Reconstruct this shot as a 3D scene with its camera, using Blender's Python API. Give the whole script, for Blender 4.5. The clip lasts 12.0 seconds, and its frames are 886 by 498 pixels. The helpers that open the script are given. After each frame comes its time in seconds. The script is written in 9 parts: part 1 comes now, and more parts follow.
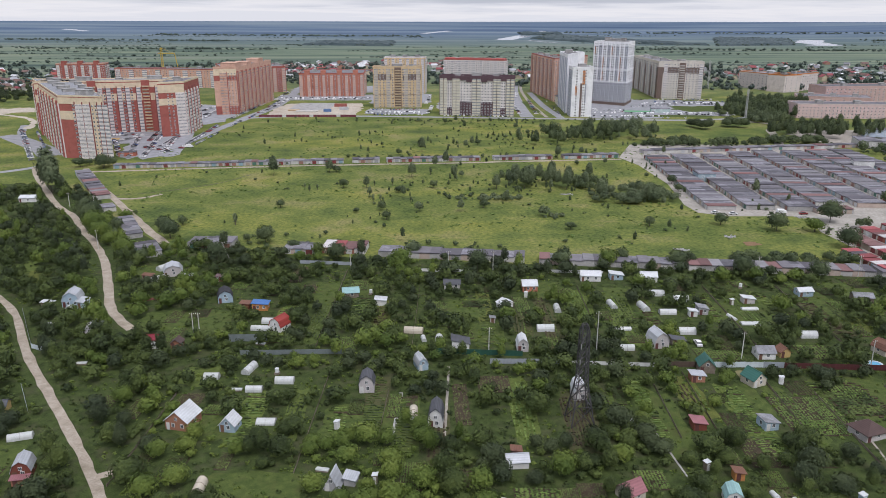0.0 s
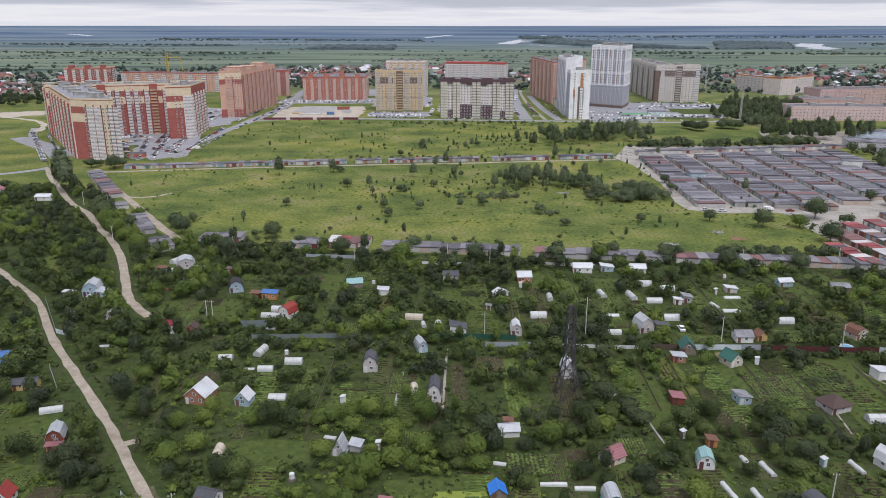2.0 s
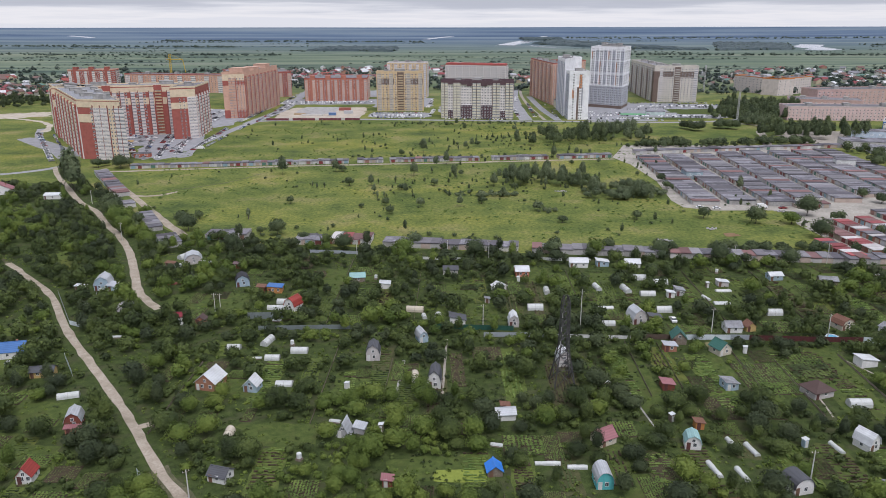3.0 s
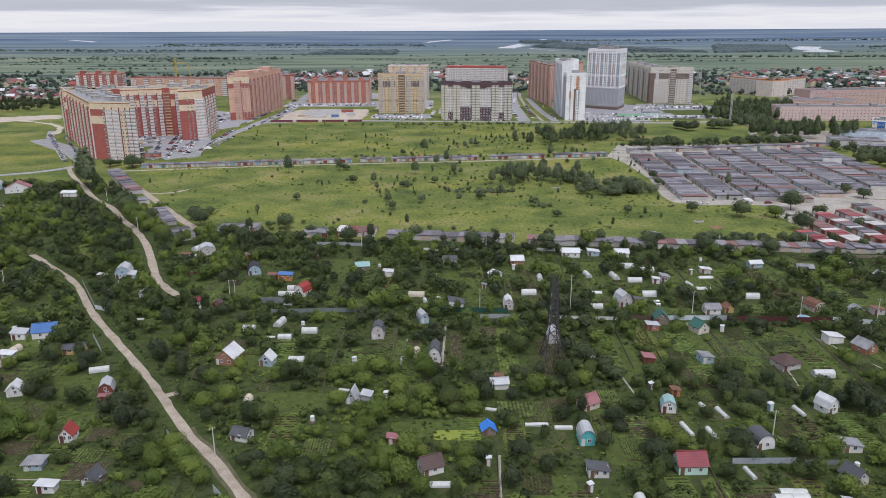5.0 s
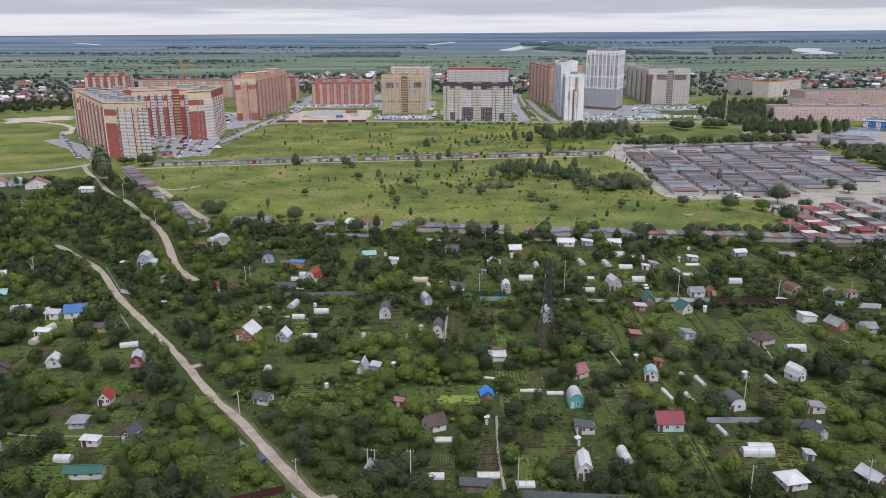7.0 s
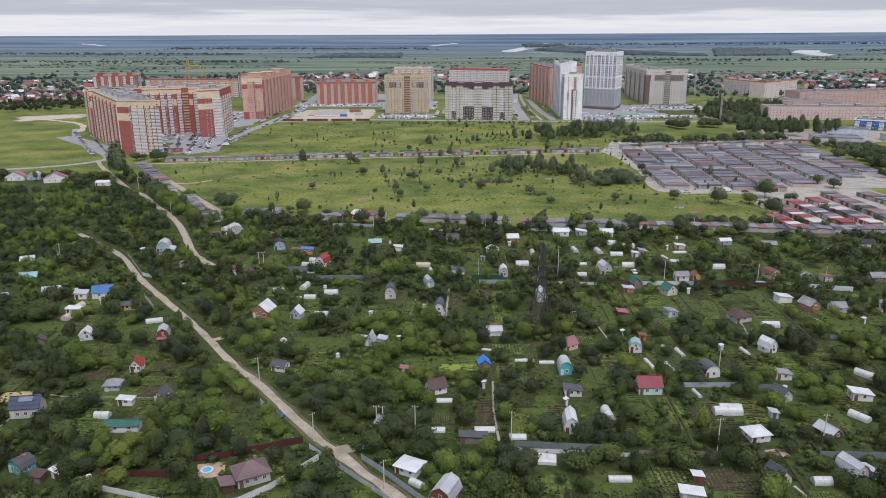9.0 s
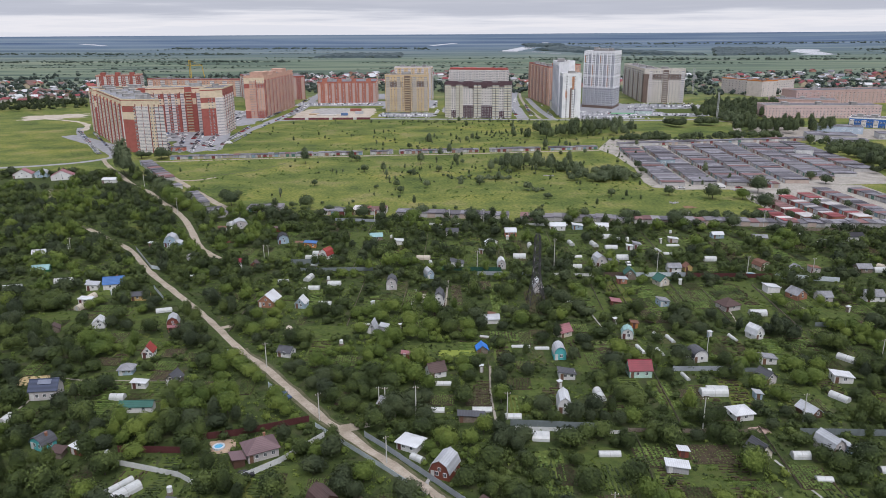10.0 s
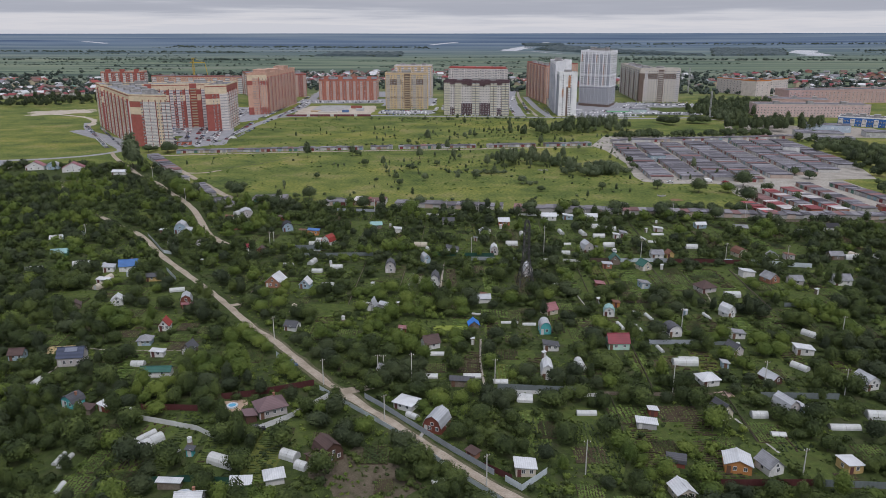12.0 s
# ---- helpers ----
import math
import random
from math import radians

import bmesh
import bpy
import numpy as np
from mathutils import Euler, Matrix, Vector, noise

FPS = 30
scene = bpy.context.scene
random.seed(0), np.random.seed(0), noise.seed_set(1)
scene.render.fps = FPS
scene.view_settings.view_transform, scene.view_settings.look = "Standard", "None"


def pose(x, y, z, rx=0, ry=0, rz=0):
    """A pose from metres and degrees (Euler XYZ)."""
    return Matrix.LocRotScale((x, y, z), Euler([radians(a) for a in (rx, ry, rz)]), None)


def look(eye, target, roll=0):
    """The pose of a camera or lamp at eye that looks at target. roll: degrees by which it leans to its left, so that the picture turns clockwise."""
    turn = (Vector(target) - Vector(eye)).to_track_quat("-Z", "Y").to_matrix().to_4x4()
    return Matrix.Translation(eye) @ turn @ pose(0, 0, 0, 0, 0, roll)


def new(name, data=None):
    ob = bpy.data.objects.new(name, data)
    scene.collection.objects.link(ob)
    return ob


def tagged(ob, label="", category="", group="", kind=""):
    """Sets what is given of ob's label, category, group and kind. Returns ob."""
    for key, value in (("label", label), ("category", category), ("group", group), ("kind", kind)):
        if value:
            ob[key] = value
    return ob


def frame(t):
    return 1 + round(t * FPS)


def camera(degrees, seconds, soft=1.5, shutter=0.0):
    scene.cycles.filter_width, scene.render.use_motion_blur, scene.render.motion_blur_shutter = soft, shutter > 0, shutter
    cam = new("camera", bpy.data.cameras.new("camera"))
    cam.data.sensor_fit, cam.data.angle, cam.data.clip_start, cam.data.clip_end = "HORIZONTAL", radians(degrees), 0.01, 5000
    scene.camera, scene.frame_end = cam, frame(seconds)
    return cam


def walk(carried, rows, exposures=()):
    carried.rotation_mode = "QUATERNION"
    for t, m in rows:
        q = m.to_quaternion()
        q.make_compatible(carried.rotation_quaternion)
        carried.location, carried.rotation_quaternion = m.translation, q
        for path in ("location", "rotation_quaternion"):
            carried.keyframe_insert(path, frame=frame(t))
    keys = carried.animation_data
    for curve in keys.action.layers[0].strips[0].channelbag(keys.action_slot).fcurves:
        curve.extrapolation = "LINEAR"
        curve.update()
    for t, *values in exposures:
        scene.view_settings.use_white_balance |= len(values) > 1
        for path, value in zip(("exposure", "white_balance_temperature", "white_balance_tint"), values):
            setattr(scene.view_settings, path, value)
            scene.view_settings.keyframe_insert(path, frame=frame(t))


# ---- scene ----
cam = camera(62.0, 12.0, soft=0.6)
PATH = [
    (0, (-2.637, -21.366, 98.185), (-2.634, -19.458, 97.587), 0.09),
    (0.5, (-2.413, -24.938, 98.281), (-2.411, -23.029, 97.686), -0.0),
    (1, (-2.138, -28.826, 98.387), (-2.138, -26.916, 97.792), -0.0),
    (1.5, (-1.86, -32.937, 98.516), (-1.861, -31.026, 97.924), 0.0),
    (2, (-1.579, -37.27, 98.669), (-1.581, -35.359, 98.081), 0.0),
    (2.5, (-1.358, -41.711, 98.828), (-1.36, -39.799, 98.241), -0.09),
    (3, (-1.155, -46.413, 98.937), (-1.16, -44.5, 98.352), -0.09),
    (5, (-0.497, -66.002, 99.299), (-0.505, -64.087, 98.722), -0.28),
    (5.5, (-0.484, -71.013, 99.331), (-0.495, -69.097, 98.756), -0.27),
    (6, (-0.533, -76.094, 99.314), (-0.544, -74.178, 98.74), -0.27),
    (6.5, (-0.571, -81.029, 99.282), (-0.583, -79.113, 98.71), -0.27),
    (7, (-0.597, -86.049, 99.267), (-0.61, -84.132, 98.696), -0.36),
    (8.8, (-0.532, -104.703, 99.066), (-0.55, -102.786, 98.495), -0.26),
    (9, (-0.492, -106.718, 99.048), (-0.509, -104.8, 98.48), -0.26),
    (9.5, (-0.309, -111.669, 98.97), (-0.326, -109.751, 98.402), -0.36),
    (10, (-0.075, -116.715, 98.872), (-0.093, -114.798, 98.304), -0.35),
    (10.5, (0.13, -121.695, 98.809), (0.112, -119.777, 98.241), -0.35),
    (11, (0.448, -126.648, 98.729), (0.431, -124.73, 98.161), -0.26),
    (11.5, (0.979, -131.431, 98.684), (0.961, -129.514, 98.115), -0.15),
    (12, (1.728, -136.247, 98.665), (1.711, -134.33, 98.095), -0.06),
]
EXPOSURE = 0.11
walk(cam, [(t, look(eye, target, roll)) for t, eye, target, roll in PATH],
     [(t, EXPOSURE + stops, 6250, 16) for t, stops in ((0, 0), (11.3, 0), (11.6, -0.04), (12.0, -0.35))])


# ---- light: an overcast sky with a pale gap over the horizon, and a weak, very soft sun ----
SUN_UP, SUN_TURN = 58.0, 160.0
world = bpy.data.worlds.new("overcast_sky")
scene.world = world
world.use_nodes = True
wn, wl = world.node_tree.nodes, world.node_tree.links
wn.clear()
w_out = wn.new("ShaderNodeOutputWorld")
w_bg = wn.new("ShaderNodeBackground")
w_sky = wn.new("ShaderNodeTexSky")
w_sky.sky_type, w_sky.sun_disc = "NISHITA", False
w_sky.sun_elevation, w_sky.sun_rotation = radians(SUN_UP), radians(SUN_TURN)
w_sky.air_density, w_sky.dust_density = 1.0, 2.0
w_co = wn.new("ShaderNodeTexCoord")
w_sep = wn.new("ShaderNodeSeparateXYZ")
wl.new(w_co.outputs["Generated"], w_sep.inputs[0])
# cloud sheets: noise stretched along the horizon
w_map = wn.new("ShaderNodeMapping")
w_map.inputs["Scale"].default_value = (4.2, 4.2, 88.0)
wl.new(w_co.outputs["Generated"], w_map.inputs[0])
w_noise = wn.new("ShaderNodeTexNoise")
w_noise.inputs["Scale"].default_value, w_noise.inputs["Detail"].default_value, w_noise.inputs["Roughness"].default_value = 1.1, 6.0, 0.55
wl.new(w_map.outputs[0], w_noise.inputs["Vector"])
w_add = wn.new("ShaderNodeMath")
w_add.operation = "MULTIPLY_ADD"
w_add.inputs[1].default_value, w_add.inputs[2].default_value = 0.066, -0.033
wl.new(w_noise.outputs["Fac"], w_add.inputs[0])
w_h = wn.new("ShaderNodeMath")
w_h.operation = "ADD"
wl.new(w_sep.outputs[2], w_h.inputs[0])
wl.new(w_add.outputs[0], w_h.inputs[1])
w_ramp = wn.new("ShaderNodeValToRGB")
wl.new(w_h.outputs[0], w_ramp.inputs[0])
CLOUDS = ((0.0, (0.76, 0.78, 0.80)), (0.007, (0.86, 0.86, 0.85)), (0.016, (0.74, 0.76, 0.78)), (0.026, (0.53, 0.56, 0.61)), (0.036, (0.50, 0.53, 0.58)),
          (0.055, (0.61, 0.63, 0.67)), (0.12, (0.63, 0.66, 0.71)), (0.35, (0.72, 0.755, 0.83)), (1.0, (0.86, 0.90, 0.98)))
while len(w_ramp.color_ramp.elements) < len(CLOUDS):
    w_ramp.color_ramp.elements.new(0.5)
for el, (at, col) in zip(w_ramp.color_ramp.elements, CLOUDS):
    el.position, el.color = at, (*col, 1)
w_mix = wn.new("ShaderNodeMixRGB")
w_mix.inputs[0].default_value = 0.92
w_dim = wn.new("ShaderNodeMixRGB")
w_dim.blend_type = "MULTIPLY"
w_dim.inputs[0].default_value = 1.0
w_dim.inputs[2].default_value = (0.10, 0.10, 0.10, 1)
wl.new(w_sky.outputs[0], w_dim.inputs[1])
wl.new(w_dim.outputs[0], w_mix.inputs[1])
wl.new(w_ramp.outputs[0], w_mix.inputs[2])
wl.new(w_mix.outputs[0], w_bg.inputs[0])
w_bg.inputs[1].default_value = 0.96
wl.new(w_bg.outputs[0], w_out.inputs[0])
sun = new("sun", bpy.data.lights.new("sun", "SUN"))
sun.data.energy, sun.data.angle, sun.data.color = 2.0, radians(24), (1.0, 0.98, 0.96)
sun.matrix_world = look((math.sin(radians(SUN_TURN)) * 100, math.cos(radians(SUN_TURN)) * 100, 100 * math.tan(radians(SUN_UP))), (0, 0, 0))


# ---- materials ----
def surface(name, dark, light, scale=1.0, rough=0.85, metal=0.0, bump=0.0, fine=6.0, tint=0.0, stripes=None, spec=0.3, stain=None):
    """A surface whose colour wanders between two tones at two sizes. scale: patches per metre; tint: how far pieces
    differ from one another;
    stripes: (axis, per metre, depth) of darker bands that put the shade of ribs or corrugation into the colour; stain:
    (colour, amount)."""
    m = bpy.data.materials.new(name)
    m.use_nodes = True
    n, k = m.node_tree.nodes, m.node_tree.links
    b = n["Principled BSDF"]
    b.inputs["Roughness"].default_value, b.inputs["Metallic"].default_value = rough, metal
    b.inputs["Specular IOR Level"].default_value = spec
    geo = n.new("ShaderNodeNewGeometry")
    big, small = n.new("ShaderNodeTexNoise"), n.new("ShaderNodeTexNoise")
    big.inputs["Scale"].default_value, small.inputs["Scale"].default_value = scale, scale * fine
    big.inputs["Detail"].default_value, small.inputs["Detail"].default_value = 4, 5
    for tex in (big, small):
        k.new(geo.outputs["Position"], tex.inputs["Vector"])
    both = n.new("ShaderNodeMath")
    both.operation = "MULTIPLY_ADD"
    both.inputs[1].default_value = 0.5
    half = n.new("ShaderNodeMath")
    half.operation = "MULTIPLY"
    half.inputs[1].default_value = 0.5
    k.new(small.outputs["Fac"], half.inputs[0])
    k.new(big.outputs["Fac"], both.inputs[0])
    k.new(half.outputs[0], both.inputs[2])
    ramp = n.new("ShaderNodeValToRGB")
    ramp.color_ramp.elements[0].position, ramp.color_ramp.elements[1].position = 0.36, 0.64
    ramp.color_ramp.elements[0].color, ramp.color_ramp.elements[1].color = (*dark, 1), (*light, 1)
    k.new(both.outputs[0], ramp.inputs[0])
    colour = ramp.outputs[0]
    if stain:
        st = n.new("ShaderNodeTexNoise")
        st.inputs["Scale"].default_value, st.inputs["Detail"].default_value = scale * 0.45, 6
        k.new(geo.outputs["Position"], st.inputs["Vector"])
        sr = n.new("ShaderNodeValToRGB")
        sr.color_ramp.elements[0].position, sr.color_ramp.elements[1].position = 0.5, 0.68
        sr.color_ramp.elements[1].color = (stain[1],) * 3 + (1,)
        sr.color_ramp.elements[0].color = (0, 0, 0, 1)
        k.new(st.outputs["Fac"], sr.inputs[0])
        mx = n.new("ShaderNodeMixRGB")
        mx.inputs[2].default_value = (*stain[0], 1)
        k.new(sr.outputs[0], mx.inputs[0])
        k.new(colour, mx.inputs[1])
        colour = mx.outputs[0]
    if tint:
        info = n.new("ShaderNodeObjectInfo")
        hsv = n.new("ShaderNodeHueSaturation")
        span = n.new("ShaderNodeMapRange")
        span.inputs[3].default_value, span.inputs[4].default_value = 1 - tint, 1 + tint
        k.new(info.outputs["Random"], span.inputs[0])
        k.new(span.outputs[0], hsv.inputs["Value"])
        k.new(colour, hsv.inputs["Color"])
        colour = hsv.outputs[0]
    height = small.outputs["Fac"]
    if stripes:
        axis, per, depth = stripes
        co = n.new("ShaderNodeTexCoord")
        wave = n.new("ShaderNodeTexWave")
        wave.bands_direction = axis
        wave.inputs["Scale"].default_value = per * 0.314
        k.new(co.outputs["Object"], wave.inputs["Vector"])
        mx = n.new("ShaderNodeMixRGB")
        mx.blend_type = "MULTIPLY"
        mx.inputs[0].default_value = depth
        k.new(colour, mx.inputs[1])
        k.new(wave.outputs["Color"], mx.inputs[2])
        colour = mx.outputs[0]
    k.new(colour, b.inputs["Base Color"])
    if bump:
        bm_ = n.new("ShaderNodeBump")
        bm_.inputs["Strength"].default_value, bm_.inputs["Distance"].default_value = bump, 0.15
        k.new(height, bm_.inputs["Height"])
        k.new(bm_.outputs[0], b.inputs["Normal"])
    return m


def foliage(name, deep, mid, bright, patch=0.11, rough=0.7):
    """Leaves: tones drift from tree to tree and from clump to clump."""
    m = bpy.data.materials.new(name)
    m.use_nodes = True
    n, k = m.node_tree.nodes, m.node_tree.links
    b = n["Principled BSDF"]
    b.inputs["Roughness"].default_value, b.inputs["Specular IOR Level"].default_value = rough, 0.25
    geo = n.new("ShaderNodeNewGeometry")
    tex = n.new("ShaderNodeTexNoise")
    tex.inputs["Scale"].default_value, tex.inputs["Detail"].default_value = patch, 3
    k.new(geo.outputs["Position"], tex.inputs["Vector"])
    isl = n.new("ShaderNodeMath")
    isl.operation = "MULTIPLY_ADD"
    isl.inputs[1].default_value = 0.12
    k.new(geo.outputs["Random Per Island"], isl.inputs[0])
    k.new(tex.outputs["Fac"], isl.inputs[2])
    # sprays of leaves: a finer drift of tone and relief
    spray = n.new("ShaderNodeTexNoise")
    spray.inputs["Scale"].default_value, spray.inputs["Detail"].default_value, spray.inputs["Roughness"].default_value = 1.9 if patch > 0.05 else 0.25, 4, 0.7
    k.new(geo.outputs["Position"], spray.inputs["Vector"])
    fine = n.new("ShaderNodeMath")
    fine.operation = "MULTIPLY_ADD"
    fine.inputs[1].default_value = 0.5
    k.new(spray.outputs["Fac"], fine.inputs[0])
    k.new(isl.outputs[0], fine.inputs[2])
    level = n.new("ShaderNodeMath")
    level.operation = "SUBTRACT"
    level.inputs[1].default_value = 0.21
    k.new(fine.outputs[0], level.inputs[0])
    bump = n.new("ShaderNodeBump")
    bump.inputs["Strength"].default_value, bump.inputs["Distance"].default_value = 0.8, 0.35 if patch > 0.05 else 1.5
    k.new(spray.outputs["Fac"], bump.inputs["Height"])
    k.new(bump.outputs[0], b.inputs["Normal"])
    ramp = n.new("ShaderNodeValToRGB")
    els = ramp.color_ramp.elements
    els.new(0.6)
    for el, at, col in zip(els, (0.38, 0.58, 0.77), (deep, mid, bright)):
        el.position, el.color = at, (*col, 1)
    k.new(level.outputs[0], ramp.inputs[0])
    k.new(ramp.outputs[0], b.inputs["Base Color"])
    return m


def grassland():
    """The ground sheet: meadow with paler and darker swards, and far off the fields and dark woods of the flood plain,
    with distance haze painted into their colours.
    """
    m = bpy.data.materials.new("grassland")
    m.use_nodes = True
    n, k = m.node_tree.nodes, m.node_tree.links
    b = n["Principled BSDF"]
    b.inputs["Roughness"].default_value, b.inputs["Specular IOR Level"].default_value = 0.95, 0.1
    geo = n.new("ShaderNodeNewGeometry")

    def tone(scale, detail, stops, stretch=None):
        vec = geo.outputs["Position"]
        if stretch:
            mp = n.new("ShaderNodeMapping")
            mp.inputs["Scale"].default_value = stretch
            k.new(vec, mp.inputs[0])
            vec = mp.outputs[0]
        tex = n.new("ShaderNodeTexNoise")
        tex.inputs["Scale"].default_value, tex.inputs["Detail"].default_value, tex.inputs["Roughness"].default_value = scale, detail, 0.62
        k.new(vec, tex.inputs["Vector"])
        rp = n.new("ShaderNodeValToRGB")
        while len(rp.color_ramp.elements) < len(stops):
            rp.color_ramp.elements.new(0.5)
        for el, (at, col) in zip(rp.color_ramp.elements, stops):
            el.position, el.color = at, (*col, 1)
        k.new(tex.outputs["Fac"], rp.inputs[0])
        return rp.outputs[0]

    def times(a, b):
        mx = n.new("ShaderNodeMixRGB")
        mx.blend_type = "MULTIPLY"
        mx.inputs[0].default_value = 1.0
        k.new(a, mx.inputs[1])
        k.new(b, mx.inputs[2])
        return mx.outputs[0]

    meadow = tone(0.030, 9, ((0.32, (0.070, 0.098, 0.034)), (0.43, (0.116, 0.148, 0.042)), (0.54, (0.172, 0.194, 0.054)), (0.66, (0.232, 0.216, 0.092))))
    swards = tone(0.009, 4, ((0.38, (0.78, 0.84, 0.82)), (0.52, (1.0, 1.0, 1.0)), (0.62, (1.14, 1.08, 0.95))), (0.7, 1.3, 1))
    blades = tone(0.55, 9, ((0.34, (0.50, 0.56, 0.50)), (0.47, (0.82, 0.84, 0.80)), (0.57, (1.02, 1.0, 0.95)), (0.68, (1.34, 1.26, 1.05))))
    near = times(times(meadow, swards), blades)
    # the flood plain: long pale fields between dark strips of scrub, painted bluer with distance in place of haze
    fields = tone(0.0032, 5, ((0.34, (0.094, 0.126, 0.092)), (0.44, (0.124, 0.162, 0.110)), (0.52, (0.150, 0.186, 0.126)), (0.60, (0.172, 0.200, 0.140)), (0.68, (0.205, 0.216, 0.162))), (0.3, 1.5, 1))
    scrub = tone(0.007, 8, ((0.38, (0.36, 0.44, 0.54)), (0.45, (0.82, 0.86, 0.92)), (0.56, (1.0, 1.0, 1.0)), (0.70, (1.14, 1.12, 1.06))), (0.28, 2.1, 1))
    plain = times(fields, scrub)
    # farthest tone: slate blue of distance haze mixed into the woodland colour
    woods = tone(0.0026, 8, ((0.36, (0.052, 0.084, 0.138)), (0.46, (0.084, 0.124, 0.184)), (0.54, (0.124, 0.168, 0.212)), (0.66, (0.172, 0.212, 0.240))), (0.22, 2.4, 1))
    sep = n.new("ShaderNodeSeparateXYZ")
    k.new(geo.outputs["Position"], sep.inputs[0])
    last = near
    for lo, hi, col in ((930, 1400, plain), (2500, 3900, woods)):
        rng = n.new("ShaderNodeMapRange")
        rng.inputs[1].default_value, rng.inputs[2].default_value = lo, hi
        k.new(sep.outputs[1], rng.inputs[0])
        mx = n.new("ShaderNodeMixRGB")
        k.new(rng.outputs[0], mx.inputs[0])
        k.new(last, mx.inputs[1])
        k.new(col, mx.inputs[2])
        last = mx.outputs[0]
    k.new(last, b.inputs["Base Color"])
    return m


GRASS = grassland()
# the dark weed tone also holds the shade beneath undergrowth
GARDEN = surface("garden_weeds", (0.020, 0.032, 0.011), (0.074, 0.100, 0.030), 0.45, 0.95, bump=0.8, fine=9, spec=0.1, stain=((0.076, 0.068, 0.044), 0.5))
LAWN = surface("mown_grass", (0.040, 0.062, 0.018), (0.096, 0.124, 0.034), 0.5, 0.95, bump=0.3, fine=9, spec=0.1, stain=((0.075, 0.082, 0.029), 0.6))
SOIL = surface("tilled_soil", (0.040, 0.031, 0.021), (0.088, 0.068, 0.046), 0.5, 0.95, bump=0.7, spec=0.1)
DIRT = surface("packed_sandy_dirt", (0.27, 0.225, 0.175), (0.42, 0.37, 0.30), 0.35, 0.95, bump=0.3, spec=0.1, stain=((0.20, 0.17, 0.12), 0.6))
GRAVEL = surface("pale_gravel", (0.24, 0.215, 0.18), (0.38, 0.35, 0.305), 0.25, 0.95, bump=0.3, spec=0.1)
ASPHALT = surface("worn_asphalt", (0.21, 0.213, 0.225), (0.33, 0.333, 0.345), 0.15, 0.9, spec=0.2)
LANES = surface("dusty_pale_lanes", (0.27, 0.25, 0.215), (0.41, 0.385, 0.34), 0.12, 0.95, bump=0.3, spec=0.1, stain=((0.20, 0.19, 0.165), 0.6))
SAND = surface("bare_sand", (0.33, 0.28, 0.22), (0.50, 0.45, 0.37), 0.08, 0.95)
WATER = surface("calm_river_water", (0.36, 0.38, 0.41), (0.44, 0.46, 0.48), 0.01, 0.12, spec=0.6)
LEAF = foliage("garden_leaves", (0.022, 0.034, 0.012), (0.046, 0.068, 0.018), (0.096, 0.128, 0.032))
LEAF_BRIGHT = foliage("sunny_leaves", (0.054, 0.088, 0.016), (0.094, 0.136, 0.025), (0.146, 0.190, 0.036))
LEAF_DARK = foliage("dark_leaves", (0.024, 0.036, 0.017), (0.040, 0.056, 0.024), (0.066, 0.086, 0.035))
LEAF_PALE = foliage("willow_leaves", (0.058, 0.080, 0.042), (0.094, 0.122, 0.060), (0.140, 0.168, 0.086))
# the next three greens carry the bluish haze of distance in their colour
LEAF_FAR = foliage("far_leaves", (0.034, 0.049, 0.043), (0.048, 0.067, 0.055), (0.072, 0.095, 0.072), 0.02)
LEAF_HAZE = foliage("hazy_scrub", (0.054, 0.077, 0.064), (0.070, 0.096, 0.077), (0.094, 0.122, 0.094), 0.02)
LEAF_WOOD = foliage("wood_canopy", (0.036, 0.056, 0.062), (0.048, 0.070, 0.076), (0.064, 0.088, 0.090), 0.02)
LEAF_MEADOW = foliage("meadow_leaves", (0.038, 0.056, 0.026), (0.064, 0.088, 0.038), (0.106, 0.134, 0.056))
CROP = foliage("vegetable_leaves", (0.060, 0.100, 0.024), (0.104, 0.160, 0.036), (0.160, 0.220, 0.054), 0.3)
BARK = surface("bark", (0.060, 0.050, 0.040), (0.13, 0.11, 0.09), 3.0, 0.95)
CONCRETE = surface("weathered_concrete", (0.26, 0.26, 0.25), (0.42, 0.41, 0.39), 0.4, 0.9, stain=((0.17, 0.16, 0.15), 0.6))
SILICATE = surface("grey_silicate_brick", (0.34, 0.33, 0.32), (0.47, 0.46, 0.44), 0.5, 0.9)
BITUMEN = surface("grey_roofing_felt", (0.105, 0.102, 0.112), (0.200, 0.195, 0.205), 0.25, 0.9, tint=0.3, stain=((0.27, 0.26, 0.26), 0.6))


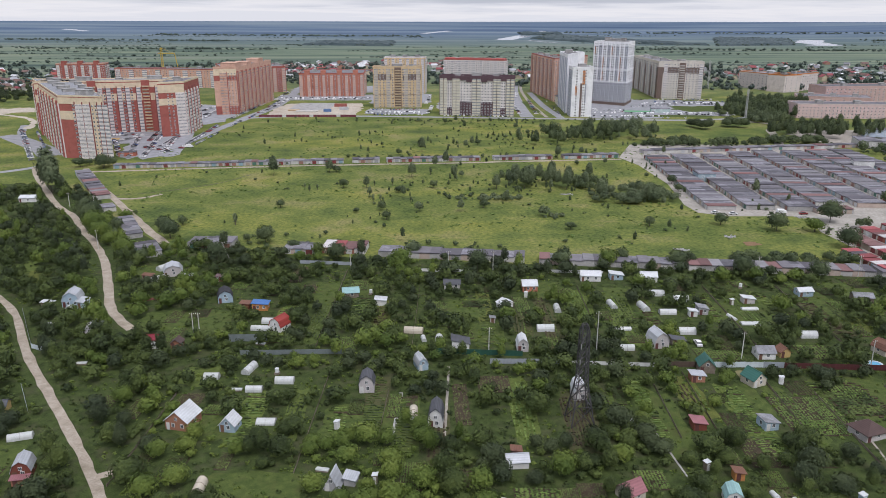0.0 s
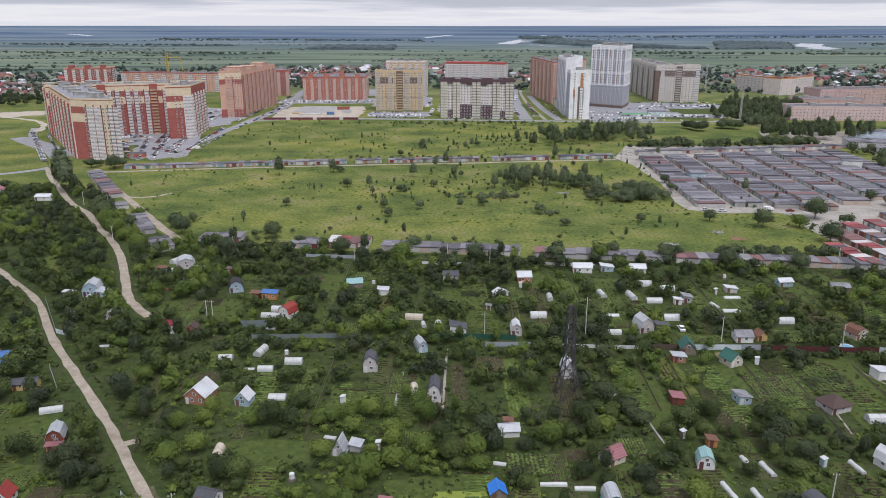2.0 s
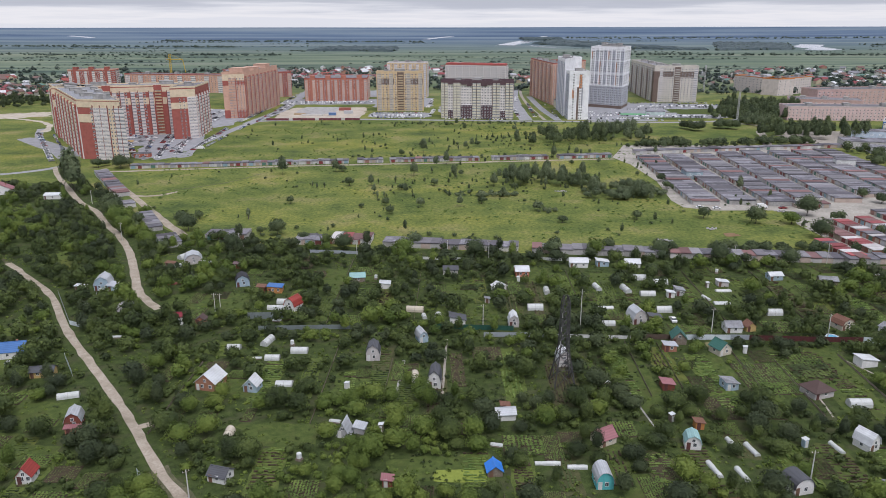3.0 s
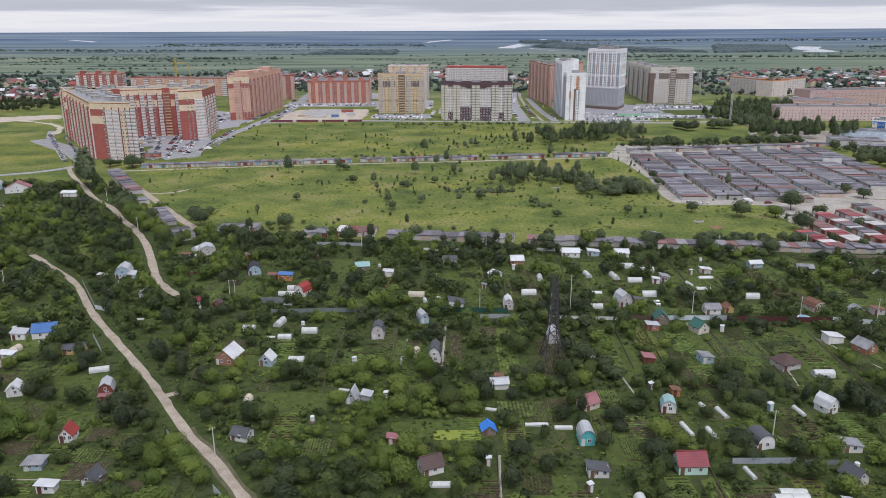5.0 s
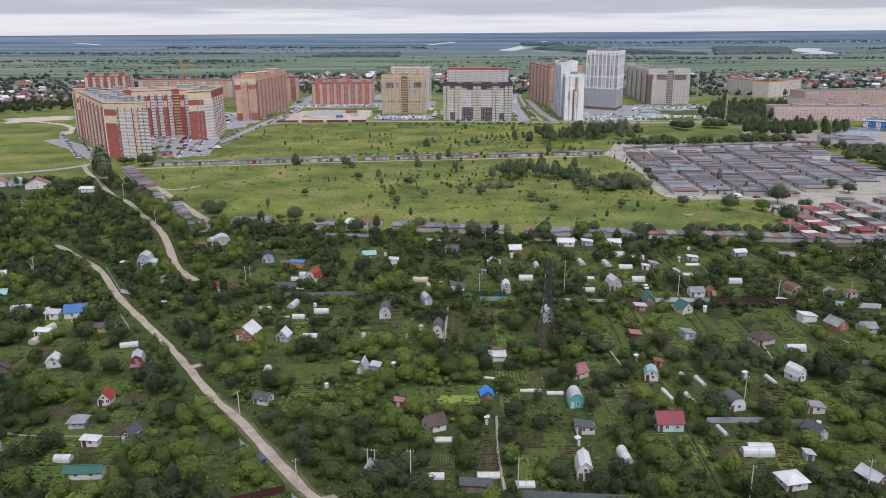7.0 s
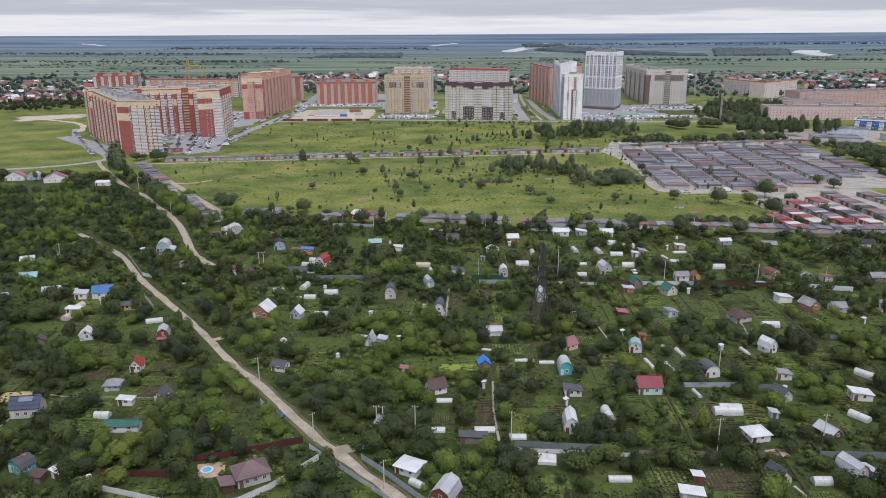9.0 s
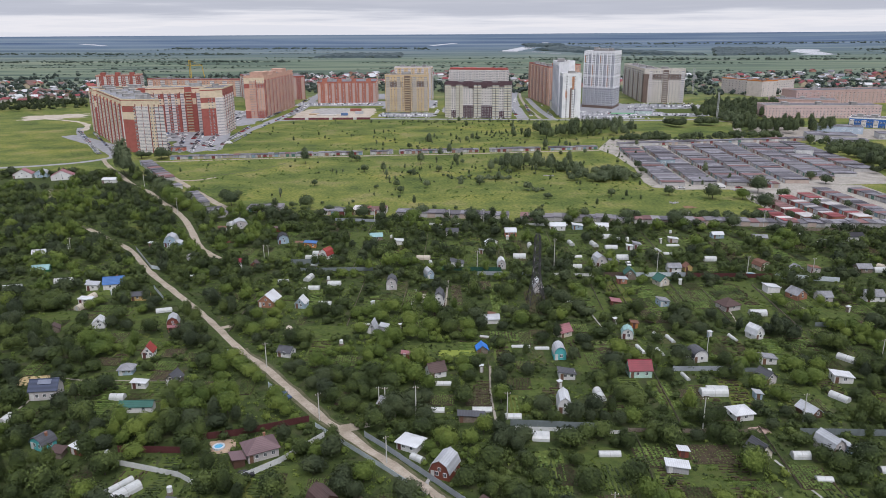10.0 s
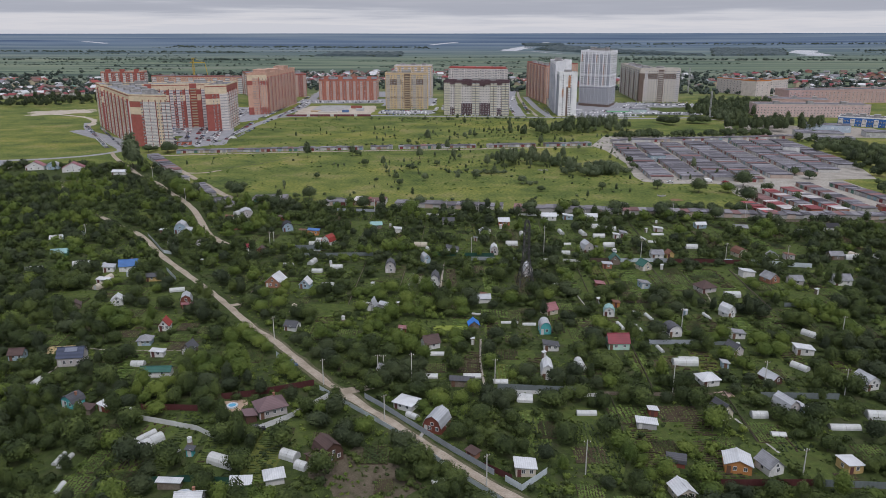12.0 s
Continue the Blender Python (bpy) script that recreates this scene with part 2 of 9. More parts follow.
def felt_patches(name):
    """Roofing felt laid roof by roof, each patch of its own age and grey."""
    m = surface(name, (0.085, 0.083, 0.095), (0.185, 0.18, 0.195), 0.5, 0.9)
    n, k = m.node_tree.nodes, m.node_tree.links
    geo = next(x for x in n if x.bl_idname == "ShaderNodeNewGeometry")
    snap = n.new("ShaderNodeVectorMath")
    snap.operation = "SNAP"
    snap.inputs[1].default_value = (8.4, 4.1, 50.0)
    k.new(geo.outputs["Position"], snap.inputs[0])
    white = n.new("ShaderNodeTexWhiteNoise")
    k.new(snap.outputs[0], white.inputs["Vector"])
    span = n.new("ShaderNodeMapRange")
    span.inputs[3].default_value, span.inputs[4].default_value = 0.6, 1.7
    k.new(white.outputs["Value"], span.inputs[0])
    hsv = n.new("ShaderNodeHueSaturation")
    b = n["Principled BSDF"]
    old = b.inputs["Base Color"].links[0].from_socket
    k.new(old, hsv.inputs["Color"])
    k.new(span.outputs[0], hsv.inputs["Value"])
    k.new(hsv.outputs[0], b.inputs["Base Color"])
    return m


FELT = felt_patches("patched_roofing_felt")
SLATE = surface("grey_corrugated_sheet", (0.20, 0.205, 0.22), (0.33, 0.335, 0.35), 0.6, 0.85, stripes=("X", 3.0, 0.25), stain=((0.12, 0.13, 0.12), 0.6), tint=0.1)
# paler grey-blue puts the sky's reflection into the pane colour
GLAZING = surface("balcony_glazing", (0.19, 0.205, 0.225), (0.36, 0.38, 0.40), 0.5, 0.15, spec=0.7)
GLASS = surface("dark_window_glass", (0.040, 0.046, 0.054), (0.100, 0.110, 0.122), 0.35, 0.12, spec=0.8)
WHITE = surface("white_paint", (0.68, 0.68, 0.67), (0.80, 0.80, 0.79), 0.5, 0.6)
STEEL = surface("dark_painted_steel", (0.050, 0.050, 0.052), (0.095, 0.092, 0.09), 1.5, 0.6, metal=0.3)
RUBBER = surface("black_rubber", (0.015, 0.015, 0.015), (0.03, 0.03, 0.03), 3, 0.8)
FILM = surface("milky_greenhouse_cover", (0.40, 0.42, 0.41), (0.56, 0.57, 0.56), 0.8, 0.35, spec=0.5, stain=((0.42, 0.46, 0.40), 0.35))
WOOD = surface("bare_grey_wood", (0.13, 0.105, 0.08), (0.26, 0.22, 0.175), 1.0, 0.9)

PAINTS = {}


def paint(r, g, b, rough=0.6, stripes=None, tint=0.0, metal=0.0, spec=0.35):
    """A coat of one colour with a little fading and grime, made once a colour."""
    key = (r, g, b, rough, stripes, tint, metal)
    if key not in PAINTS:
        PAINTS[key] = surface("painted_surface", (r * 0.86, g * 0.86, b * 0.86), (min(r * 1.1, 0.85), min(g * 1.1, 0.85), min(b * 1.1, 0.85)), 0.45, rough, metal, 0, 7, tint, stripes, spec,
                              ((r * 0.6, g * 0.6, b * 0.58), 0.4))
    return PAINTS[key]


# roof coverings and wall coats of the garden houses: (look in words, material)
ROOFS = {
    "silver": ("silver sheet-metal", paint(0.46, 0.48, 0.50, 0.45, ("X", 2.0, 0.14), metal=0.2)),
    "white": ("white sheet-metal", paint(0.58, 0.60, 0.61, 0.5, ("X", 2.0, 0.12))),
    "grey": ("grey corrugated", SLATE),
    "dark": ("dark grey sheet", paint(0.085, 0.088, 0.098, 0.6, ("X", 2.5, 0.25))),
    "black": ("black felt", paint(0.035, 0.035, 0.040, 0.8)),
    "brown": ("dark brown tiled", paint(0.090, 0.055, 0.048, 0.6, ("X", 2.5, 0.25))),
    "mauve": ("mauve-brown tiled", paint(0.165, 0.105, 0.110, 0.5, ("X", 2.5, 0.2))),
    "red": ("dark red sheet-metal", paint(0.21, 0.022, 0.035, 0.5, ("X", 2.0, 0.18))),
    "bright": ("bright red tiled", paint(0.30, 0.045, 0.035, 0.55, ("X", 2.5, 0.2))),
    "pink": ("faded pinkish-red", paint(0.30, 0.13, 0.14, 0.6, ("X", 2.0, 0.15))),
    "green": ("dark green sheet-metal", paint(0.035, 0.125, 0.10, 0.55, ("X", 2.0, 0.2))),
    "teal": ("pale teal sheet", paint(0.27, 0.44, 0.43, 0.6, ("X", 2.0, 0.15))),
    "blue": ("blue sheet-metal", paint(0.055, 0.155, 0.38, 0.5, ("X", 2.0, 0.18))),
    "sky": ("bright blue", paint(0.035, 0.19, 0.60, 0.5)),
    "rust": ("rusty brown sheet", paint(0.19, 0.095, 0.065, 0.85, ("X", 2.5, 0.2))),
    "navy": ("dark navy panelled", paint(0.055, 0.070, 0.115, 0.35, ("X", 1.0, 0.3))),
}
WALLS = {
    "white": ("white-painted", paint(0.66, 0.66, 0.64)), "cream": ("cream", paint(0.55, 0.50, 0.41)), "brick": ("orange-brown brick", paint(0.33, 0.16, 0.10, 0.9)),
    "grey": ("grey block", paint(0.36, 0.36, 0.36, 0.9)), "blue": ("pale blue", paint(0.33, 0.43, 0.50)), "teal": ("turquoise-painted", paint(0.10, 0.42, 0.43)),
    "mint": ("pale mint-green", paint(0.48, 0.66, 0.58)), "orange": ("orange-painted timber", paint(0.47, 0.215, 0.075)), "yellow": ("yellow-ochre timber", paint(0.50, 0.36, 0.15)),
    "brown": ("dark brown timber", paint(0.10, 0.055, 0.04)), "redbrown": ("reddish-brown timber", paint(0.20, 0.065, 0.045)), "wood": ("weathered timber", WOOD),
    "pale": ("pale grey-pink", paint(0.48, 0.45, 0.44)), "green": ("green sheet", paint(0.03, 0.20, 0.10)), "coral": ("coral-red", paint(0.52, 0.20, 0.13)),
}


# ---- shapes ----
class Shape:
    """Vertices and faces of one mesh."""

    def __init__(self):
        self.v, self.f = [], []

    def add(self, verts, faces):
        o = len(self.v)
        self.v += [tuple(p) for p in verts]
        self.f += [tuple(i + o for i in face) for face in faces]
        return self

    def box(self, x, y, z, sx, sy, sz):
        """A box on centre x, y with its foot at z."""
        a, b = sx / 2, sy / 2
        return self.add([(x + i * a, y + j * b, z + k * sz) for k in (0, 1) for j in (-1, 1) for i in (-1, 1)],
                        [(0, 2, 3, 1), (4, 5, 7, 6), (0, 1, 5, 4), (1, 3, 7, 5), (3, 2, 6, 7), (2, 0, 4, 6)])

    def prism(self, plan, z0, z1, top=1.0):
        """An upright prism on a plan of (x, y) that runs anticlockwise; top narrows it."""
        n = len(plan)
        cx, cy = sum(p[0] for p in plan) / n, sum(p[1] for p in plan) / n
        up = [(cx + (x - cx) * top, cy + (y - cy) * top, z1) for x, y in plan]
        return self.add([(x, y, z0) for x, y in plan] + up,
                        [tuple(range(n - 1, -1, -1)), tuple(range(n, 2 * n))] + [(i, (i + 1) % n, n + (i + 1) % n, n + i) for i in range(n)])

    def extrude(self, section, y0, y1):
        """A section of (x, z), anticlockwise seen from -y, drawn along y."""
        n = len(section)
        return self.add([(x, y0, z) for x, z in section] + [(x, y1, z) for x, z in section],
                        [tuple(range(n)), tuple(range(2 * n - 1, n - 1, -1))] + [(i, n + i, n + (i + 1) % n, (i + 1) % n) for i in range(n)])

    def beam(self, p, q, w, w2=None):
        """A square bar from p to q."""
        p, q = Vector(p), Vector(q)
        d = (q - p).normalized()
        s = d.cross((0, 0, 1)) if abs(d.z) < 0.95 else d.cross((1, 0, 0))
        s.normalize()
        u = s.cross(d)
        w2 = w if w2 is None else w2
        return self.add([c + (s * i + u * j) * r / 2 for c, r in ((p, w), (q, w2)) for i, j in ((-1, -1), (1, -1), (1, 1), (-1, 1))],
                        [(0, 1, 2, 3), (7, 6, 5, 4), (0, 4, 5, 1), (1, 5, 6, 2), (2, 6, 7, 3), (3, 7, 4, 0)])

    def pole(self, p, q, r, r2, n=8):
        """A round tapered bar."""
        p, q = Vector(p), Vector(q)
        d = (q - p).normalized()
        s = d.cross((0, 0, 1)) if abs(d.z) < 0.95 else d.cross((1, 0, 0))
        s.normalize()
        u = s.cross(d)
        ring = [(math.cos(2 * math.pi * i / n), math.sin(2 * math.pi * i / n)) for i in range(n)]
        return self.add([p + (s * a + u * b) * r for a, b in ring] + [q + (s * a + u * b) * r2 for a, b in ring],
                        [(i, n + i, n + (i + 1) % n, (i + 1) % n) for i in range(n)] + [tuple(range(n)), tuple(range(2 * n - 1, n - 1, -1))])

    def mesh(self, name, *materials):
        me = bpy.data.meshes.new(name)
        me.from_pydata(self.v, [], self.f)
        for m in materials:
            me.materials.append(m)
        me.update()
        return me


def array_mesh(name, verts, quads, tris, material):
    """A mesh from arrays, for what has very many faces."""
    me = bpy.data.meshes.new(name)
    nq, nt = len(quads), len(tris)
    me.vertices.add(len(verts))
    me.vertices.foreach_set("co", np.asarray(verts, np.float32).ravel())
    loops = np.concatenate([np.asarray(quads, np.int32).ravel(), np.asarray(tris, np.int32).ravel()])
    me.loops.add(len(loops))
    me.loops.foreach_set("vertex_index", loops)
    me.polygons.add(nq + nt)
    me.polygons.foreach_set("loop_start", np.concatenate([np.arange(nq) * 4, nq * 4 + np.arange(nt) * 3]).astype(np.int32))
    me.materials.append(material)
    me.update(calc_edges=True)
    return me


def part(name, shape, material, parent, label="", at=(0, 0, 0), turn=0.0, size=(1, 1, 1)):
    """One mesh object under a thing or a part. shape: a Shape or a mesh that is shared."""
    data = shape if isinstance(shape, bpy.types.Mesh) else shape.mesh(name, material)
    ob = new(name, data)
    ob.parent = parent
    ob.matrix_basis = Matrix.LocRotScale(at, Euler((0, 0, radians(turn))), size)
    return tagged(ob, label)


def thing(name, x, y, z=0.0, turn=0.0, label="", category="", group="", kind=""):
    ob = new(name)
    ob.matrix_basis = pose(x, y, z, 0, 0, turn)
    return tagged(ob, label, category, group, kind)


def solid(name, shape, material, label="", category="", group="", kind="", at=(0, 0, 0), turn=0.0):
    ob = new(name, shape if isinstance(shape, bpy.types.Mesh) else shape.mesh(name, material))
    ob.matrix_basis = pose(*at, 0, 0, turn)
    return tagged(ob, label, category, group, kind)


def glide(points, steps=6):
    """A smooth line through points of (x, y)."""
    pts = [Vector((*p, 0)) for p in points]
    pts = [2 * pts[0] - pts[1], *pts, 2 * pts[-1] - pts[-2]]
    out = []
    for a, b, c, d in zip(pts, pts[1:], pts[2:], pts[3:]):
        for i in range(steps):
            t = i / steps
            out.append(0.5 * (2 * b + (c - a) * t + (2 * a - 5 * b + 4 * c - d) * t * t + (3 * b - a - 3 * c + d) * t ** 3))
    return out + [pts[-2]]


def ribbon(points, width, z, wobble=0.0, steps=6, thick=0.12):
    """A strip of ground along a smooth line, with an uneven edge, its skirt sunk into the ground."""
    line, s = glide(points, steps), Shape()
    verts, n = [], len(line)
    for i, p in enumerate(line):
        d = (line[min(i + 1, n - 1)] - line[max(i - 1, 0)]).normalized()
        side = Vector((-d.y, d.x, 0))
        a = width / 2 + wobble * noise.noise(p * 0.13)
        b = width / 2 + wobble * noise.noise(p * 0.13 + Vector((40, 7, 3)))
        for off, h in ((a, z - thick), (a - 0.1, z), (-b + 0.1, z), (-b, z - thick)):
            verts.append(p + side * off + Vector((0, 0, h)))
    s.add(verts, [(4 * i + j, 4 * i + j + 1, 4 * i + j + 5, 4 * i + j + 4) for i in range(n - 1) for j in range(3)])
    return s


def patch(x, y, w, d, z, turn=0.0, ragged=0.6, n=44):
    """A low, ragged-edged slab of ground."""
    plan = []
    for i in range(n):
        a = 2 * math.pi * i / n
        c, q = math.cos(a), math.sin(a)
        r = 1 / max(abs(c), abs(q)) ** 0.85
        px, py = c * r * w / 2, q * r * d / 2
        f = 1 + ragged * 0.3 * noise.noise(Vector((x + px, y + py, 0)) * 0.2) + ragged * 0.2 * noise.noise(Vector((x + px, y + py, 5)) * 0.7)
        px, py = px * f, py * f
        t = radians(turn)
        plan.append((x + px * math.cos(t) - py * math.sin(t), y + px * math.sin(t) + py * math.cos(t)))
    return Shape().prism(plan, z - 0.1, z)


# ---- the ground, one sheet that reaches the horizon, and what lies flat on it ----
def ground_height(x, y):
    far = max(0.0, min(1.0, (math.hypot(x, y) - 2900) / 1920))
    return 77.0 * far ** 1.62


rows_y = [-500, -250, -100, 0, 100, 250, 400, 600, 900, 1300, 1800, 2300, 2900, 3100, 3300, 3500, 3700, 3900, 4100, 4300, 4500, 4650, 4800]
cols_x = [-4700 + 200 * i for i in range(48)]
sheet = Shape()
sheet.add([(x * min(1.0, max(0.25, 0.25 + (y + 500) / 3200)) if y < 1900 else x, y, ground_height(x * (0 if y < 1900 else 0.55), y)) for y in rows_y for x in cols_x],
          [(r * 48 + c, r * 48 + c + 1, r * 48 + c + 49, r * 48 + c + 48) for r in range(len(rows_y) - 1) for c in range(47)])
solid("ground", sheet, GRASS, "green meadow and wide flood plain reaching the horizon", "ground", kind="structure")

# the garden colony's rough, weedy ground
solid("ground_gardens", Shape().prism([(-190, -73.3), (190, -73.3), (300, 250.4), (160, 259), (60, 267.6), (-90, 285.9), (-128, 296.9), (-150, 320.1), (-232, 421.5), (-330, 430), (-420, 366.5)], -0.1, 0.03), GARDEN,
      "weedy dark green ground between the garden plots", "ground", kind="structure")

ROAD_MAIN = [(-190, 256.6), (-164, 230.4), (-149, 214), (-130.1, 185.2), (-111.5, 161.1), (-94.1, 138.8), (-80.3, 120), (-68, 102.5), (-54.4, 86.3), (-41, 67.8), (-29.5, 53.4),
             (-18.8, 42), (-8.9, 30.8), (1.2, 19.4), (10.3, 9.8), (20, 0), (44, -22), (80, -55)]
ROAD_SIDE = [(-282, 478.9), (-268.7, 454.4), (-231.4, 397.8), (-213.1, 370.9), (-192.5, 347), (-176.8, 322.5), (-162, 301.9), (-144.4, 273.2), (-132.7, 248.9), (-120.3, 222.5), (-111, 209.6), (-104.9, 202.6)]
ROAD_GARAGES = [(-245, 474), (-206.8, 412.8), (-189.6, 388.1), (-169.6, 358.6), (-152.1, 332.8), (-137, 311), (-128.3, 299.3)]
for road_name, pts, wide, words in (("road_main", ROAD_MAIN, 2.6, "pale rutted dirt road between garden fences"), ("road_side", ROAD_SIDE, 3.5, "pale dirt lane ending among bushes"),
                                    ("road_by_garages", ROAD_GARAGES, 4.2, "pale dirt track beside a row of garages")):
    solid(road_name, ribbon(pts, wide, 0.09, 0.7), DIRT, words, "road", kind="structure")
solid("road_main_verge", ribbon(ROAD_MAIN[7:], 4.6, 0.055, 1.2), surface("dusty_verge", (0.050, 0.058, 0.022), (0.135, 0.125, 0.075), 0.4, 0.95), "dusty trodden grass along the dirt road", "verge", kind="structure")
solid("road_main_end", ribbon([(-250, 312.8), (-222, 288.3), (-188.5, 255.1)], 1.7, 0.07, 0.9), bpy.data.materials["dusty_verge"], "overgrown end of the dirt road under trees", "path", kind="structure")
solid("road_far_bend", ribbon([(-262, 356.7), (-254, 340.9), (-249, 323.8), (-236, 305.4)], 2.6, 0.08, 0.8), DIRT, "short bend of pale dirt road among trees", "road", kind="structure")
solid("road_spur", ribbon([(-80.5, 120.3), (-78.6, 121.4), (-76.8, 122.6)], 2.4, 0.075, 1.0), DIRT, "short dirt turning into a garden lane", "road", kind="structure")
solid("road_fork", ribbon([(-28, 52.5), (-24, 54.5), (-20, 56.2)], 3.6, 0.075, 1.0), DIRT, "dirt lane turning off towards the plots", "road", kind="structure")
solid("road_meadow_track", ribbon([(-196, 393.4), (-178, 399.5), (-160, 410.5), (-140, 430), (-128, 454.5)], 1.1, 0.05, 0.5), bpy.data.materials["dusty_verge"], "faint trodden track over the meadow", "path", kind="structure")
solid("road_spur_garages", ribbon([(-191, 388.5), (-181, 386.1), (-172, 389.7), (-166, 398.3)], 3.0, 0.07, 0.8), DIRT, "dirt turning place beside the garages", "road", kind="structure")
solid("road_west", ribbon([(-420, 430), (-340, 441), (-304, 455.7), (-286, 471.6), (-280, 492.3), (-305, 530.2), (-366, 617), (-400, 684.2)], 7.0, 0.06, 0.8), ASPHALT, "grey asphalt street leading to the flats", "road", kind="structure")
solid("road_row_path", ribbon([(-245, 461.8), (-220, 465.5), (-166, 475.2), (-99, 485), (4, 496), (60, 503.3), (128, 511.9)], 4.0, 0.05, 1.4), DIRT, "pale dirt path in front of the garage row", "path", kind="structure")
# streets and parking round the flats
solid("road_boulevard", ribbon([(-225, 537.5), (-214, 575.4), (-209, 659.7), (-204, 714.7), (-190, 745.2), (-100, 756.2), (-6, 748.9), (80, 740.4), (170, 733), (249, 728.1), (310, 747.7), (345, 781.9)], 9, 0.07, 0.5), ASPHALT, "grey asphalt street in front of the flats", "road", kind="structure")
solid("road_avenue", ribbon([(86, 748.9), (88, 855.2), (96, 1018.9), (112, 1172.8)], 14, 0.09, 0.3), ASPHALT, "asphalt side street between blocks of flats", "road", kind="structure")
solid("road_avenue_path", ribbon([(106, 747.7), (104, 879.6), (108, 1014), (116, 1124)], 4, 0.10, 0.3), GRAVEL, "pale footpath beside the side street", "path", kind="structure")
solid("road_towers", ribbon([(120, 744), (116, 855.2), (118, 1014)], 8, 0.11, 0.3), ASPHALT, "asphalt access road beside the white flats", "road", kind="structure")
solid("road_tower_court", patch(190, 781.9, 80, 85.5, 0.08, 0, 0.2), ASPHALT, "asphalt car park below the tall tower", "car park", kind="structure")
solid("road_courtyard", patch(-236, 586.4, 46, 146.6, 0.06, 12, 0.4), ASPHALT, "asphalt courtyard full of parked cars", "car park", kind="structure")
solid("road_courtyard_inner", patch(-285, 610.9, 70, 73.3, 0.05, 12, 0.2), ASPHALT, "asphalt courtyard between brick wings", "car park", kind="structure")
solid("road_west_parking", patch(-335, 574.2, 18, 134.4, 0.08, 44, 0.2), ASPHALT, "asphalt parking strip beside the flats", "car park", kind="structure")
solid("road_beyond", ribbon([(-205, 720.8), (-196, 855.2), (-205, 1014), (-215, 1160.6)], 12, 0.08, 0.3), ASPHALT, "asphalt street between the flats", "road", kind="structure")
solid("road_yellow_front", patch(-52, 796.5, 70, 46.4, 0.08, 0, 0.2), ASPHALT, "car park in front of the yellow flats", "car park", kind="structure")
solid("road_car_park_east", patch(238, 843, 200, 156.4, 0.062, -5, 0.4), ASPHALT, "wide asphalt yards and car parks round the tower", "car park", kind="structure")
solid("road_car_park_middle", patch(36, 855.2, 86, 134.4, 0.064, 0, 0.4), ASPHALT, "asphalt yard behind the white flats", "car park", kind="structure")
solid("road_yard_west", patch(-150, 946.8, 130, 73.3, 0.064, 0, 0.4), ASPHALT, "asphalt yard before the brick row", "car park", kind="structure")
solid("road_salmon_yard", patch(-268, 770, 96, 170, 0.058, 0, 0.4), ASPHALT, "asphalt yard between the brick wings and the salmon flats", "car park", kind="structure")
solid("road_row_back", patch(-150, 1060, 130, 110, 0.056, 0, 0.4), ASPHALT, "asphalt yard behind the brick row", "car park", kind="structure")
solid("road_yellow_back", patch(-54, 935, 76, 120, 0.054, 0, 0.4), ASPHALT, "asphalt yard behind the yellow flats", "car park", kind="structure")
solid("ground_lawn_tower", patch(235, 759.9, 90, 17.1, 0.115, -4, 0.6), LAWN, "grass strip beside the street", "lawn", kind="structure")
solid("ground_lawn_east", patch(306, 826, 86, 56, 0.116, 0, 0.8), LAWN, "grass patch between car parks", "lawn", kind="structure")
solid("ground_lawn_avenue", patch(100, 843, 8, 110, 0.117, 2, 0.4), LAWN, "grass strip beside the footpath", "lawn", kind="structure")
solid("ground_site", patch(-142, 816.1, 96, 117.3, 0.10, 0, 0.3), SAND, "bare pale sand of a building site", "building site", kind="structure")
solid("ground_site_slab", patch(-152, 843, 46, 73.3, 0.2, 0, 0.1), CONCRETE, "pale concrete slab on the building site", "slab", kind="structure")
solid("ground_sand_west", patch(-484, 796, 70, 52, 0.07, 30, 1.4), SAND, "bare sandy ground beyond the flats", "ground", kind="structure")
solid("road_sand_track", ribbon([(-520, 790), (-470, 765), (-430, 740), (-402, 705), (-385, 660)], 6, 0.075, 3.0), SAND, "wide sandy track beside the flats", "road", kind="structure")
solid("ground_playground", patch(215, 800.2, 34, 14.7, 0.13, -6, 0.2), paint(0.08, 0.30, 0.12), "green playground surface below the tower", "playground", kind="structure")
solid("ground_playground_inner", patch(-290, 598.6, 30, 14.7, 0.12, 12, 0.2), paint(0.42, 0.28, 0.10), "sandy orange playground surface in the courtyard", "playground", kind="structure")
# pale ground round the garage colony
solid("ground_garages", Shape().prism([(128, 518), (135, 488.7), (137.5, 427.6), (131, 373.8), (133, 356.7), (147, 349.4), (186, 349.4), (193, 337.2), (200, 349.4), (225, 359.2), (296, 366.5), (306, 403.2), (308, 576.6), (150, 576.6)], -0.1, 0.05), LANES, "pale gravel lanes between garage rows", "ground", kind="structure")
solid("ground_garages_south", Shape().prism([(188, 349.4), (180, 320.1), (184, 271.2), (262, 271.2), (272, 305.4), (270, 361.6), (215, 361.6)], -0.1, 0.045), LANES, "dusty trodden ground round the red garages", "ground", kind="structure")
solid("road_factory", ribbon([(262, 549.8), (285, 610.9), (300, 659.7), (322, 691.5), (300, 720.8)], 7, 0.07, 1.5), GRAVEL, "pale gravel track towards the works", "road", kind="structure")
solid("road_factory_yard", patch(370, 617, 130, 85.5, 0.06, -15, 0.4), GRAVEL, "gravel yard of the works", "yard", kind="structure")
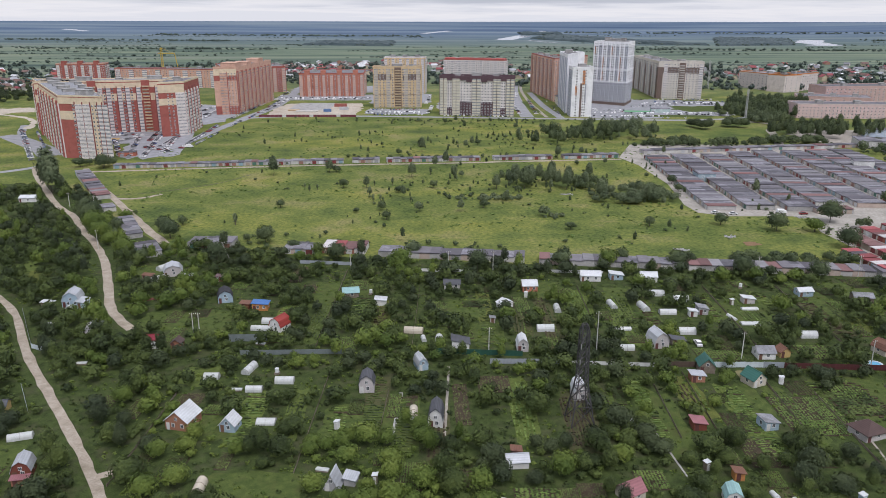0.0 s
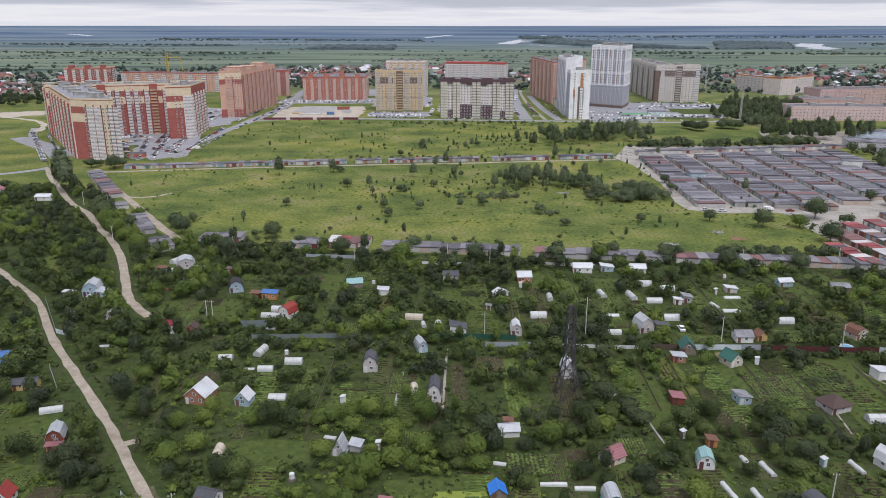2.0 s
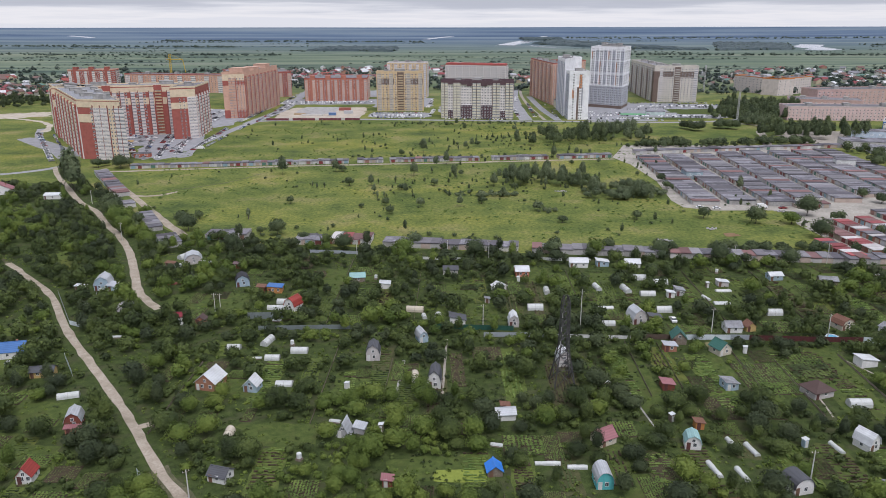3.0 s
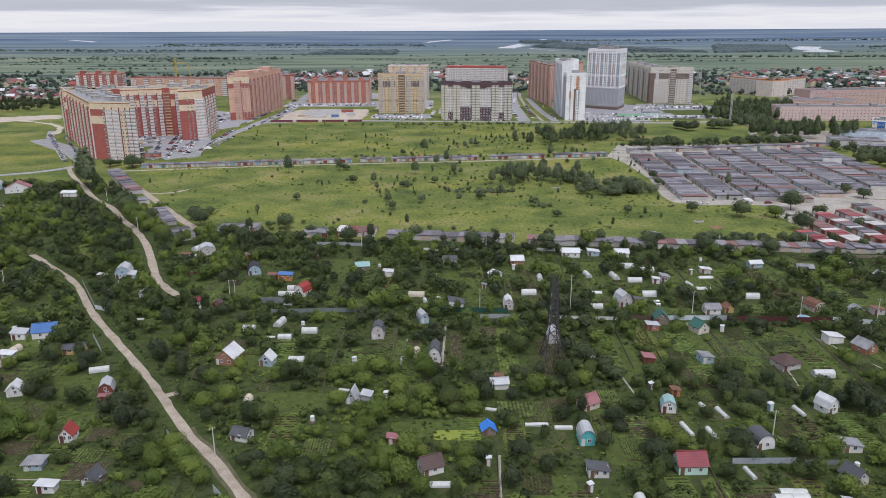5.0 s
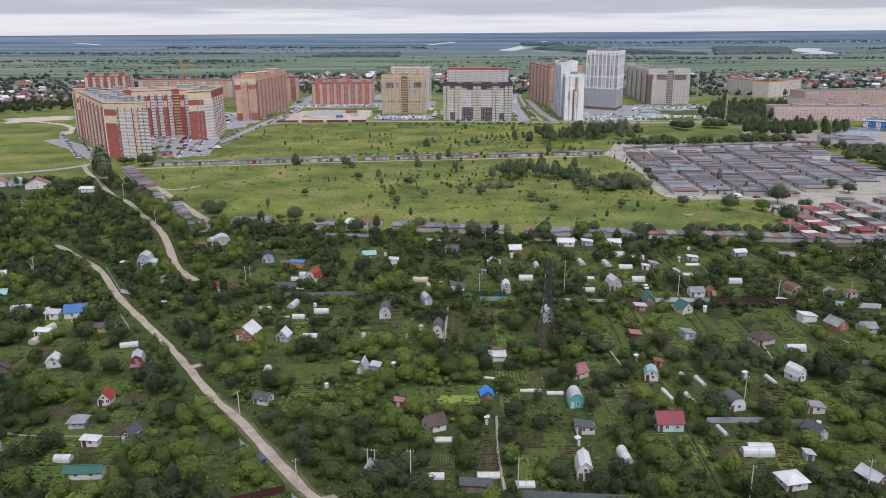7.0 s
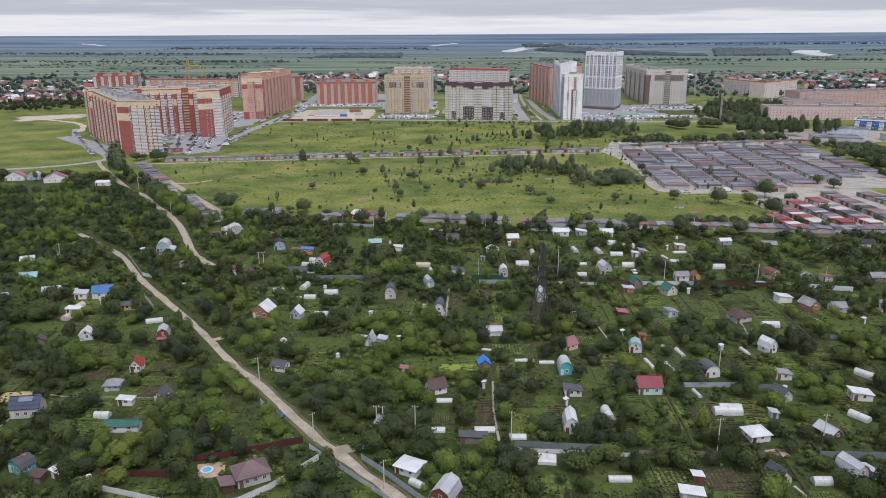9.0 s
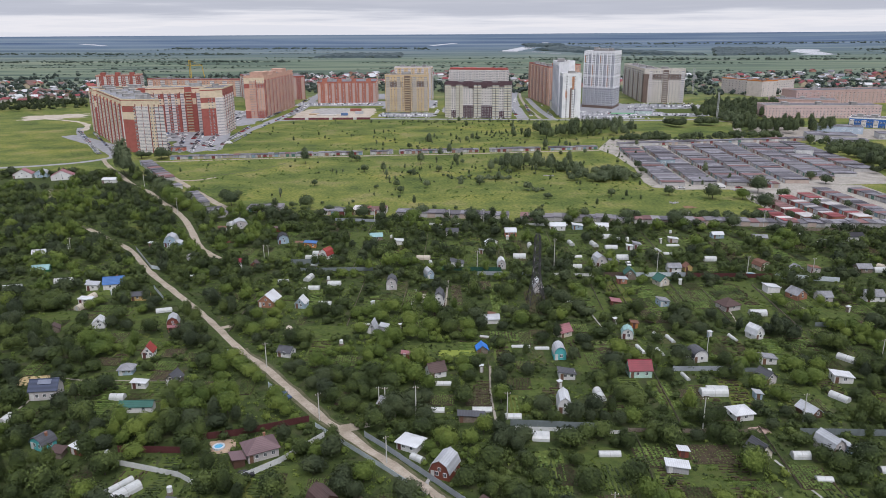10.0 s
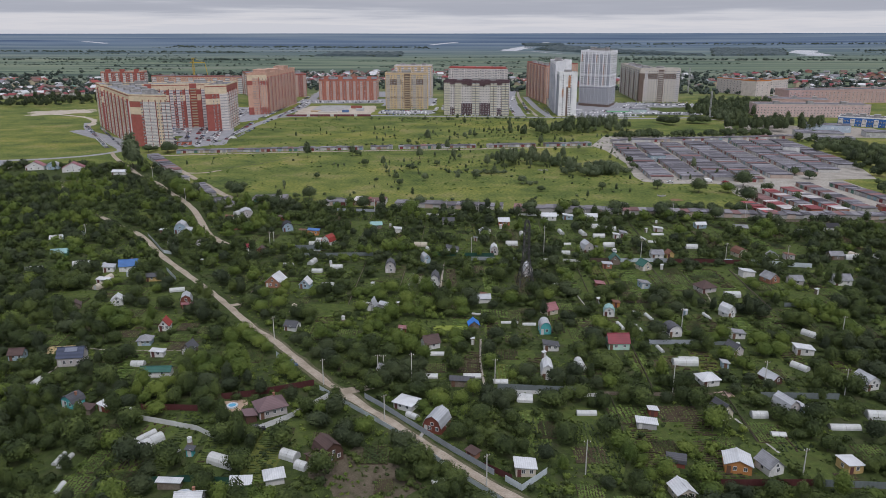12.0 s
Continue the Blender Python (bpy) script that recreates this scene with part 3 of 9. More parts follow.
solid("ground_ploughed", patch(-17.5, 10.4, 23, 17.1, 0.055, -44, 0.5), surface("trodden_earth", (0.070, 0.058, 0.040), (0.140, 0.118, 0.085), 0.5, 0.95, bump=0.4, spec=0.1, stain=((0.05, 0.07, 0.025), 0.6)), "bare trodden earth plot", "plot", kind="structure")
solid("ground_rust_patch", patch(139, 300.5, 8, 6.1, 0.05, 12, 1.4), surface("rusty_earth", (0.15, 0.085, 0.045), (0.23, 0.14, 0.075), 0.4), "rusty bare earth in the meadow", "ground", kind="structure")
# the river, in stretches between the woods
RIVER = [[(268.4, 3310), (288.7, 3396.6), (339.3, 3522.6), (397.1, 3664.4)], [(377.6, 3294.2), (424, 3152.5), (478.1, 3073.8)], [(1400, 2846.6), (1480, 2932), (1510.6, 3121), (1597, 3286.4)],
         [(-97.8, 3806.9), (-42.3, 3908.5), (34, 4026.6)], [(-1988.6, 4018.8), (-1887, 3947.9), (-1802.1, 3877)], [(513.9, 4034.5), (546.3, 3940)]]
for k, (pts, wide) in enumerate(zip(RIVER, (75, 16, 95, 34, 36, 30))):
    strip = ribbon(pts, wide, 0, wide * 0.3, 8, 0.5)
    strip.v = [(x, y, z + 0.6 + ground_height(x * 0.55, y)) for x, y, z in strip.v]
    solid(f"water_{k + 1}", strip, WATER, "pale grey river bend reflecting the clouds", "river", kind="structure")


# ---- blocks of flats ----
WINDOW = Shape().box(0, 0, 0, 1, 0.12, 1).add([(-0.42, -0.08, 0.07), (-0.04, -0.08, 0.07), (-0.04, -0.08, 0.93), (-0.42, -0.08, 0.93), (0.04, -0.08, 0.07), (0.42, -0.08, 0.07), (0.42, -0.08, 0.93), (0.04, -0.08, 0.93)],
                                              [(0, 1, 2, 3), (4, 5, 6, 7)]).mesh("window", WHITE, GLASS)
for k in (6, 7):
    WINDOW.polygons[k].material_index = 1
BALCONIES = {}


def balcony_mesh(key, coat):
    """A glazed balcony one metre wide and high: parapet, posts and dark panes behind."""
    if key not in BALCONIES:
        s = Shape().box(0, 0, 0, 1, 0.9, 0.5).box(0, 0, 0.9, 1, 0.9, 0.1)
        for x in (-0.45, -0.15, 0.15, 0.45):
            s.box(x, -0.4, 0.5, 0.1, 0.1, 0.4)
        n = len(s.f)
        s.box(0, 0.02, 0.5, 0.98, 0.78, 0.4)
        me = s.mesh("balcony", coat, GLAZING)
        for k in range(n, len(s.f)):
            me.polygons[k].material_index = 1
        BALCONIES[key] = me
    return BALCONIES[key]


class Front:
    """One face of a building, from p to q (its outside to the right of that line), divided into bays."""

    def __init__(self, owner, p, q, storeys, height, foot=0.0, budget=None):
        self.owner, self.p, self.q = owner, Vector((*p, 0)), Vector((*q, 0))
        self.d = (self.q - self.p).normalized()
        self.length = (self.q - self.p).length
        self.out = Vector((self.d.y, -self.d.x, 0))
        self.turn = math.degrees(math.atan2(self.d.y, self.d.x))
        self.storeys, self.step, self.foot = storeys, height / storeys, foot
        self.budget = budget if budget is not None else [110]
        self.rest = {}

    def spot(self, u, z, out=0.0):
        p = self.p + self.d * u + self.out * out
        return (p.x, p.y, z)

    def panel(self, u0, u1, s0, s1, coat, proud=0.12, name="facade_panel"):
        part(name, Shape().box(0, 0, 0, u1 - u0, 2 * proud, (s1 - s0) * self.step), coat, self.owner, at=self.spot((u0 + u1) / 2, self.foot + s0 * self.step), turn=self.turn)

    def put(self, name, mesh, u, z, w, h, out):
        if self.budget[0] > 0:
            self.budget[0] -= 1
            part(name, mesh, None, self.owner, at=self.spot(u, z, out), turn=self.turn, size=(w, 1, h))
        else:
            self.rest.setdefault((name, mesh.name), []).append((mesh, Matrix.LocRotScale(self.spot(u, z, out), Euler((0, 0, radians(self.turn))), (w, 1, h))))

    def windows(self, u0, u1, n, s0=0, s1=None, w=1.5, h=1.45, out=0.16):
        for s in range(s0, self.storeys if s1 is None else s1):
            for i in range(n):
                self.put("window", WINDOW, u0 + (u1 - u0) * (i + 0.5) / n, self.foot + s * self.step + 0.9, w, h, out)

    def balconies(self, u0, u1, coat, s0=0, s1=None, key="white", out=0.35, n=1):
        me = balcony_mesh(key, coat)
        for s in range(s0, self.storeys if s1 is None else s1):
            for i in range(n):
                self.put("balcony", me, u0 + (u1 - u0) * (i + 0.5) / n, self.foot + s * self.step + 0.1, (u1 - u0) / n * 0.96, self.step * 0.93, out)

    def close(self):
        """Joins what is past the count of single windows."""
        for (name, _), items in self.rest.items():
            s = Shape()
            flags = []
            for me, m in items:
                o = len(s.f)
                if name == "window":
                    s.add([m @ v.co for v in me.vertices], [tuple(p.vertices) for p in me.polygons])
                    flags += [p.material_index for p in me.polygons]
                else:
                    lot = Shape().box(0, 0, 0, 1, 0.9, 0.5).box(0, 0, 0.9, 1, 0.9, 0.1).box(0, 0.02, 0.5, 0.98, 0.78, 0.4)
                    s.add([m @ Vector(v) for v in lot.v], lot.f)
                    flags += [0] * 12 + [1] * 6
            joined = s.mesh(name + "_facing", *items[0][0].materials)
            joined.polygons.foreach_set("material_index", flags)
            tagged(part(name + "_facing", joined, None, self.owner), kind="stuff")


def flats(name, plan, height, coat, label, parapet=0.8, roof_coat=None, heads=(), cap=None):
    """The body of a block of flats: walls, roof behind a parapet, lift heads. plan: corners, anticlockwise."""
    b = thing(name, 0, 0, 0, label=label, category="apartment building")
    part("wall", Shape().prism(plan, -0.3, height), coat, b)
    part("roof", Shape().prism(plan, height, height + 0.25, 0.985), roof_coat or BITUMEN, b)
    edge, n = Shape(), len(plan)
    for i in range(n):
        p, q = Vector((*plan[i], 0)), Vector((*plan[(i + 1) % n], 0))
        d = (q - p).normalized()
        c, turn = (p + q) / 2, math.atan2(d.y, d.x)
        o = len(edge.v)
        edge.box(0, 0, 0, (q - p).length + 0.3, 0.36, parapet + 0.3)
        edge.v[o:] = [(c.x + x * math.cos(turn) - y * math.sin(turn), c.y + x * math.sin(turn) + y * math.cos(turn), height - 0.3 + z) for x, y, z in edge.v[o:]]
    part("parapet", edge, cap or coat, b)
    for x, y, w, d, h, turn in heads:
        part("lift_head", Shape().box(0, 0, 0, w, d, h).box(0, 0, h, w + 0.5, d + 0.5, 0.25), CONCRETE, b, at=(x, y, height + 0.1), turn=turn)
        part("vent", Shape().box(w * 0.9, d * 0.3, 0, 1.2, 1.2, 1.8), CONCRETE, b, at=(x, y, height + 0.1), turn=turn)
    return b


RED, CREAM, PALE, DUSK = paint(0.335, 0.105, 0.085, 0.9), paint(0.64, 0.53, 0.38, 0.9), paint(0.66, 0.615, 0.59, 0.8), paint(0.24, 0.082, 0.074, 0.9)
SALMON, ORANGE, TAN, PLUM = paint(0.57, 0.355, 0.265, 0.9), paint(0.54, 0.20, 0.06, 0.8), paint(0.58, 0.44, 0.26, 0.9), paint(0.105, 0.065, 0.075, 0.9)
BEIGE, COCOA, SNOW, ASH = paint(0.60, 0.555, 0.49, 0.9), paint(0.17, 0.125, 0.105, 0.9), paint(0.80, 0.80, 0.82, 0.8), paint(0.42, 0.44, 0.49, 0.9)
LEMON, PINKISH = paint(0.62, 0.58, 0.47, 0.8), paint(0.58, 0.465, 0.44, 0.9)


def brick_wings():
    """The brick-and-cream horseshoe of flats: a long wing, a back wing and an end block."""
    a = [(-277.5, 514.3), (-242.4, 507), (-331, 654.8), (-376, 665.8)]
    b = flats("apartment_building", a, 44.5, RED, "red-brick and cream fifteen-storey flats, long wing", 0.8, roof_coat=SLATE, heads=((-262, 522.9, 11, 6, 3.4, -10), (-284, 544.9, 5, 9, 2.4, -52), (-272, 552.2, 6, 5, 2.2, -52), (-300, 569.3, 5, 9, 2.4, -52), (-290, 579.1, 6, 5, 2.2, -52), (-316, 593.7, 5, 9, 2.4, -52), (-306, 606, 6, 5, 2.2, -52), (-332, 618.2, 5, 9, 2.4, -52), (-322, 630.4, 6, 5, 2.2, -52), (-348, 647.5, 5, 9, 2.4, -52)), cap=CREAM)
    count = [80]
    f = Front(b, a[0], a[1], 15, 42, budget=count)
    w = f.length
    f.panel(0, w, 14.0, 15.6, CREAM, 0.2)
    f.panel(0, 13.0, 10.0, 12.2, CREAM, 0.16)
    f.panel(13, 25.5, 0, 14, PALE, 0.14)
    f.panel(25.5, 31, 0, 14, CREAM, 0.14)
    f.panel(31, 39, 0, 14, PALE, 0.14)
    f.panel(39, w, 9, 12, CREAM, 0.16)
    for u in (13, 19.2, 25.4, 31, 35):
        f.panel(u - 0.35, u + 0.35, 0, 14.6, DUSK, 0.6, "pilaster")
    f.windows(10.0, 13.0, 1, 0, 14)
    f.balconies(13.4, 19, PALE, 0, 14, "pale", n=2)
    f.balconies(19.4, 25.2, PALE, 0, 14, "pale", n=2)
    f.windows(25.6, 31, 2, 0, 14, 1.3)
    f.balconies(31.2, 34.8, PALE, 0, 14, "pale")
    f.balconies(35.2, 39, PALE, 0, 14, "pale")
    f.windows(39, w, 1, 0, 14)
    f.close()
    s = Front(b, a[3], a[0], 15, 42, budget=count)
    n = 9
    for i in range(n):
        u, step = s.length * i / n, s.length / n
        s.panel(u + 0.2, u + step * 0.30, 0, 14.5, CREAM, 1.2, "pilaster")
        s.panel(u + step * 0.30, u + step * 0.46, 0, 14, RED, 1.3)
        s.balconies(u + step * 0.47, u + step * 0.68, PALE, 0, 14, "pale", 1.2)
        s.panel(u + step * 0.69, u + step * 0.84, 0, 14.6, RED, 1.4, "pilaster")
        s.windows(u + step * 0.05, u + step * 0.27, 1, 0, 14, 1.1, 1.45, 1.26)
        s.panel(u + step * 0.86, u + step * 0.99, 0, 14, PALE, 0.6)
    s.panel(0, s.length, 14, 15.4, CREAM, 0.25)
    s.close()
    c = [(-352, 623.1), (-243, 652.4), (-246, 679.3), (-356, 652.4)]
    b2 = flats("apartment_building", c, 44.5, RED, "red-brick and cream fifteen-storey flats, back wing", 1.2, roof_coat=SLATE, heads=((-318, 642.6, 12, 8, 3.5, 12), (-262, 659.7, 12, 8, 3.5, 12), (-290, 649.9, 6, 5, 2.2, 12), (-340, 640.2, 6, 5, 2.2, 12)), cap=CREAM)
    count = [80]
    f = Front(b2, c[0], c[1], 15, 42, budget=count)
    L = f.length
    f.panel(0, L, 14, 15.5, CREAM, 0.2)
    f.panel(0, L, 10, 12.2, CREAM, 0.14)
    bays = [0.30, 0.36, 0.44, 0.50, 0.58, 0.64, 0.72, 0.86, 0.93]
    for i, u in enumerate(bays):
        f.panel(L * u, L * u + 3.6, 0, 14, PALE, 0.45)
        f.panel(L * u - 0.7, L * u - 0.1, 0, 14.5, DUSK, 0.7, "pilaster")
        f.balconies(L * u + 0.1, L * u + 3.5, PALE, 0, 14, "pale", 0.75)
        f.windows(L * u + 3.7, L * u + 6.6, 1, 0, 14)
    for u in (0.40, 0.79):
        f.panel(L * u - 3.5, L * u + 3.5, 0, 16.2, RED, 0.55, "stair_tower")
        for k in range(15):
            f.put("landing", balcony_mesh("tan", TAN), L * u, f.foot + k * f.step + 0.1, 5.6, 1.3, 0.8)
    f.close()
    e = [(-243.2, 613.9), (-224.3, 624.3), (-229, 679.3), (-249, 669.5)]
    b3 = flats("apartment_building", e, 45, RED, "red-brick and cream fifteen-storey flats, end block", 1.2, heads=((-237, 645.1, 6, 6, 3, 25),), cap=CREAM)
    count = [60]
    f = Front(b3, e[0], e[1], 15, 42, budget=count)
    f.panel(0, f.length, 13.2, 15.6, CREAM, 0.2)
    f.panel(0, f.length, 9.5, 11.5, CREAM, 0.14)
    f.panel(14, f.length, 0, 13.2, PALE, 0.4)
    f.windows(6, 13, 2, 0, 13, 1.2)
    f.balconies(14.2, f.length - 0.2, PALE, 0, 13, "pale", 0.7, n=2)
    f.close()
    s = Front(b3, e[1], e[2], 15, 42, budget=count)
    for i in range(5):
        u = s.length * i / 5
        s.panel(u + 1, u + 5, 0, 13.6, PALE, 0.4)
        s.panel(u + 5.2, u + 6, 0, 14.4, DUSK, 0.8, "pilaster")
        s.balconies(u + 1.1, u + 4.9, PALE, 0, 13, "pale", 0.7)
        s.windows(u + 6, u + 9, 1, 0, 13)
    s.close()


def salmon_block():
    p = [(-241, 766), (-219, 773.3), (-212, 906.5), (-236, 906.5)]
    b = flats("apartment_building", p, 48, SALMON, "salmon-orange brick sixteen-storey flats", 1.3, heads=((-226, 843, 7, 6, 3, 0), (-224, 892, 7, 6, 3, 0)))
    count = [80]
    f = Front(b, p[0], p[1], 16, 46, budget=count)
    f.panel(0, f.length, 0, 3, RED, 0.14)
    f.panel(0, f.length, 12.2, 14, RED, 0.14)
    f.balconies(6, 9.5, SALMON, 0, 15, "salmon")
    f.balconies(9.8, 13.2, SALMON, 0, 15, "salmon")
    f.windows(13.4, f.length, 3, 0, 15, 1.3)
    f.panel(13.2, 14, 0, 15.4, RED, 0.4, "pilaster")
    f.panel(0, f.length, 14, 16.3, CREAM, 0.18)
    f.close()
    for x, y, w, d, h in ((-228, 788, 15, 22, 4.5), (-225, 826, 14, 18, 3.4), (-223, 872, 14, 20, 4.5)):
        part("attic", Shape().box(0, 0, 0, w, d, h).box(0, 0, h, w + 0.7, d + 0.7, 0.35), SALMON, b, at=(x, y, 48), turn=-3)
    s = Front(b, p[1], p[2], 16, 46, budget=count)
    n = 9
    for i in range(n):
        u, st = s.length * i / n, s.length / n
        s.panel(u, u + st * 0.46, 0, 15.4, RED, 0.3, "pilaster")
        s.windows(u + st * 0.08, u + st * 0.4, 1, 0, 15, 1.5, 1.45, 0.36)
        s.balconies(u + st * 0.64, u + st * 0.98, SALMON, 0, 15, "salmon", 0.6)
    s.close()


def brick_row(name, p, q, depth, height, storeys, coat, trim, label, n, pale=None, plain=False, towers=0):
    """A plainer slab of brick flats with stair bays; p to q is the face towards the gardens."""
    d = (Vector(q) - Vector(p)).normalized()
    back = Vector((-d.y, d.x)) * depth
    plan = [tuple(p), tuple(q), (q[0] + back.x, q[1] + back.y), (p[0] + back.x, p[1] + back.y)]
    turn = math.degrees(math.atan2(d.y, d.x))
    heads = [(p[0] + (q[0] - p[0]) * t + back.x / 2, p[1] + (q[1] - p[1]) * t + back.y / 2, 6, 6, 3, turn) for t in (0.2, 0.5, 0.8)]
    b = flats(name, plan, height, coat, label, 0.9, heads=heads, cap=trim)
    count = [20 if p[1] > 977 else 40]
    f = Front(b, p, q, storeys, height - 1.5, budget=count)
    for i in range(n):
        u, st = f.length * i / n, f.length / n
        if plain:
            f.windows(u, u + st, 1, w=st * 0.36, h=1.5)
        elif i % 2 == 0:
            f.panel(u + st * 0.1, u + st * 0.9, 0, storeys, pale or trim, 0.35)
            f.balconies(u + st * 0.12, u + st * 0.88, pale or PALE, 0, None, "pale" if pale is None else label[:6], 0.6)
        else:
            f.windows(u, u + st, 2 if st > 5 else 1)
    for i in range(towers):
        u = f.length * (i + 0.5) / towers
        f.panel(u - 3.2, u + 3.2, 0, storeys + 1.0, coat, 0.8, "stair_tower")
        x, y, _ = f.spot(u, 0, -4.0)
        part("stair_head", Shape().box(0, 0, 0, 6.4, 8, 4).box(0, 0, 4, 6.9, 8.5, 0.3), coat, b, at=(x, y, height - 0.2), turn=turn)
    f.close()
    s = Front(b, q, plan[2], storeys, height - 1.5, budget=count)
    for i in range(max(2, int(depth / 8))):
        st = s.length / max(2, int(depth / 8))
        s.windows(st * i, st * (i + 0.55), 1)
        if not plain:
            s.balconies(st * (i + 0.6), st * (i + 0.95), pale or PALE, 0, None, "pale" if pale is None else label[:6], 0.6)
    s.close()
    return b


def yellow_slab():
    p = [(-81, 834.4), (-26.2, 835.6), (-26.2, 857.6), (-81, 857.6)]
    b = flats("apartment_building", p, 45, TAN, "ochre-yellow brick fifteen-storey flats with a brown band", 1.0, heads=((-54, 845.4, 12, 7, 3, 0), (-70, 845.4, 5, 5, 2.4, 0), (-38, 845.4, 5, 5, 2.4, 0)))
    f = Front(b, p[0], p[1], 15, 43.5)
    L = f.length
    for u0, u1 in ((0, 0.38), (0.62, 1)):
        f.panel(L * u0 + (0.6 if u0 == 0 else 0), L * u1 - (0.6 if u1 == 1 else 0), 10.6, 13, COCOA, 0.14)
    f.panel(L * 0.445, L * 0.585, 0, 15.8, COCOA, 0.14)
    for i in range(15):
        f.put("landing", balcony_mesh("tan", TAN), L * 0.515, f.foot + i * f.step + 0.1, 6.4, 1.25, 0.6)
    for u in (0.02, 0.27, 0.64, 0.89):
        f.balconies(L * u, L * (u + 0.09), paint(0.50, 0.44, 0.36), 0, None, "drab", 0.5)
    for u in (0.115, 0.19, 0.375, 0.59, 0.735, 0.81):
        f.windows(L * u, L * u + 3.4, 1, 0, None, 1.7)
    f.panel(0, L, 4.9, 5.1, COCOA, 0.2, "cornice")
    f.close()


def plum_slab():
    p = [(-5.2, 768.1), (72.1, 754.6), (74.6, 776.4), (-2.7, 789.8)]
    b = flats("apartment_building", p, 38.4, PALE, "white, lemon and plum thirteen-storey slab of flats", 2.6, heads=((14, 777, 6, 6, 3.6, -8), (34, 773.3, 10, 7, 4.2, -8), (54, 769.7, 6, 6, 3.6, -8)), cap=PLUM)
    f = Front(b, p[0], p[1], 13, 38)
    L = f.length
    marks = [0, 0.10, 0.17, 0.275, 0.435, 0.555, 0.715, 0.82, 0.89, 1.0]
    for i, (u0, u1) in enumerate(zip(marks, marks[1:])):
        if i % 2 == 0:
            for c in range(2):
                a, e = L * (u0 + (u1 - u0) * c / 2), L * (u0 + (u1 - u0) * (c + 1) / 2)
                f.panel(a, a + 0.35, 0, 13, COCOA, 0.9, "pilaster")
                f.balconies(a + 0.4, e - 0.1, LEMON, 0, None, "lemon", 0.7)
        else:
            low = 3 if i in (1, 7) else 5
            f.panel(L * u0, L * u1, 0, low, PLUM, 0.13)
            f.panel(L * u0, L * u1, low, low + 0.12, SNOW, 0.2, "cornice")
            f.windows(L * u0, L * u1, 2 if i in (1, 7) else 4, 0, None, 1.4)
    f.panel(L - 0.35, L, 0, 13, COCOA, 0.9, "pilaster")
    for u0, u1, low in ((0, 0.36, 12.4), (0.36, 0.64, 11.9), (0.64, 1, 12.4)):
        f.panel(L * u0, L * u1, low, 13.7, PLUM, 0.95, "cornice")
    f.close()


def tall_tower():
    p = [(177.3, 882.9), (211, 854), (228.5, 895.5), (195, 924.8)]
    b = flats("tower_block", p, 71.3, SNOW, "white and grey twenty-five-storey tower of flats", 1.2, heads=((203, 889.4, 18, 10, 3.4, -35), (196, 895.5, 6, 6, 5.0, -35), (212, 882.1, 5, 5, 4.4, -35)))
    count = [110]
    for p0, p1, n in ((p[0], p[1], 8), (p[1], p[2], 7)):
        f = Front(b, p0, p1, 25, 70, budget=count)
        st = f.length / n
        f.panel(0, f.length, 0, 1.2, COCOA, 0.3, "plinth")
        f.panel(0, f.length, 1.2, 9.4, paint(0.46, 0.47, 0.50), 0.14)
        for i in range(n):
            u = st * i
            f.panel(u, u + st * 0.24, 9.4, 25, SNOW, 0.55, "pilaster")
            f.panel(u, u + st * 0.24, 1.2, 9.4, ASH, 0.45, "pilaster")
            if i % 2:
                f.panel(u + st * 0.24, u + st, 9.8, 24.4, ASH, 0.2)
            elif p0 == p[0]:
                for s0, s1 in ((10, 14), (15, 19.5), (20.4, 24)):
                    if (i * 3 + int(s0)) % 4 < 2:
                        f.panel(u + st * 0.26, u + st * 0.5, s0, s1, ORANGE, 0.24)
        for s0 in (9.3, 14.4, 19.7, 24.3):
            f.panel(0, f.length, s0, s0 + 0.45, SNOW, 0.6, "cornice")
        for i in range(n):
            f.windows(st * (i + 0.27), st * (i + 0.62), 1, 1, 25, st * 0.30, 1.7, 0.28)
            f.windows(st * (i + 0.65), st * (i + 0.98), 1, 1, 25, st * 0.27, 1.7, 0.28)
        f.close()


def white_pair():
    for plan, h, storeys, words in (([(131, 752.6), (152, 751.3), (152.5, 777), (131.5, 778.2)], 49.5, 17, "white seventeen-storey flats with orange and grey strips"),
                                    ([(130, 781.9), (150, 830.8), (157, 830.8), (157, 862.5), (134, 862.5)], 60.5, 20, "tall white twenty-storey flats with a blank end wall")):
        b = flats("apartment_building", plan, h, SNOW, words, 1.4, heads=((plan[0][0] + 12, plan[0][1] + 14 if storeys < 20 else 847.9, 8, 7, 3.2, 0),))
        if storeys < 20:
            f = Front(b, plan[0], plan[1], storeys, h - 1)
            L = f.length
            f.panel(L * 0.50, L * 0.62, 11.5, 16.5, ORANGE, 0.2)
            f.panel(L * 0.16, L * 0.26, 8, 11, ORANGE, 0.2)
            f.panel(L * 0.40, L * 0.50, 0, 12, COCOA, 0.2)
            f.panel(L * 0.62, L * 0.70, 5, 12, ASH, 0.2)
            f.windows(L * 0.16, L * 0.28, 1, 0, None, 1.6)
            f.windows(L * 0.50, L * 0.70, 2, 0, None, 1.4)
            f.close()
        s = Front(b, plan[-1], plan[0], storeys, h - 1)
        for i in range(5):
            st = s.length / 5
            s.panel(st * i + st * 0.55, st * i + st * 0.95, 0, storeys - 0.5, ASH, 0.4)
            s.windows(st * i, st * i + st * 0.5, 1)
        s.close()


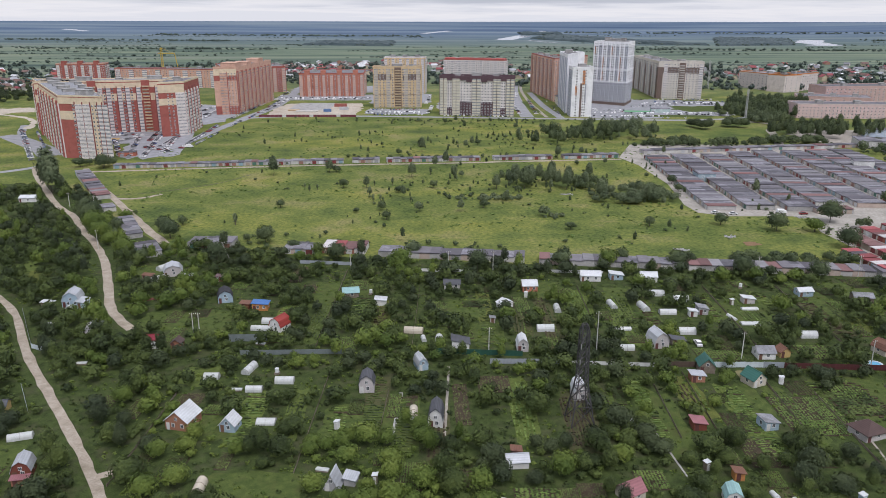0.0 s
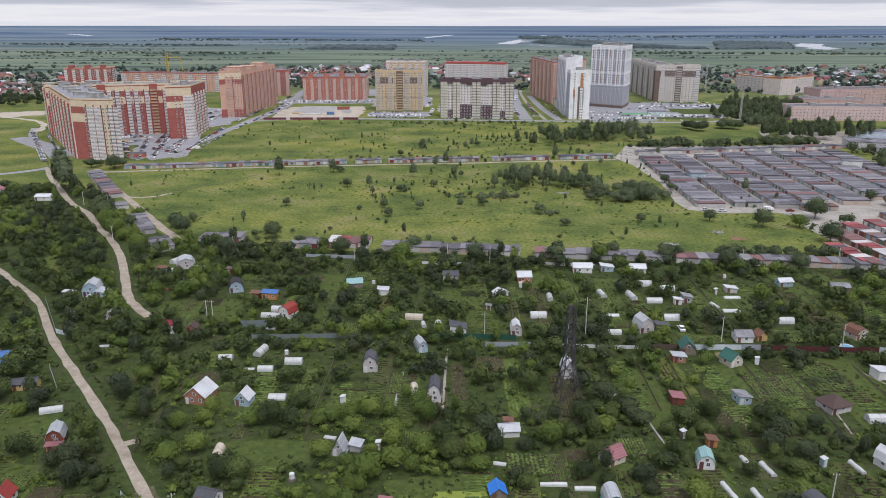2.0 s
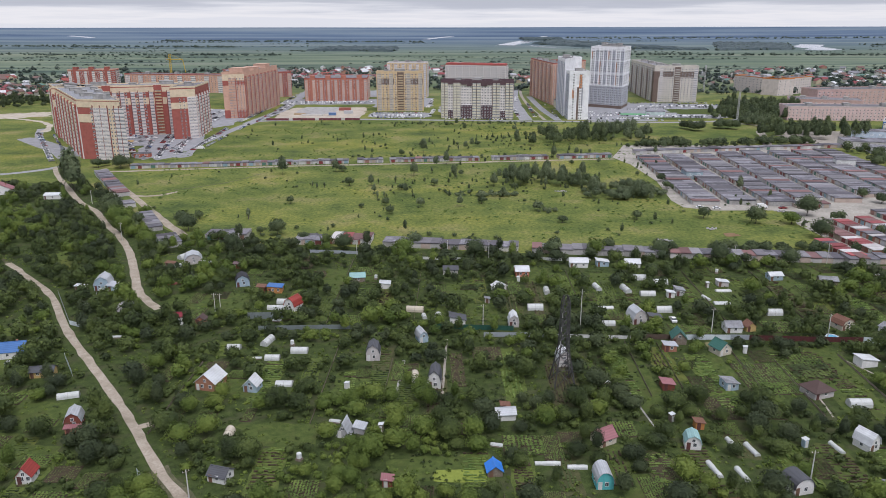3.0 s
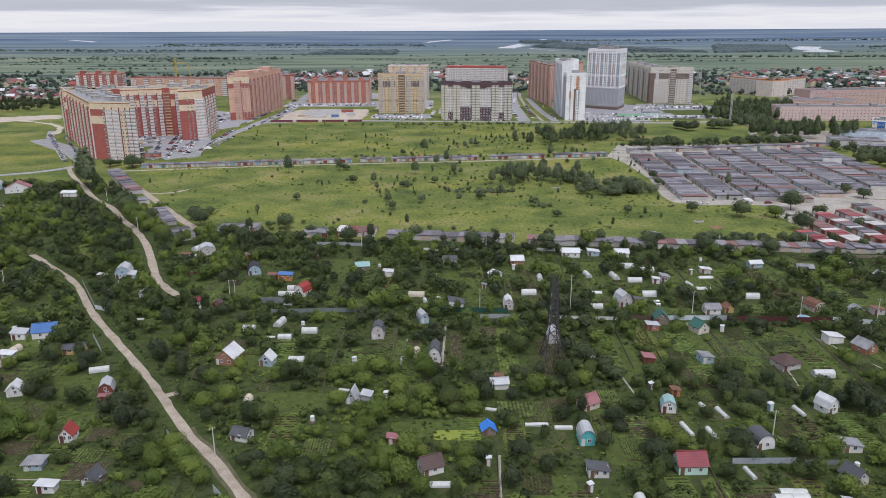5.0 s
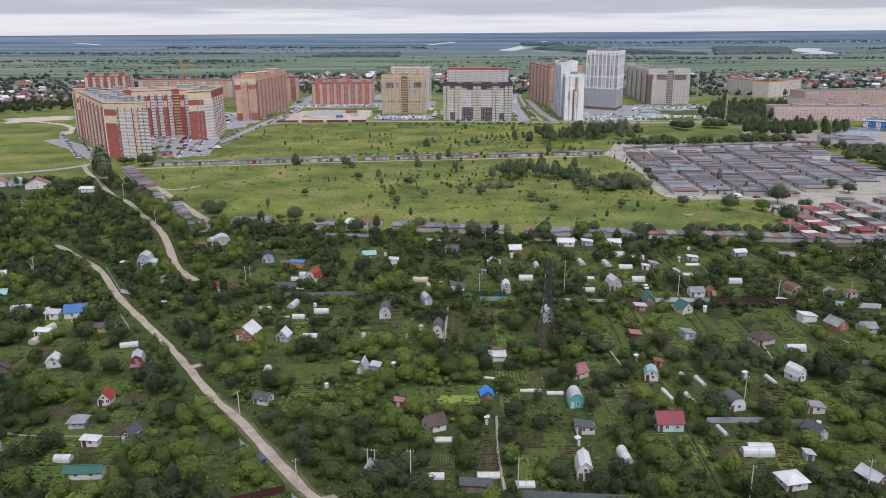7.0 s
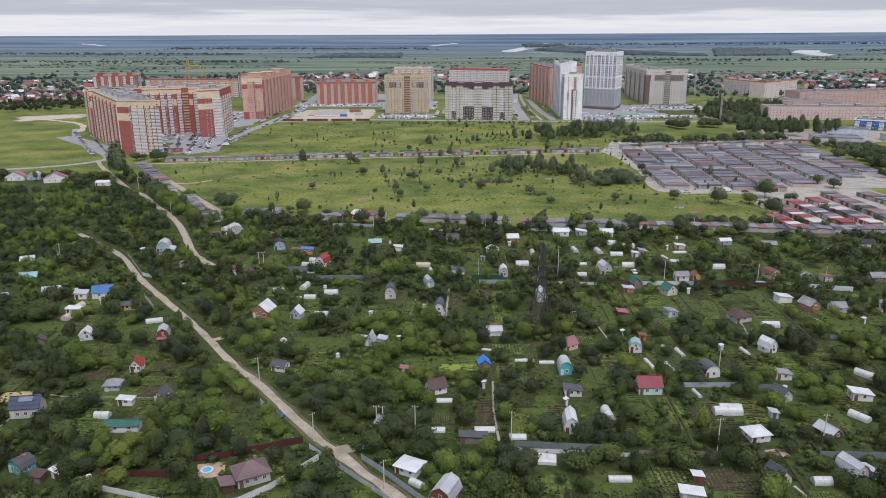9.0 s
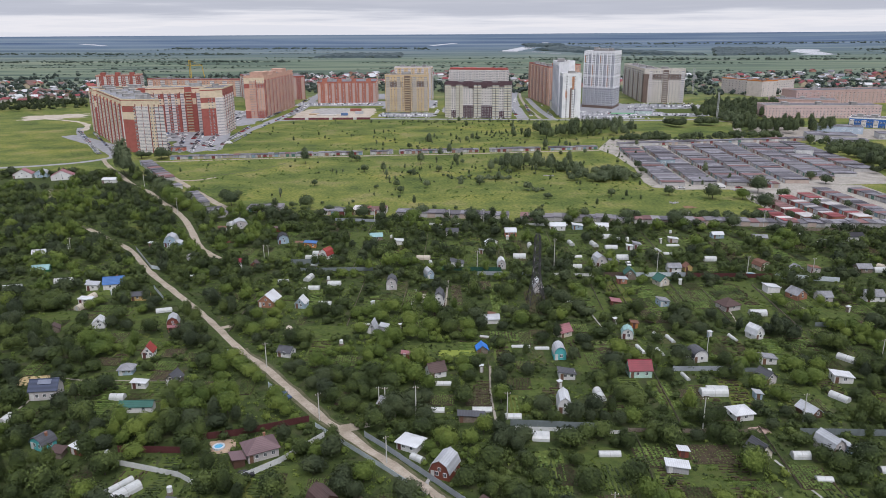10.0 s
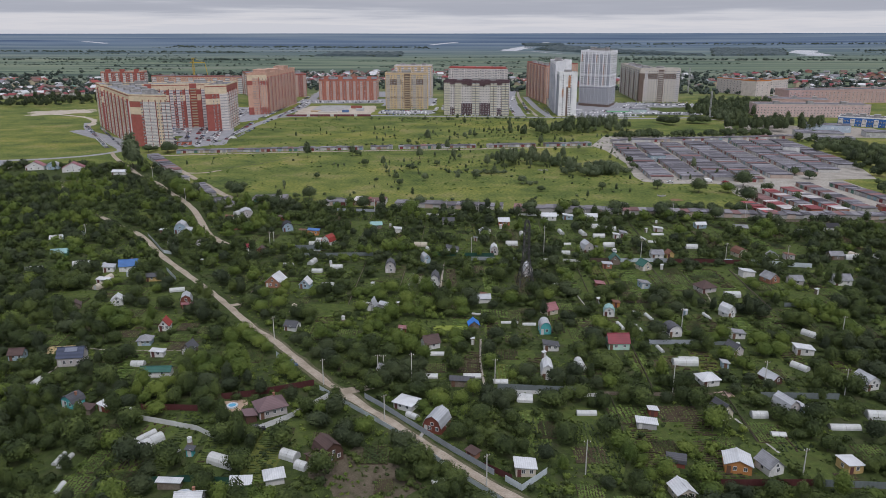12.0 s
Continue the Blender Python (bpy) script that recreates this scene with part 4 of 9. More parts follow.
def beige_block():
    p = [(272, 938.3), (325, 926), (329, 950.5), (297, 957.8), (302, 1099.5), (282, 1105.6)]
    b = flats("apartment_building", p, 45, BEIGE, "beige and dark brown fifteen-storey flats", 1.6, heads=((300, 940.7, 10, 7, 3.4, -10), (288, 977.4, 7, 6, 3, 0), (290, 1026.2, 7, 6, 3, 0), (292, 1075.1, 7, 6, 3, 0)))
    count = [80]
    f = Front(b, p[0], p[1], 15, 43.5, budget=count)
    L = f.length
    f.panel(0, L * 0.45, 11, 13.5, COCOA, 0.14)
    f.panel(L * 0.6, L, 11, 13.5, COCOA, 0.14)
    f.panel(L * 0.46, L * 0.60, 0, 15.6, COCOA, 0.16)
    f.panel(0, L * 0.1, 0, 13, COCOA, 0.18)
    for i in range(15):
        f.put("landing", balcony_mesh("beige", BEIGE), L * 0.53, f.foot + i * f.step + 0.1, 6, 1.25, 0.6)
    f.balconies(L * 0.12, L * 0.2, PALE, 0, None, "pale", 0.6)
    f.windows(L * 0.2, L * 0.46, 4)
    f.windows(L * 0.6, L * 0.9, 4)
    f.balconies(L * 0.9, L * 0.99, PALE, 0, None, "pale", 0.6)
    f.close()
    s = Front(b, p[5], p[0], 15, 43.5, budget=count)
    n = 9
    for i in range(n):
        u, st = s.length * i / n, s.length / n
        if i % 2 == 0:
            s.panel(u, u + st, 0, 13.4, COCOA, 0.5)
        s.balconies(u + st * 0.1, u + st * 0.5, PALE, 0, None, "pale", 0.7)
        s.windows(u + st * 0.55, u + st * 0.95, 1)
    s.close()


brick_wings()
salmon_block()
yellow_slab()
plum_slab()
tall_tower()
white_pair()
beige_block()
brick_row("apartment_building", (-188, 956.6), (-105, 961.5), 73.3, 29, 10, paint(0.42, 0.165, 0.115, 0.9), RED, "red-brick ten-storey flats with pale balconies", 17, paint(0.60, 0.41, 0.32), towers=4)
brick_row("apartment_building", (-246, 1009.1), (-218, 1020.1), 72.2, 34, 11, RED, RED, "dark red-brick eleven-storey flats", 5, paint(0.60, 0.41, 0.32))
brick_row("apartment_building", (-81, 1001.8), (-26.5, 998.1), 26.9, 47, 16, TAN, PALE, "cream and white sixteen-storey flats", 11)
white_row = brick_row("apartment_building", (0, 1302.3), (104, 1269.3), 21.8, 29, 9, PALE, RED, "white nine-storey flats with a red top", 17, PALE)
part("roof_storey", Shape().box(0, 0, 0, 106, 19, 3.2), paint(0.42, 0.10, 0.09, 0.8), white_row, at=(55, 1296, 29), turn=-17.6)
brick_row("apartment_building", (122, 1038.4), (134, 897.9), 12, 51, 16, SALMON, RED, "orange-red brick sixteen-storey flats", 12, paint(0.44, 0.235, 0.175, 0.9))
brick_row("apartment_building", (147, 900.4), (166, 967.6), 14.4, 50, 16, SALMON, RED, "orange brick sixteen-storey flats", 7)
brick_row("apartment_building", (166, 1026.2), (200, 1038.4), 36.2, 48, 16, SALMON, RED, "salmon brick flats behind the tower", 4)
brick_row("apartment_building", (-540, 1033.6), (-478, 1045.8), 26.8, 36, 12, RED, SALMON, "terracotta brick flats with orange top", 12, towers=3)
brick_row("apartment_building", (-490, 1105.6), (-330, 1075.1), 24.3, 26, 8, SALMON, RED, "long orange brick flats under construction", 15)
brick_row("apartment_building", (-330, 1075.1), (-270, 928.5), 21, 34, 11, SALMON, RED, "orange brick flats at the courtyard's back", 12)
ROSY, BRICKISH = paint(0.62, 0.46, 0.44, 0.9), paint(0.50, 0.35, 0.32, 0.9)
brick_row("office_block", (440.5, 1105.6), (471, 1020), 28, 23, 6, paint(0.60, 0.53, 0.50, 0.9), ORANGE, "pale pink six-storey clinic building with an orange cornice", 12, plain=True)
clinic = brick_row("office_block", (471, 1020), (543, 1074), 25.7, 23, 6, paint(0.60, 0.53, 0.50, 0.9), ORANGE, "pale pink clinic wing with an orange stair bay", 14, plain=True)
Front(clinic, (471, 1020), (543, 1074), 6, 21.5).panel(10, 24, 0, 6.2, ORANGE, 0.3, "stair_bay")
brick_row("factory", (363, 745), (490, 733), 30.2, 14, 4, ROSY, PINKISH, "long pale pink factory building", 34, plain=True)
brick_row("factory", (468, 899), (640, 922), 35.1, 18, 5, BRICKISH, BRICKISH, "long brick-pink factory hall", 30, plain=True)
brick_row("factory", (424, 878), (500, 850), 40, 9, 2, BRICKISH, BRICKISH, "low brick-pink workshop beside the works", 12, plain=True)
brick_row("warehouse", (418, 664), (455, 640), 26, 9, 2, paint(0.04, 0.14, 0.42), WHITE, "bright blue sheet-metal warehouse by the works", 8)


# ---- the garden colony: houses, sheds, greenhouses ----
TAKEN = []          # (x, y, reach) of what stands on the plots, kept free of trees
PANE = Shape().box(0, 0, 0, 0.84, 0.05, 0.84).mesh("pane", GLASS)
FRAME = Shape().box(0, 0, 0, 1, 0.06, 0.09).box(0, 0, 0.91, 1, 0.06, 0.09).box(-0.46, 0, 0, 0.08, 0.06, 1).box(0.46, 0, 0, 0.08, 0.06, 1).box(0, 0, 0, 0.05, 0.06, 1).mesh("window", WHITE)
DOOR = Shape().box(0, 0, 0, 0.9, 0.08, 2.0).box(0.32, -0.06, 0.95, 0.05, 0.08, 0.15)
DOORS = [DOOR.mesh("door", paint(0.16, 0.09, 0.06)), DOOR.mesh("door", paint(0.60, 0.60, 0.58)), DOOR.mesh("door", paint(0.12, 0.05, 0.045))]
CHIMNEY = Shape().box(0, 0, 0, 0.5, 0.5, 1.5).box(0, 0, 1.5, 0.62, 0.62, 0.12).mesh("chimney", paint(0.30, 0.15, 0.10, 0.9))


def section(kind, w, h, rise):
    """The roof line over a house w wide with walls h high, from eave to eave."""
    a = w / 2
    return {
        "gable": [(-a, h), (0, h + rise), (a, h)],
        "gambrel": [(-a, h), (-a * 0.72, h + rise * 0.62), (0, h + rise), (a * 0.72, h + rise * 0.62), (a, h)],
        "shed": [(-a, h + rise), (a, h)],
        "steep": [(-a, 0.6), (0, h + rise), (a, 0.6)],
        "barrel": [(-a * math.cos(math.pi * i / 8), h + rise * math.sin(math.pi * i / 8)) for i in range(9)],
    }[kind]


WHOLE = Shape().box(0, 0, 0, 1, 0.06, 0.09).box(0, 0, 0.91, 1, 0.06, 0.09).box(-0.46, 0, 0, 0.08, 0.06, 1).box(0.46, 0, 0, 0.08, 0.06, 1).box(0, 0, 0, 0.05, 0.06, 1).box(0, 0, 0.08, 0.84, 0.05, 0.84).mesh("window", WHITE, GLASS)
for k in range(30, 36):
    WHOLE.polygons[k].material_index = 1


def add_window(owner, x, y, z, turn, w=0.9, h=1.1):
    """A window of a garden house; on the nearer plots its pane is a part of its own."""
    near = owner.location.y < 95
    fr = part("window", FRAME if near else WHOLE, None, owner, at=(x, y, z), turn=turn, size=(w, 1, h))
    if near:
        part("pane", PANE, None, fr, at=(0, 0.0, 0.08))


def house(x, y, w, d, kind="gable", roof="grey", wall="white", h=2.3, rise=1.8, along="y", turn=0.0, extra="", name="garden_house", windows=2, door=True, chimney=False, clear=1.0):
    """A small house; x, y is the middle of the foot of its near side, w its width there, d its depth, along: the ridge's way."""
    near = 0.92 if y < 122 else 0.97
    w, d, h, rise = w * 0.86 * near, d * 0.68 * near, h * 0.94 * near, rise * 0.88 * near
    turn *= 0.8
    t = radians(turn)
    cx, cy = x - math.sin(t) * d / 2, y + math.cos(t) * d / 2
    rword, rmat = ROOFS[roof]
    wword, wmat = WALLS[wall]
    form = {"gable": "pitched", "gambrel": "mansard", "shed": "lean-to", "steep": "steep tent-shaped", "barrel": "rounded", "hip": "hipped"}[kind]
    ob = thing(name, cx, cy, 0, turn, f"{wword} {name.replace('_', ' ')} with {rword} {form} roof{extra}", "house" if "house" in name else "shed")
    span, length = (w, d) if along == "y" else (d, w)
    spin = 0 if along == "y" else 90
    body = Shape()
    if kind == "hip":
        body.box(0, 0, -0.2, span, length, h + 0.2)
        part("wall", body, wmat, ob, turn=spin)
        a, b, r = span / 2 + 0.45, length / 2 + 0.45, max(0.4, length / 2 - span / 2)
        cover = Shape().add([(-a, -b, h), (a, -b, h), (a, b, h), (-a, b, h), (0, -r, h + rise), (0, r, h + rise), (-a, -b, h - 0.14), (a, -b, h - 0.14), (a, b, h - 0.14), (-a, b, h - 0.14)],
                            [(0, 1, 4), (1, 2, 5, 4), (2, 3, 5), (3, 0, 4, 5), (6, 7, 1, 0), (7, 8, 2, 1), (8, 9, 3, 2), (9, 6, 0, 3), (9, 8, 7, 6)])
        part("roof", cover, rmat, ob, turn=spin)
    else:
        line = section(kind, span, h, rise)
        body.extrude([(-span / 2, -0.2), (span / 2, -0.2)] + [p for p in reversed(line) if p[1] > 0], -length / 2, length / 2)
        part("wall", body, wmat, ob, turn=spin)
        over = [Vector(p) for p in line]
        over[0] += (over[0] - over[1]).normalized() * 0.35
        over[-1] += (over[-1] - over[-2]).normalized() * 0.35
        cover = Shape()
        low = [(p.x, p.y + 0.03) for p in over]
        high = [(p.x * 1.015, p.y + 0.15) for p in over]
        cover.extrude(low + high[::-1], -length / 2 - 0.3, length / 2 + 0.3)
        part("roof", cover, rmat, ob, turn=spin)
        if kind in ("gable", "gambrel", "steep"):
            part("ridge_cap", Shape().box(0, 0, h + rise + 0.1, 0.34, length + 0.62, 0.1), rmat, ob, turn=spin)
    z = 0.9
    for i in range(windows):
        off = (i - (windows - 1) / 2) * w / max(windows, 1) * 0.8 + (0.35 if door else 0)
        if kind != "steep":
            add_window(ob, min(off, w / 2 - 0.7), -d / 2 - 0.03, z, 0)
    if along == "y" and kind in ("gable", "gambrel", "steep") and h + rise > 3.6:
        add_window(ob, 0, -d / 2 - 0.03, h + 0.15, 0, 0.8, 0.9)
    if windows and kind != "steep" and d > 3.5:
        add_window(ob, -w / 2 - 0.03, 0, z, -90)
        add_window(ob, w / 2 + 0.03, 0.3, z, 90)
    if door:
        part("door", DOORS[int(abs(x * 7 + y * 3)) % 3], None, ob, at=(-w / 2 + 0.8, -d / 2 - 0.05, 0))
    if chimney:
        part("chimney", CHIMNEY, None, ob, at=(span * 0.22, length * 0.1, h + rise * 0.45), turn=0)
    TAKEN.append((cx, cy, max(w, d) / 2 + clear))
    TAKEN.append((x + math.sin(t) * 1.6, y - math.cos(t) * 1.6, w / 2))
    return ob


# nearest plots, west of the road
solar = house(-114.1, 68.8, 9.5, 7.9, "gable", "navy", "pale", 3.4, 3.0, "x", 9, "", windows=3)
house(-102.1, 42.9, 5.9, 6.1, "gambrel", "dark", "teal", 2.2, 2.0, "y", -33, chimney=True)
house(-95.5, 39.1, 3.4, 4.9, "shed", "brown", "wood", 1.8, 0.5, name="garden_shed", windows=0)
house(-91.5, 40.9, 4.2, 5.6, "shed", "white", "redbrown", 1.9, 0.6, turn=-30, name="garden_shed", windows=0)
house(-44.9, 38.7, 9.4, 9.8, "hip", "mauve", "pale", 2.9, 2.8, "x", 36, "", windows=3, chimney=True)
house(-49.9, 35.4, 3.4, 6.1, "shed", "mauve", "brown", 2.2, 0.6, turn=36, name="carport", windows=0, door=False)
house(-25.6, 17.2, 6.6, 9, "gambrel", "brown", "brown", 2.6, 3.6, "y", 49, windows=2)
house(-30.6, 15.4, 5.6, 3.7, "shed", "brown", "brown", 2.0, 0.9, turn=-53, name="veranda", windows=1, along="x")
house(-85.2, 61.5, 11, 4.9, "gable", "green", "white", 2.2, 1.2, "x", 4, name="garden_shed", windows=2)
house(-95.7, 96.4, 4.4, 6.1, "gable", "bright", "white", 2.3, 2.6, "y", 5)
house(-97.6, 84.2, 5.2, 5.6, "hip", "grey", "blue", 2.2, 1.7, "y", 6)
house(-90.1, 75.5, 5.0, 3.9, "shed", "white", "white", 2.0, 0.4, name="summer_pavilion", windows=1)
house(-81.4, 77.3, 4.3, 6.7, "gable", "dark", "wood", 2.0, 2.4, "y", -15)
house(-133.2, 72.7, 5.4, 6.1, "gable", "brown", "blue", 2.3, 1.7, "x", 7)
house(-44.4, 4.8, 5.4, 5.4, "shed", "white", "green", 2.3, 0.5, turn=15, name="garden_shed", windows=0)
house(-37.5, 7.9, 5.2, 6.1, "hip", "white", "white", 2.2, 1.3, "y", 24, name="garden_shed", windows=0)
house(-60.8, 19.4, 2.0, 2.7, "shed", "dark", "teal", 2.0, 0.3, name="garden_hut", windows=0)
house(-54.0, -2.2, 7.0, 7.3, "gable", "white", "grey", 2.6, 1.7, "x", 5, chimney=True)
house(-61.0, 6.1, 6.4, 2.7, "shed", "white", "wood", 2.0, 0.3, name="pavilion", windows=0, door=False)
# nearest plots, east of the road
house(-2.6, 30.6, 6.4, 9.6, "gambrel", "silver", "redbrown", 2.4, 3.4, "y", -30, windows=2)
house(-10.9, 42.3, 7.0, 7.3, "hip", "white", "white", 2.4, 0.8, "y", -35)
house(19.4, 11.5, 5.8, 6.6, "shed", "white", "cream", 2.5, 0.5, windows=2)
house(68.6, 13, 7.4, 8.6, "gable", "white", "orange", 2.7, 1.5, "y", -17, windows=2)
house(77.2, 12.5, 5.2, 7.8, "gable", "grey", "white", 2.4, 2.2, "y", 24, windows=1)
house(95.8, 13.2, 5.0, 6.8, "shed", "white", "yellow", 2.4, 0.5, turn=15, windows=1)
house(74.8, 37.8, 5.4, 7.3, "gable", "dark", "cream", 2.4, 2.8, "y", 29, windows=1)
house(77.2, 56.7, 6.6, 7.3, "hip", "white", "white", 2.4, 1.8, "y", 15, windows=1)
house(93.4, 40.1, 5.0, 9.2, "gambrel", "silver", "pale", 2.2, 3.0, "y", 26, windows=1)
house(96.8, 40.8, 3.0, 6.1, "shed", "silver", "blue", 2.1, 0.8, turn=26, name="veranda", windows=1, door=False)
house(96.6, 57.9, 4.6, 8.6, "gable", "silver", "brown", 1.9, 1.6, "y", 29, windows=1)
house(56.3, 81.9, 8.4, 7.9, "gable", "red", "mint", 2.8, 2.9, "x", 2, windows=2)
house(77.4, 92.5, 6.2, 7.3, "barrel", "dark", "white", 2.2, 2.6, "y", 17, windows=1)
house(92.8, 77.5, 5.2, 7.3, "gable", "dark", "pale", 2.2, 2.4, "y", 31, windows=0)
house(34.3, 94.4, 4.8, 7.6, "barrel", "silver", "teal", 2.2, 3.0, "y", 2, windows=1)
house(34.4, 80.8, 5.9, 5.6, "shed", "dark", "white", 2.0, 0.9, windows=2)
house(30.6, 60.6, 4.6, 9.2, "gambrel", "white", "white", 2.6, 3.2, "y", -4, ", red window shutters", windows=1)
house(-3.5, 82.2, 6.4, 6.8, "gable", "brown", "white", 2.3, 2.6, "x", 29, windows=1)
house(10.3, 99.2, 4.4, 5.6, "gable", "sky", "wood", 1.6, 1.7, "y", 7, windows=0)
house(122.4, 54.6, 5.6, 8.6, "gambrel", "silver", "white", 2.3, 2.6, "y", 22)
house(114, 78.1, 6.8, 6.1, "shed", "white", "white", 2.2, 0.8, turn=-6, windows=1)
house(55, 15.6, 5.2, 5.1, "barrel", "dark", "redbrown", 1.6, 1.5, "x", -18, name="garden_shed", windows=0)
house(6.8, 18.8, 3.2, 3.7, "shed", "brown", "brick", 1.9, 0.5, turn=-46, name="garden_shed", windows=0)
house(53.5, 2.4, 5.4, 7.3, "gable", "white", "cream", 2.3, 1.6, "y", 15)
house(52.6, 32.7, 6.2, 4.9, "shed", "white", "grey", 1.9, 0.4, turn=-10, name="garden_shed", windows=0)
house(85.6, 68.4, 2.4, 3.7, "shed", "silver", "blue", 2.0, 0.4, name="garden_hut", windows=0)
house(56.0, 39.3, 2.8, 3.2, "shed", "white", "redbrown", 2.2, 0.3, name="garden_hut", windows=0)
# middle plots
house(-68.6, 140.4, 7.4, 9.8, "gable", "white", "brick", 2.8, 3.0, "y", -17, windows=2)
house(-55.8, 139.5, 4.8, 6.1, "gable", "white", "blue", 2.2, 2.4, "y", -12, windows=1)
house(-26.6, 115.7, 4.2, 6.1, "steep", "silver", "grey", 2.3, 2.6, "y", -12, windows=0)
house(-22.9, 117.5, 3.2, 4.9, "shed", "silver", "grey", 1.8, 0.5, turn=-12, name="lean_to", windows=0, door=False)
house(-4.2, 141.7, 4.5, 9.2, "gambrel", "dark", "white", 2.7, 3.4, "y", -4, windows=1)
house(-23.2, 159.7, 5.0, 7.3, "gambrel", "dark", "pale", 2.9, 3.0, "y", 2, windows=1)
house(-8, 173.2, 3.7, 7.3, "gambrel", "silver", "blue", 2.0, 2.4, "y", 24, windows=0)
house(3.2, 187.2, 6.4, 7.3, "shed", "dark", "white", 2.2, 1.4, windows=0)
house(22.3, 185.8, 4.2, 7.3, "gambrel", "white", "pale", 2.2, 2.8, "y", 0, windows=1)
house(34.7, 155.5, 4.3, 7.3, "gambrel", "white", "pale", 2.6, 3.2, "y", 5, windows=1)
house(30.5, 238, 6.6, 9.8, "gable", "white", "coral", 2.6, 1.6, "x", 2, windows=2)
house(1.2, 240.7, 7.2, 6.1, "gable", "dark", "pale", 2.3, 1.4, "x", 0, windows=2)
house(55.5, 249.5, 9.2, 7.3, "gable", "white", "white", 2.6, 1.6, "x", -4, windows=2)
house(66, 251.1, 6, 6.1, "shed", "white", "blue", 2.2, 0.8, windows=1)
house(78, 248.6, 7.5, 6.7, "gable", "white", "white", 2.5, 1.6, "x", -5, windows=2)
house(65.8, 188.4, 6.0, 8.6, "gambrel", "silver", "pale", 2.4, 3.6, "y", 15, windows=1)
house(71.6, 190, 5, 4.9, "shed", "dark", "wood", 2.0, 0.7, name="garden_shed", windows=0)
house(74.2, 171.6, 5.4, 7.3, "gable", "green", "wood", 2.4, 2.6, "y", -7, windows=0)
house(86.1, 163.5, 5.6, 7.3, "gable", "green", "cream", 2.4, 2.4, "y", 29, windows=1)
house(69.8, 166, 4.6, 4.9, "shed", "silver", "brick", 2.2, 0.4, windows=1)
house(61.8, 140.5, 3.9, 5.6, "shed", "pink", "redbrown", 2.0, 0.5, name="garden_shed", windows=0)
house(79.7, 140.5, 4.4, 6.1, "shed", "grey", "blue", 2.2, 0.7, turn=12, name="garden_shed", windows=1)
house(103.3, 135.9, 7.8, 8.6, "hip", "brown", "pale", 2.3, 2.6, "y", 24, windows=1)
house(126.2, 155, 6.3, 6.1, "shed", "white", "white", 2.3, 0.9, turn=10, windows=0)
house(133.4, 147, 6.0, 8.6, "gable", "grey", "brick", 2.3, 2.2, "y", 26, windows=1)
house(141.4, 144.8, 6.2, 6.7, "gable", "grey", "pale", 2.2, 1.8, "x", 0, windows=1)
house(160, 144.6, 8.2, 8.6, "gable", "grey", "white", 2.5, 2.0, "x", 0, windows=2)
house(95.3, 180.7, 6.4, 7.3, "gable", "grey", "white", 2.3, 1.5, "x", 0, windows=1)
house(101.5, 182, 4.0, 4.9, "gable", "rust", "yellow", 2.0, 1.6, "y", 12, windows=0)
house(134.5, 183.3, 6.4, 7.9, "gambrel", "rust", "cream", 2.2, 2.2, "y", 24, windows=1)
house(146.9, 179.1, 4.6, 6.1, "gable", "grey", "white", 2.1, 1.5, "y", 12, windows=1)
house(174.6, 178.9, 7, 6.7, "gable", "grey", "wood", 2.3, 1.6, "x", 0, windows=1)
house(39, 112.3, 6.0, 6.8, "gable", "pink", "cream", 2.2, 2.4, "x", 37, windows=1)
house(58.9, 110.3, 4.8, 6.1, "gambrel", "teal", "white", 2.3, 2.2, "y", -12, windows=1)
house(63.6, 119.5, 2.8, 3.7, "shed", "rust", "orange", 2.2, 0.4, name="garden_hut", windows=0)
house(102.3, 109.5, 4.4, 7.3, "gambrel", "white", "white", 2.3, 3.2, "y", 31, windows=1)
house(-52.7, 96.8, 5.6, 6.1, "gable", "dark", "white", 2.0, 1.6, "x", -22, windows=1)
house(97.8, 90.9, 5.8, 5.5, "shed", "grey", "white", 2.1, 0.8, windows=1)
house(14.8, 124, 6, 5.4, "gable", "silver", "white", 2.0, 1.3, "x", 7, name="glass_shed", windows=0)
house(-14.0, 95.3, 3.0, 3.7, "shed", "pink", "redbrown", 1.8, 0.4, name="garden_hut", windows=0)
house(14.9, 128.9, 2.6, 3.2, "shed", "rust", "brown", 1.7, 0.3, name="garden_hut", windows=0)
house(-18.0, 62.9, 5.5, 6.1, "gable", "grey", "redbrown", 1.8, 1.6, "x", -35, windows=0, name="ruined_shed")
house(5.5, 56.2, 8.5, 4.4, "shed", "dark", "wood", 1.9, 0.5, name="garden_shed", windows=0)
house(196, 227.2, 9, 7.3, "gable", "black", "white", 2.6, 1.8, "x", 0, windows=2)
house(178, 217.5, 6, 6.1, "gable", "grey", "wood", 2.2, 1.4, "y", 30, windows=0, name="garden_shed")
house(154, 179.6, 5, 4.9, "shed", "rust", "pale", 2.2, 0.6, windows=1, name="garden_shed")
house(206, 183.3, 6, 6.1, "shed", "grey", "pale", 2.2, 0.6, windows=1, name="garden_shed")
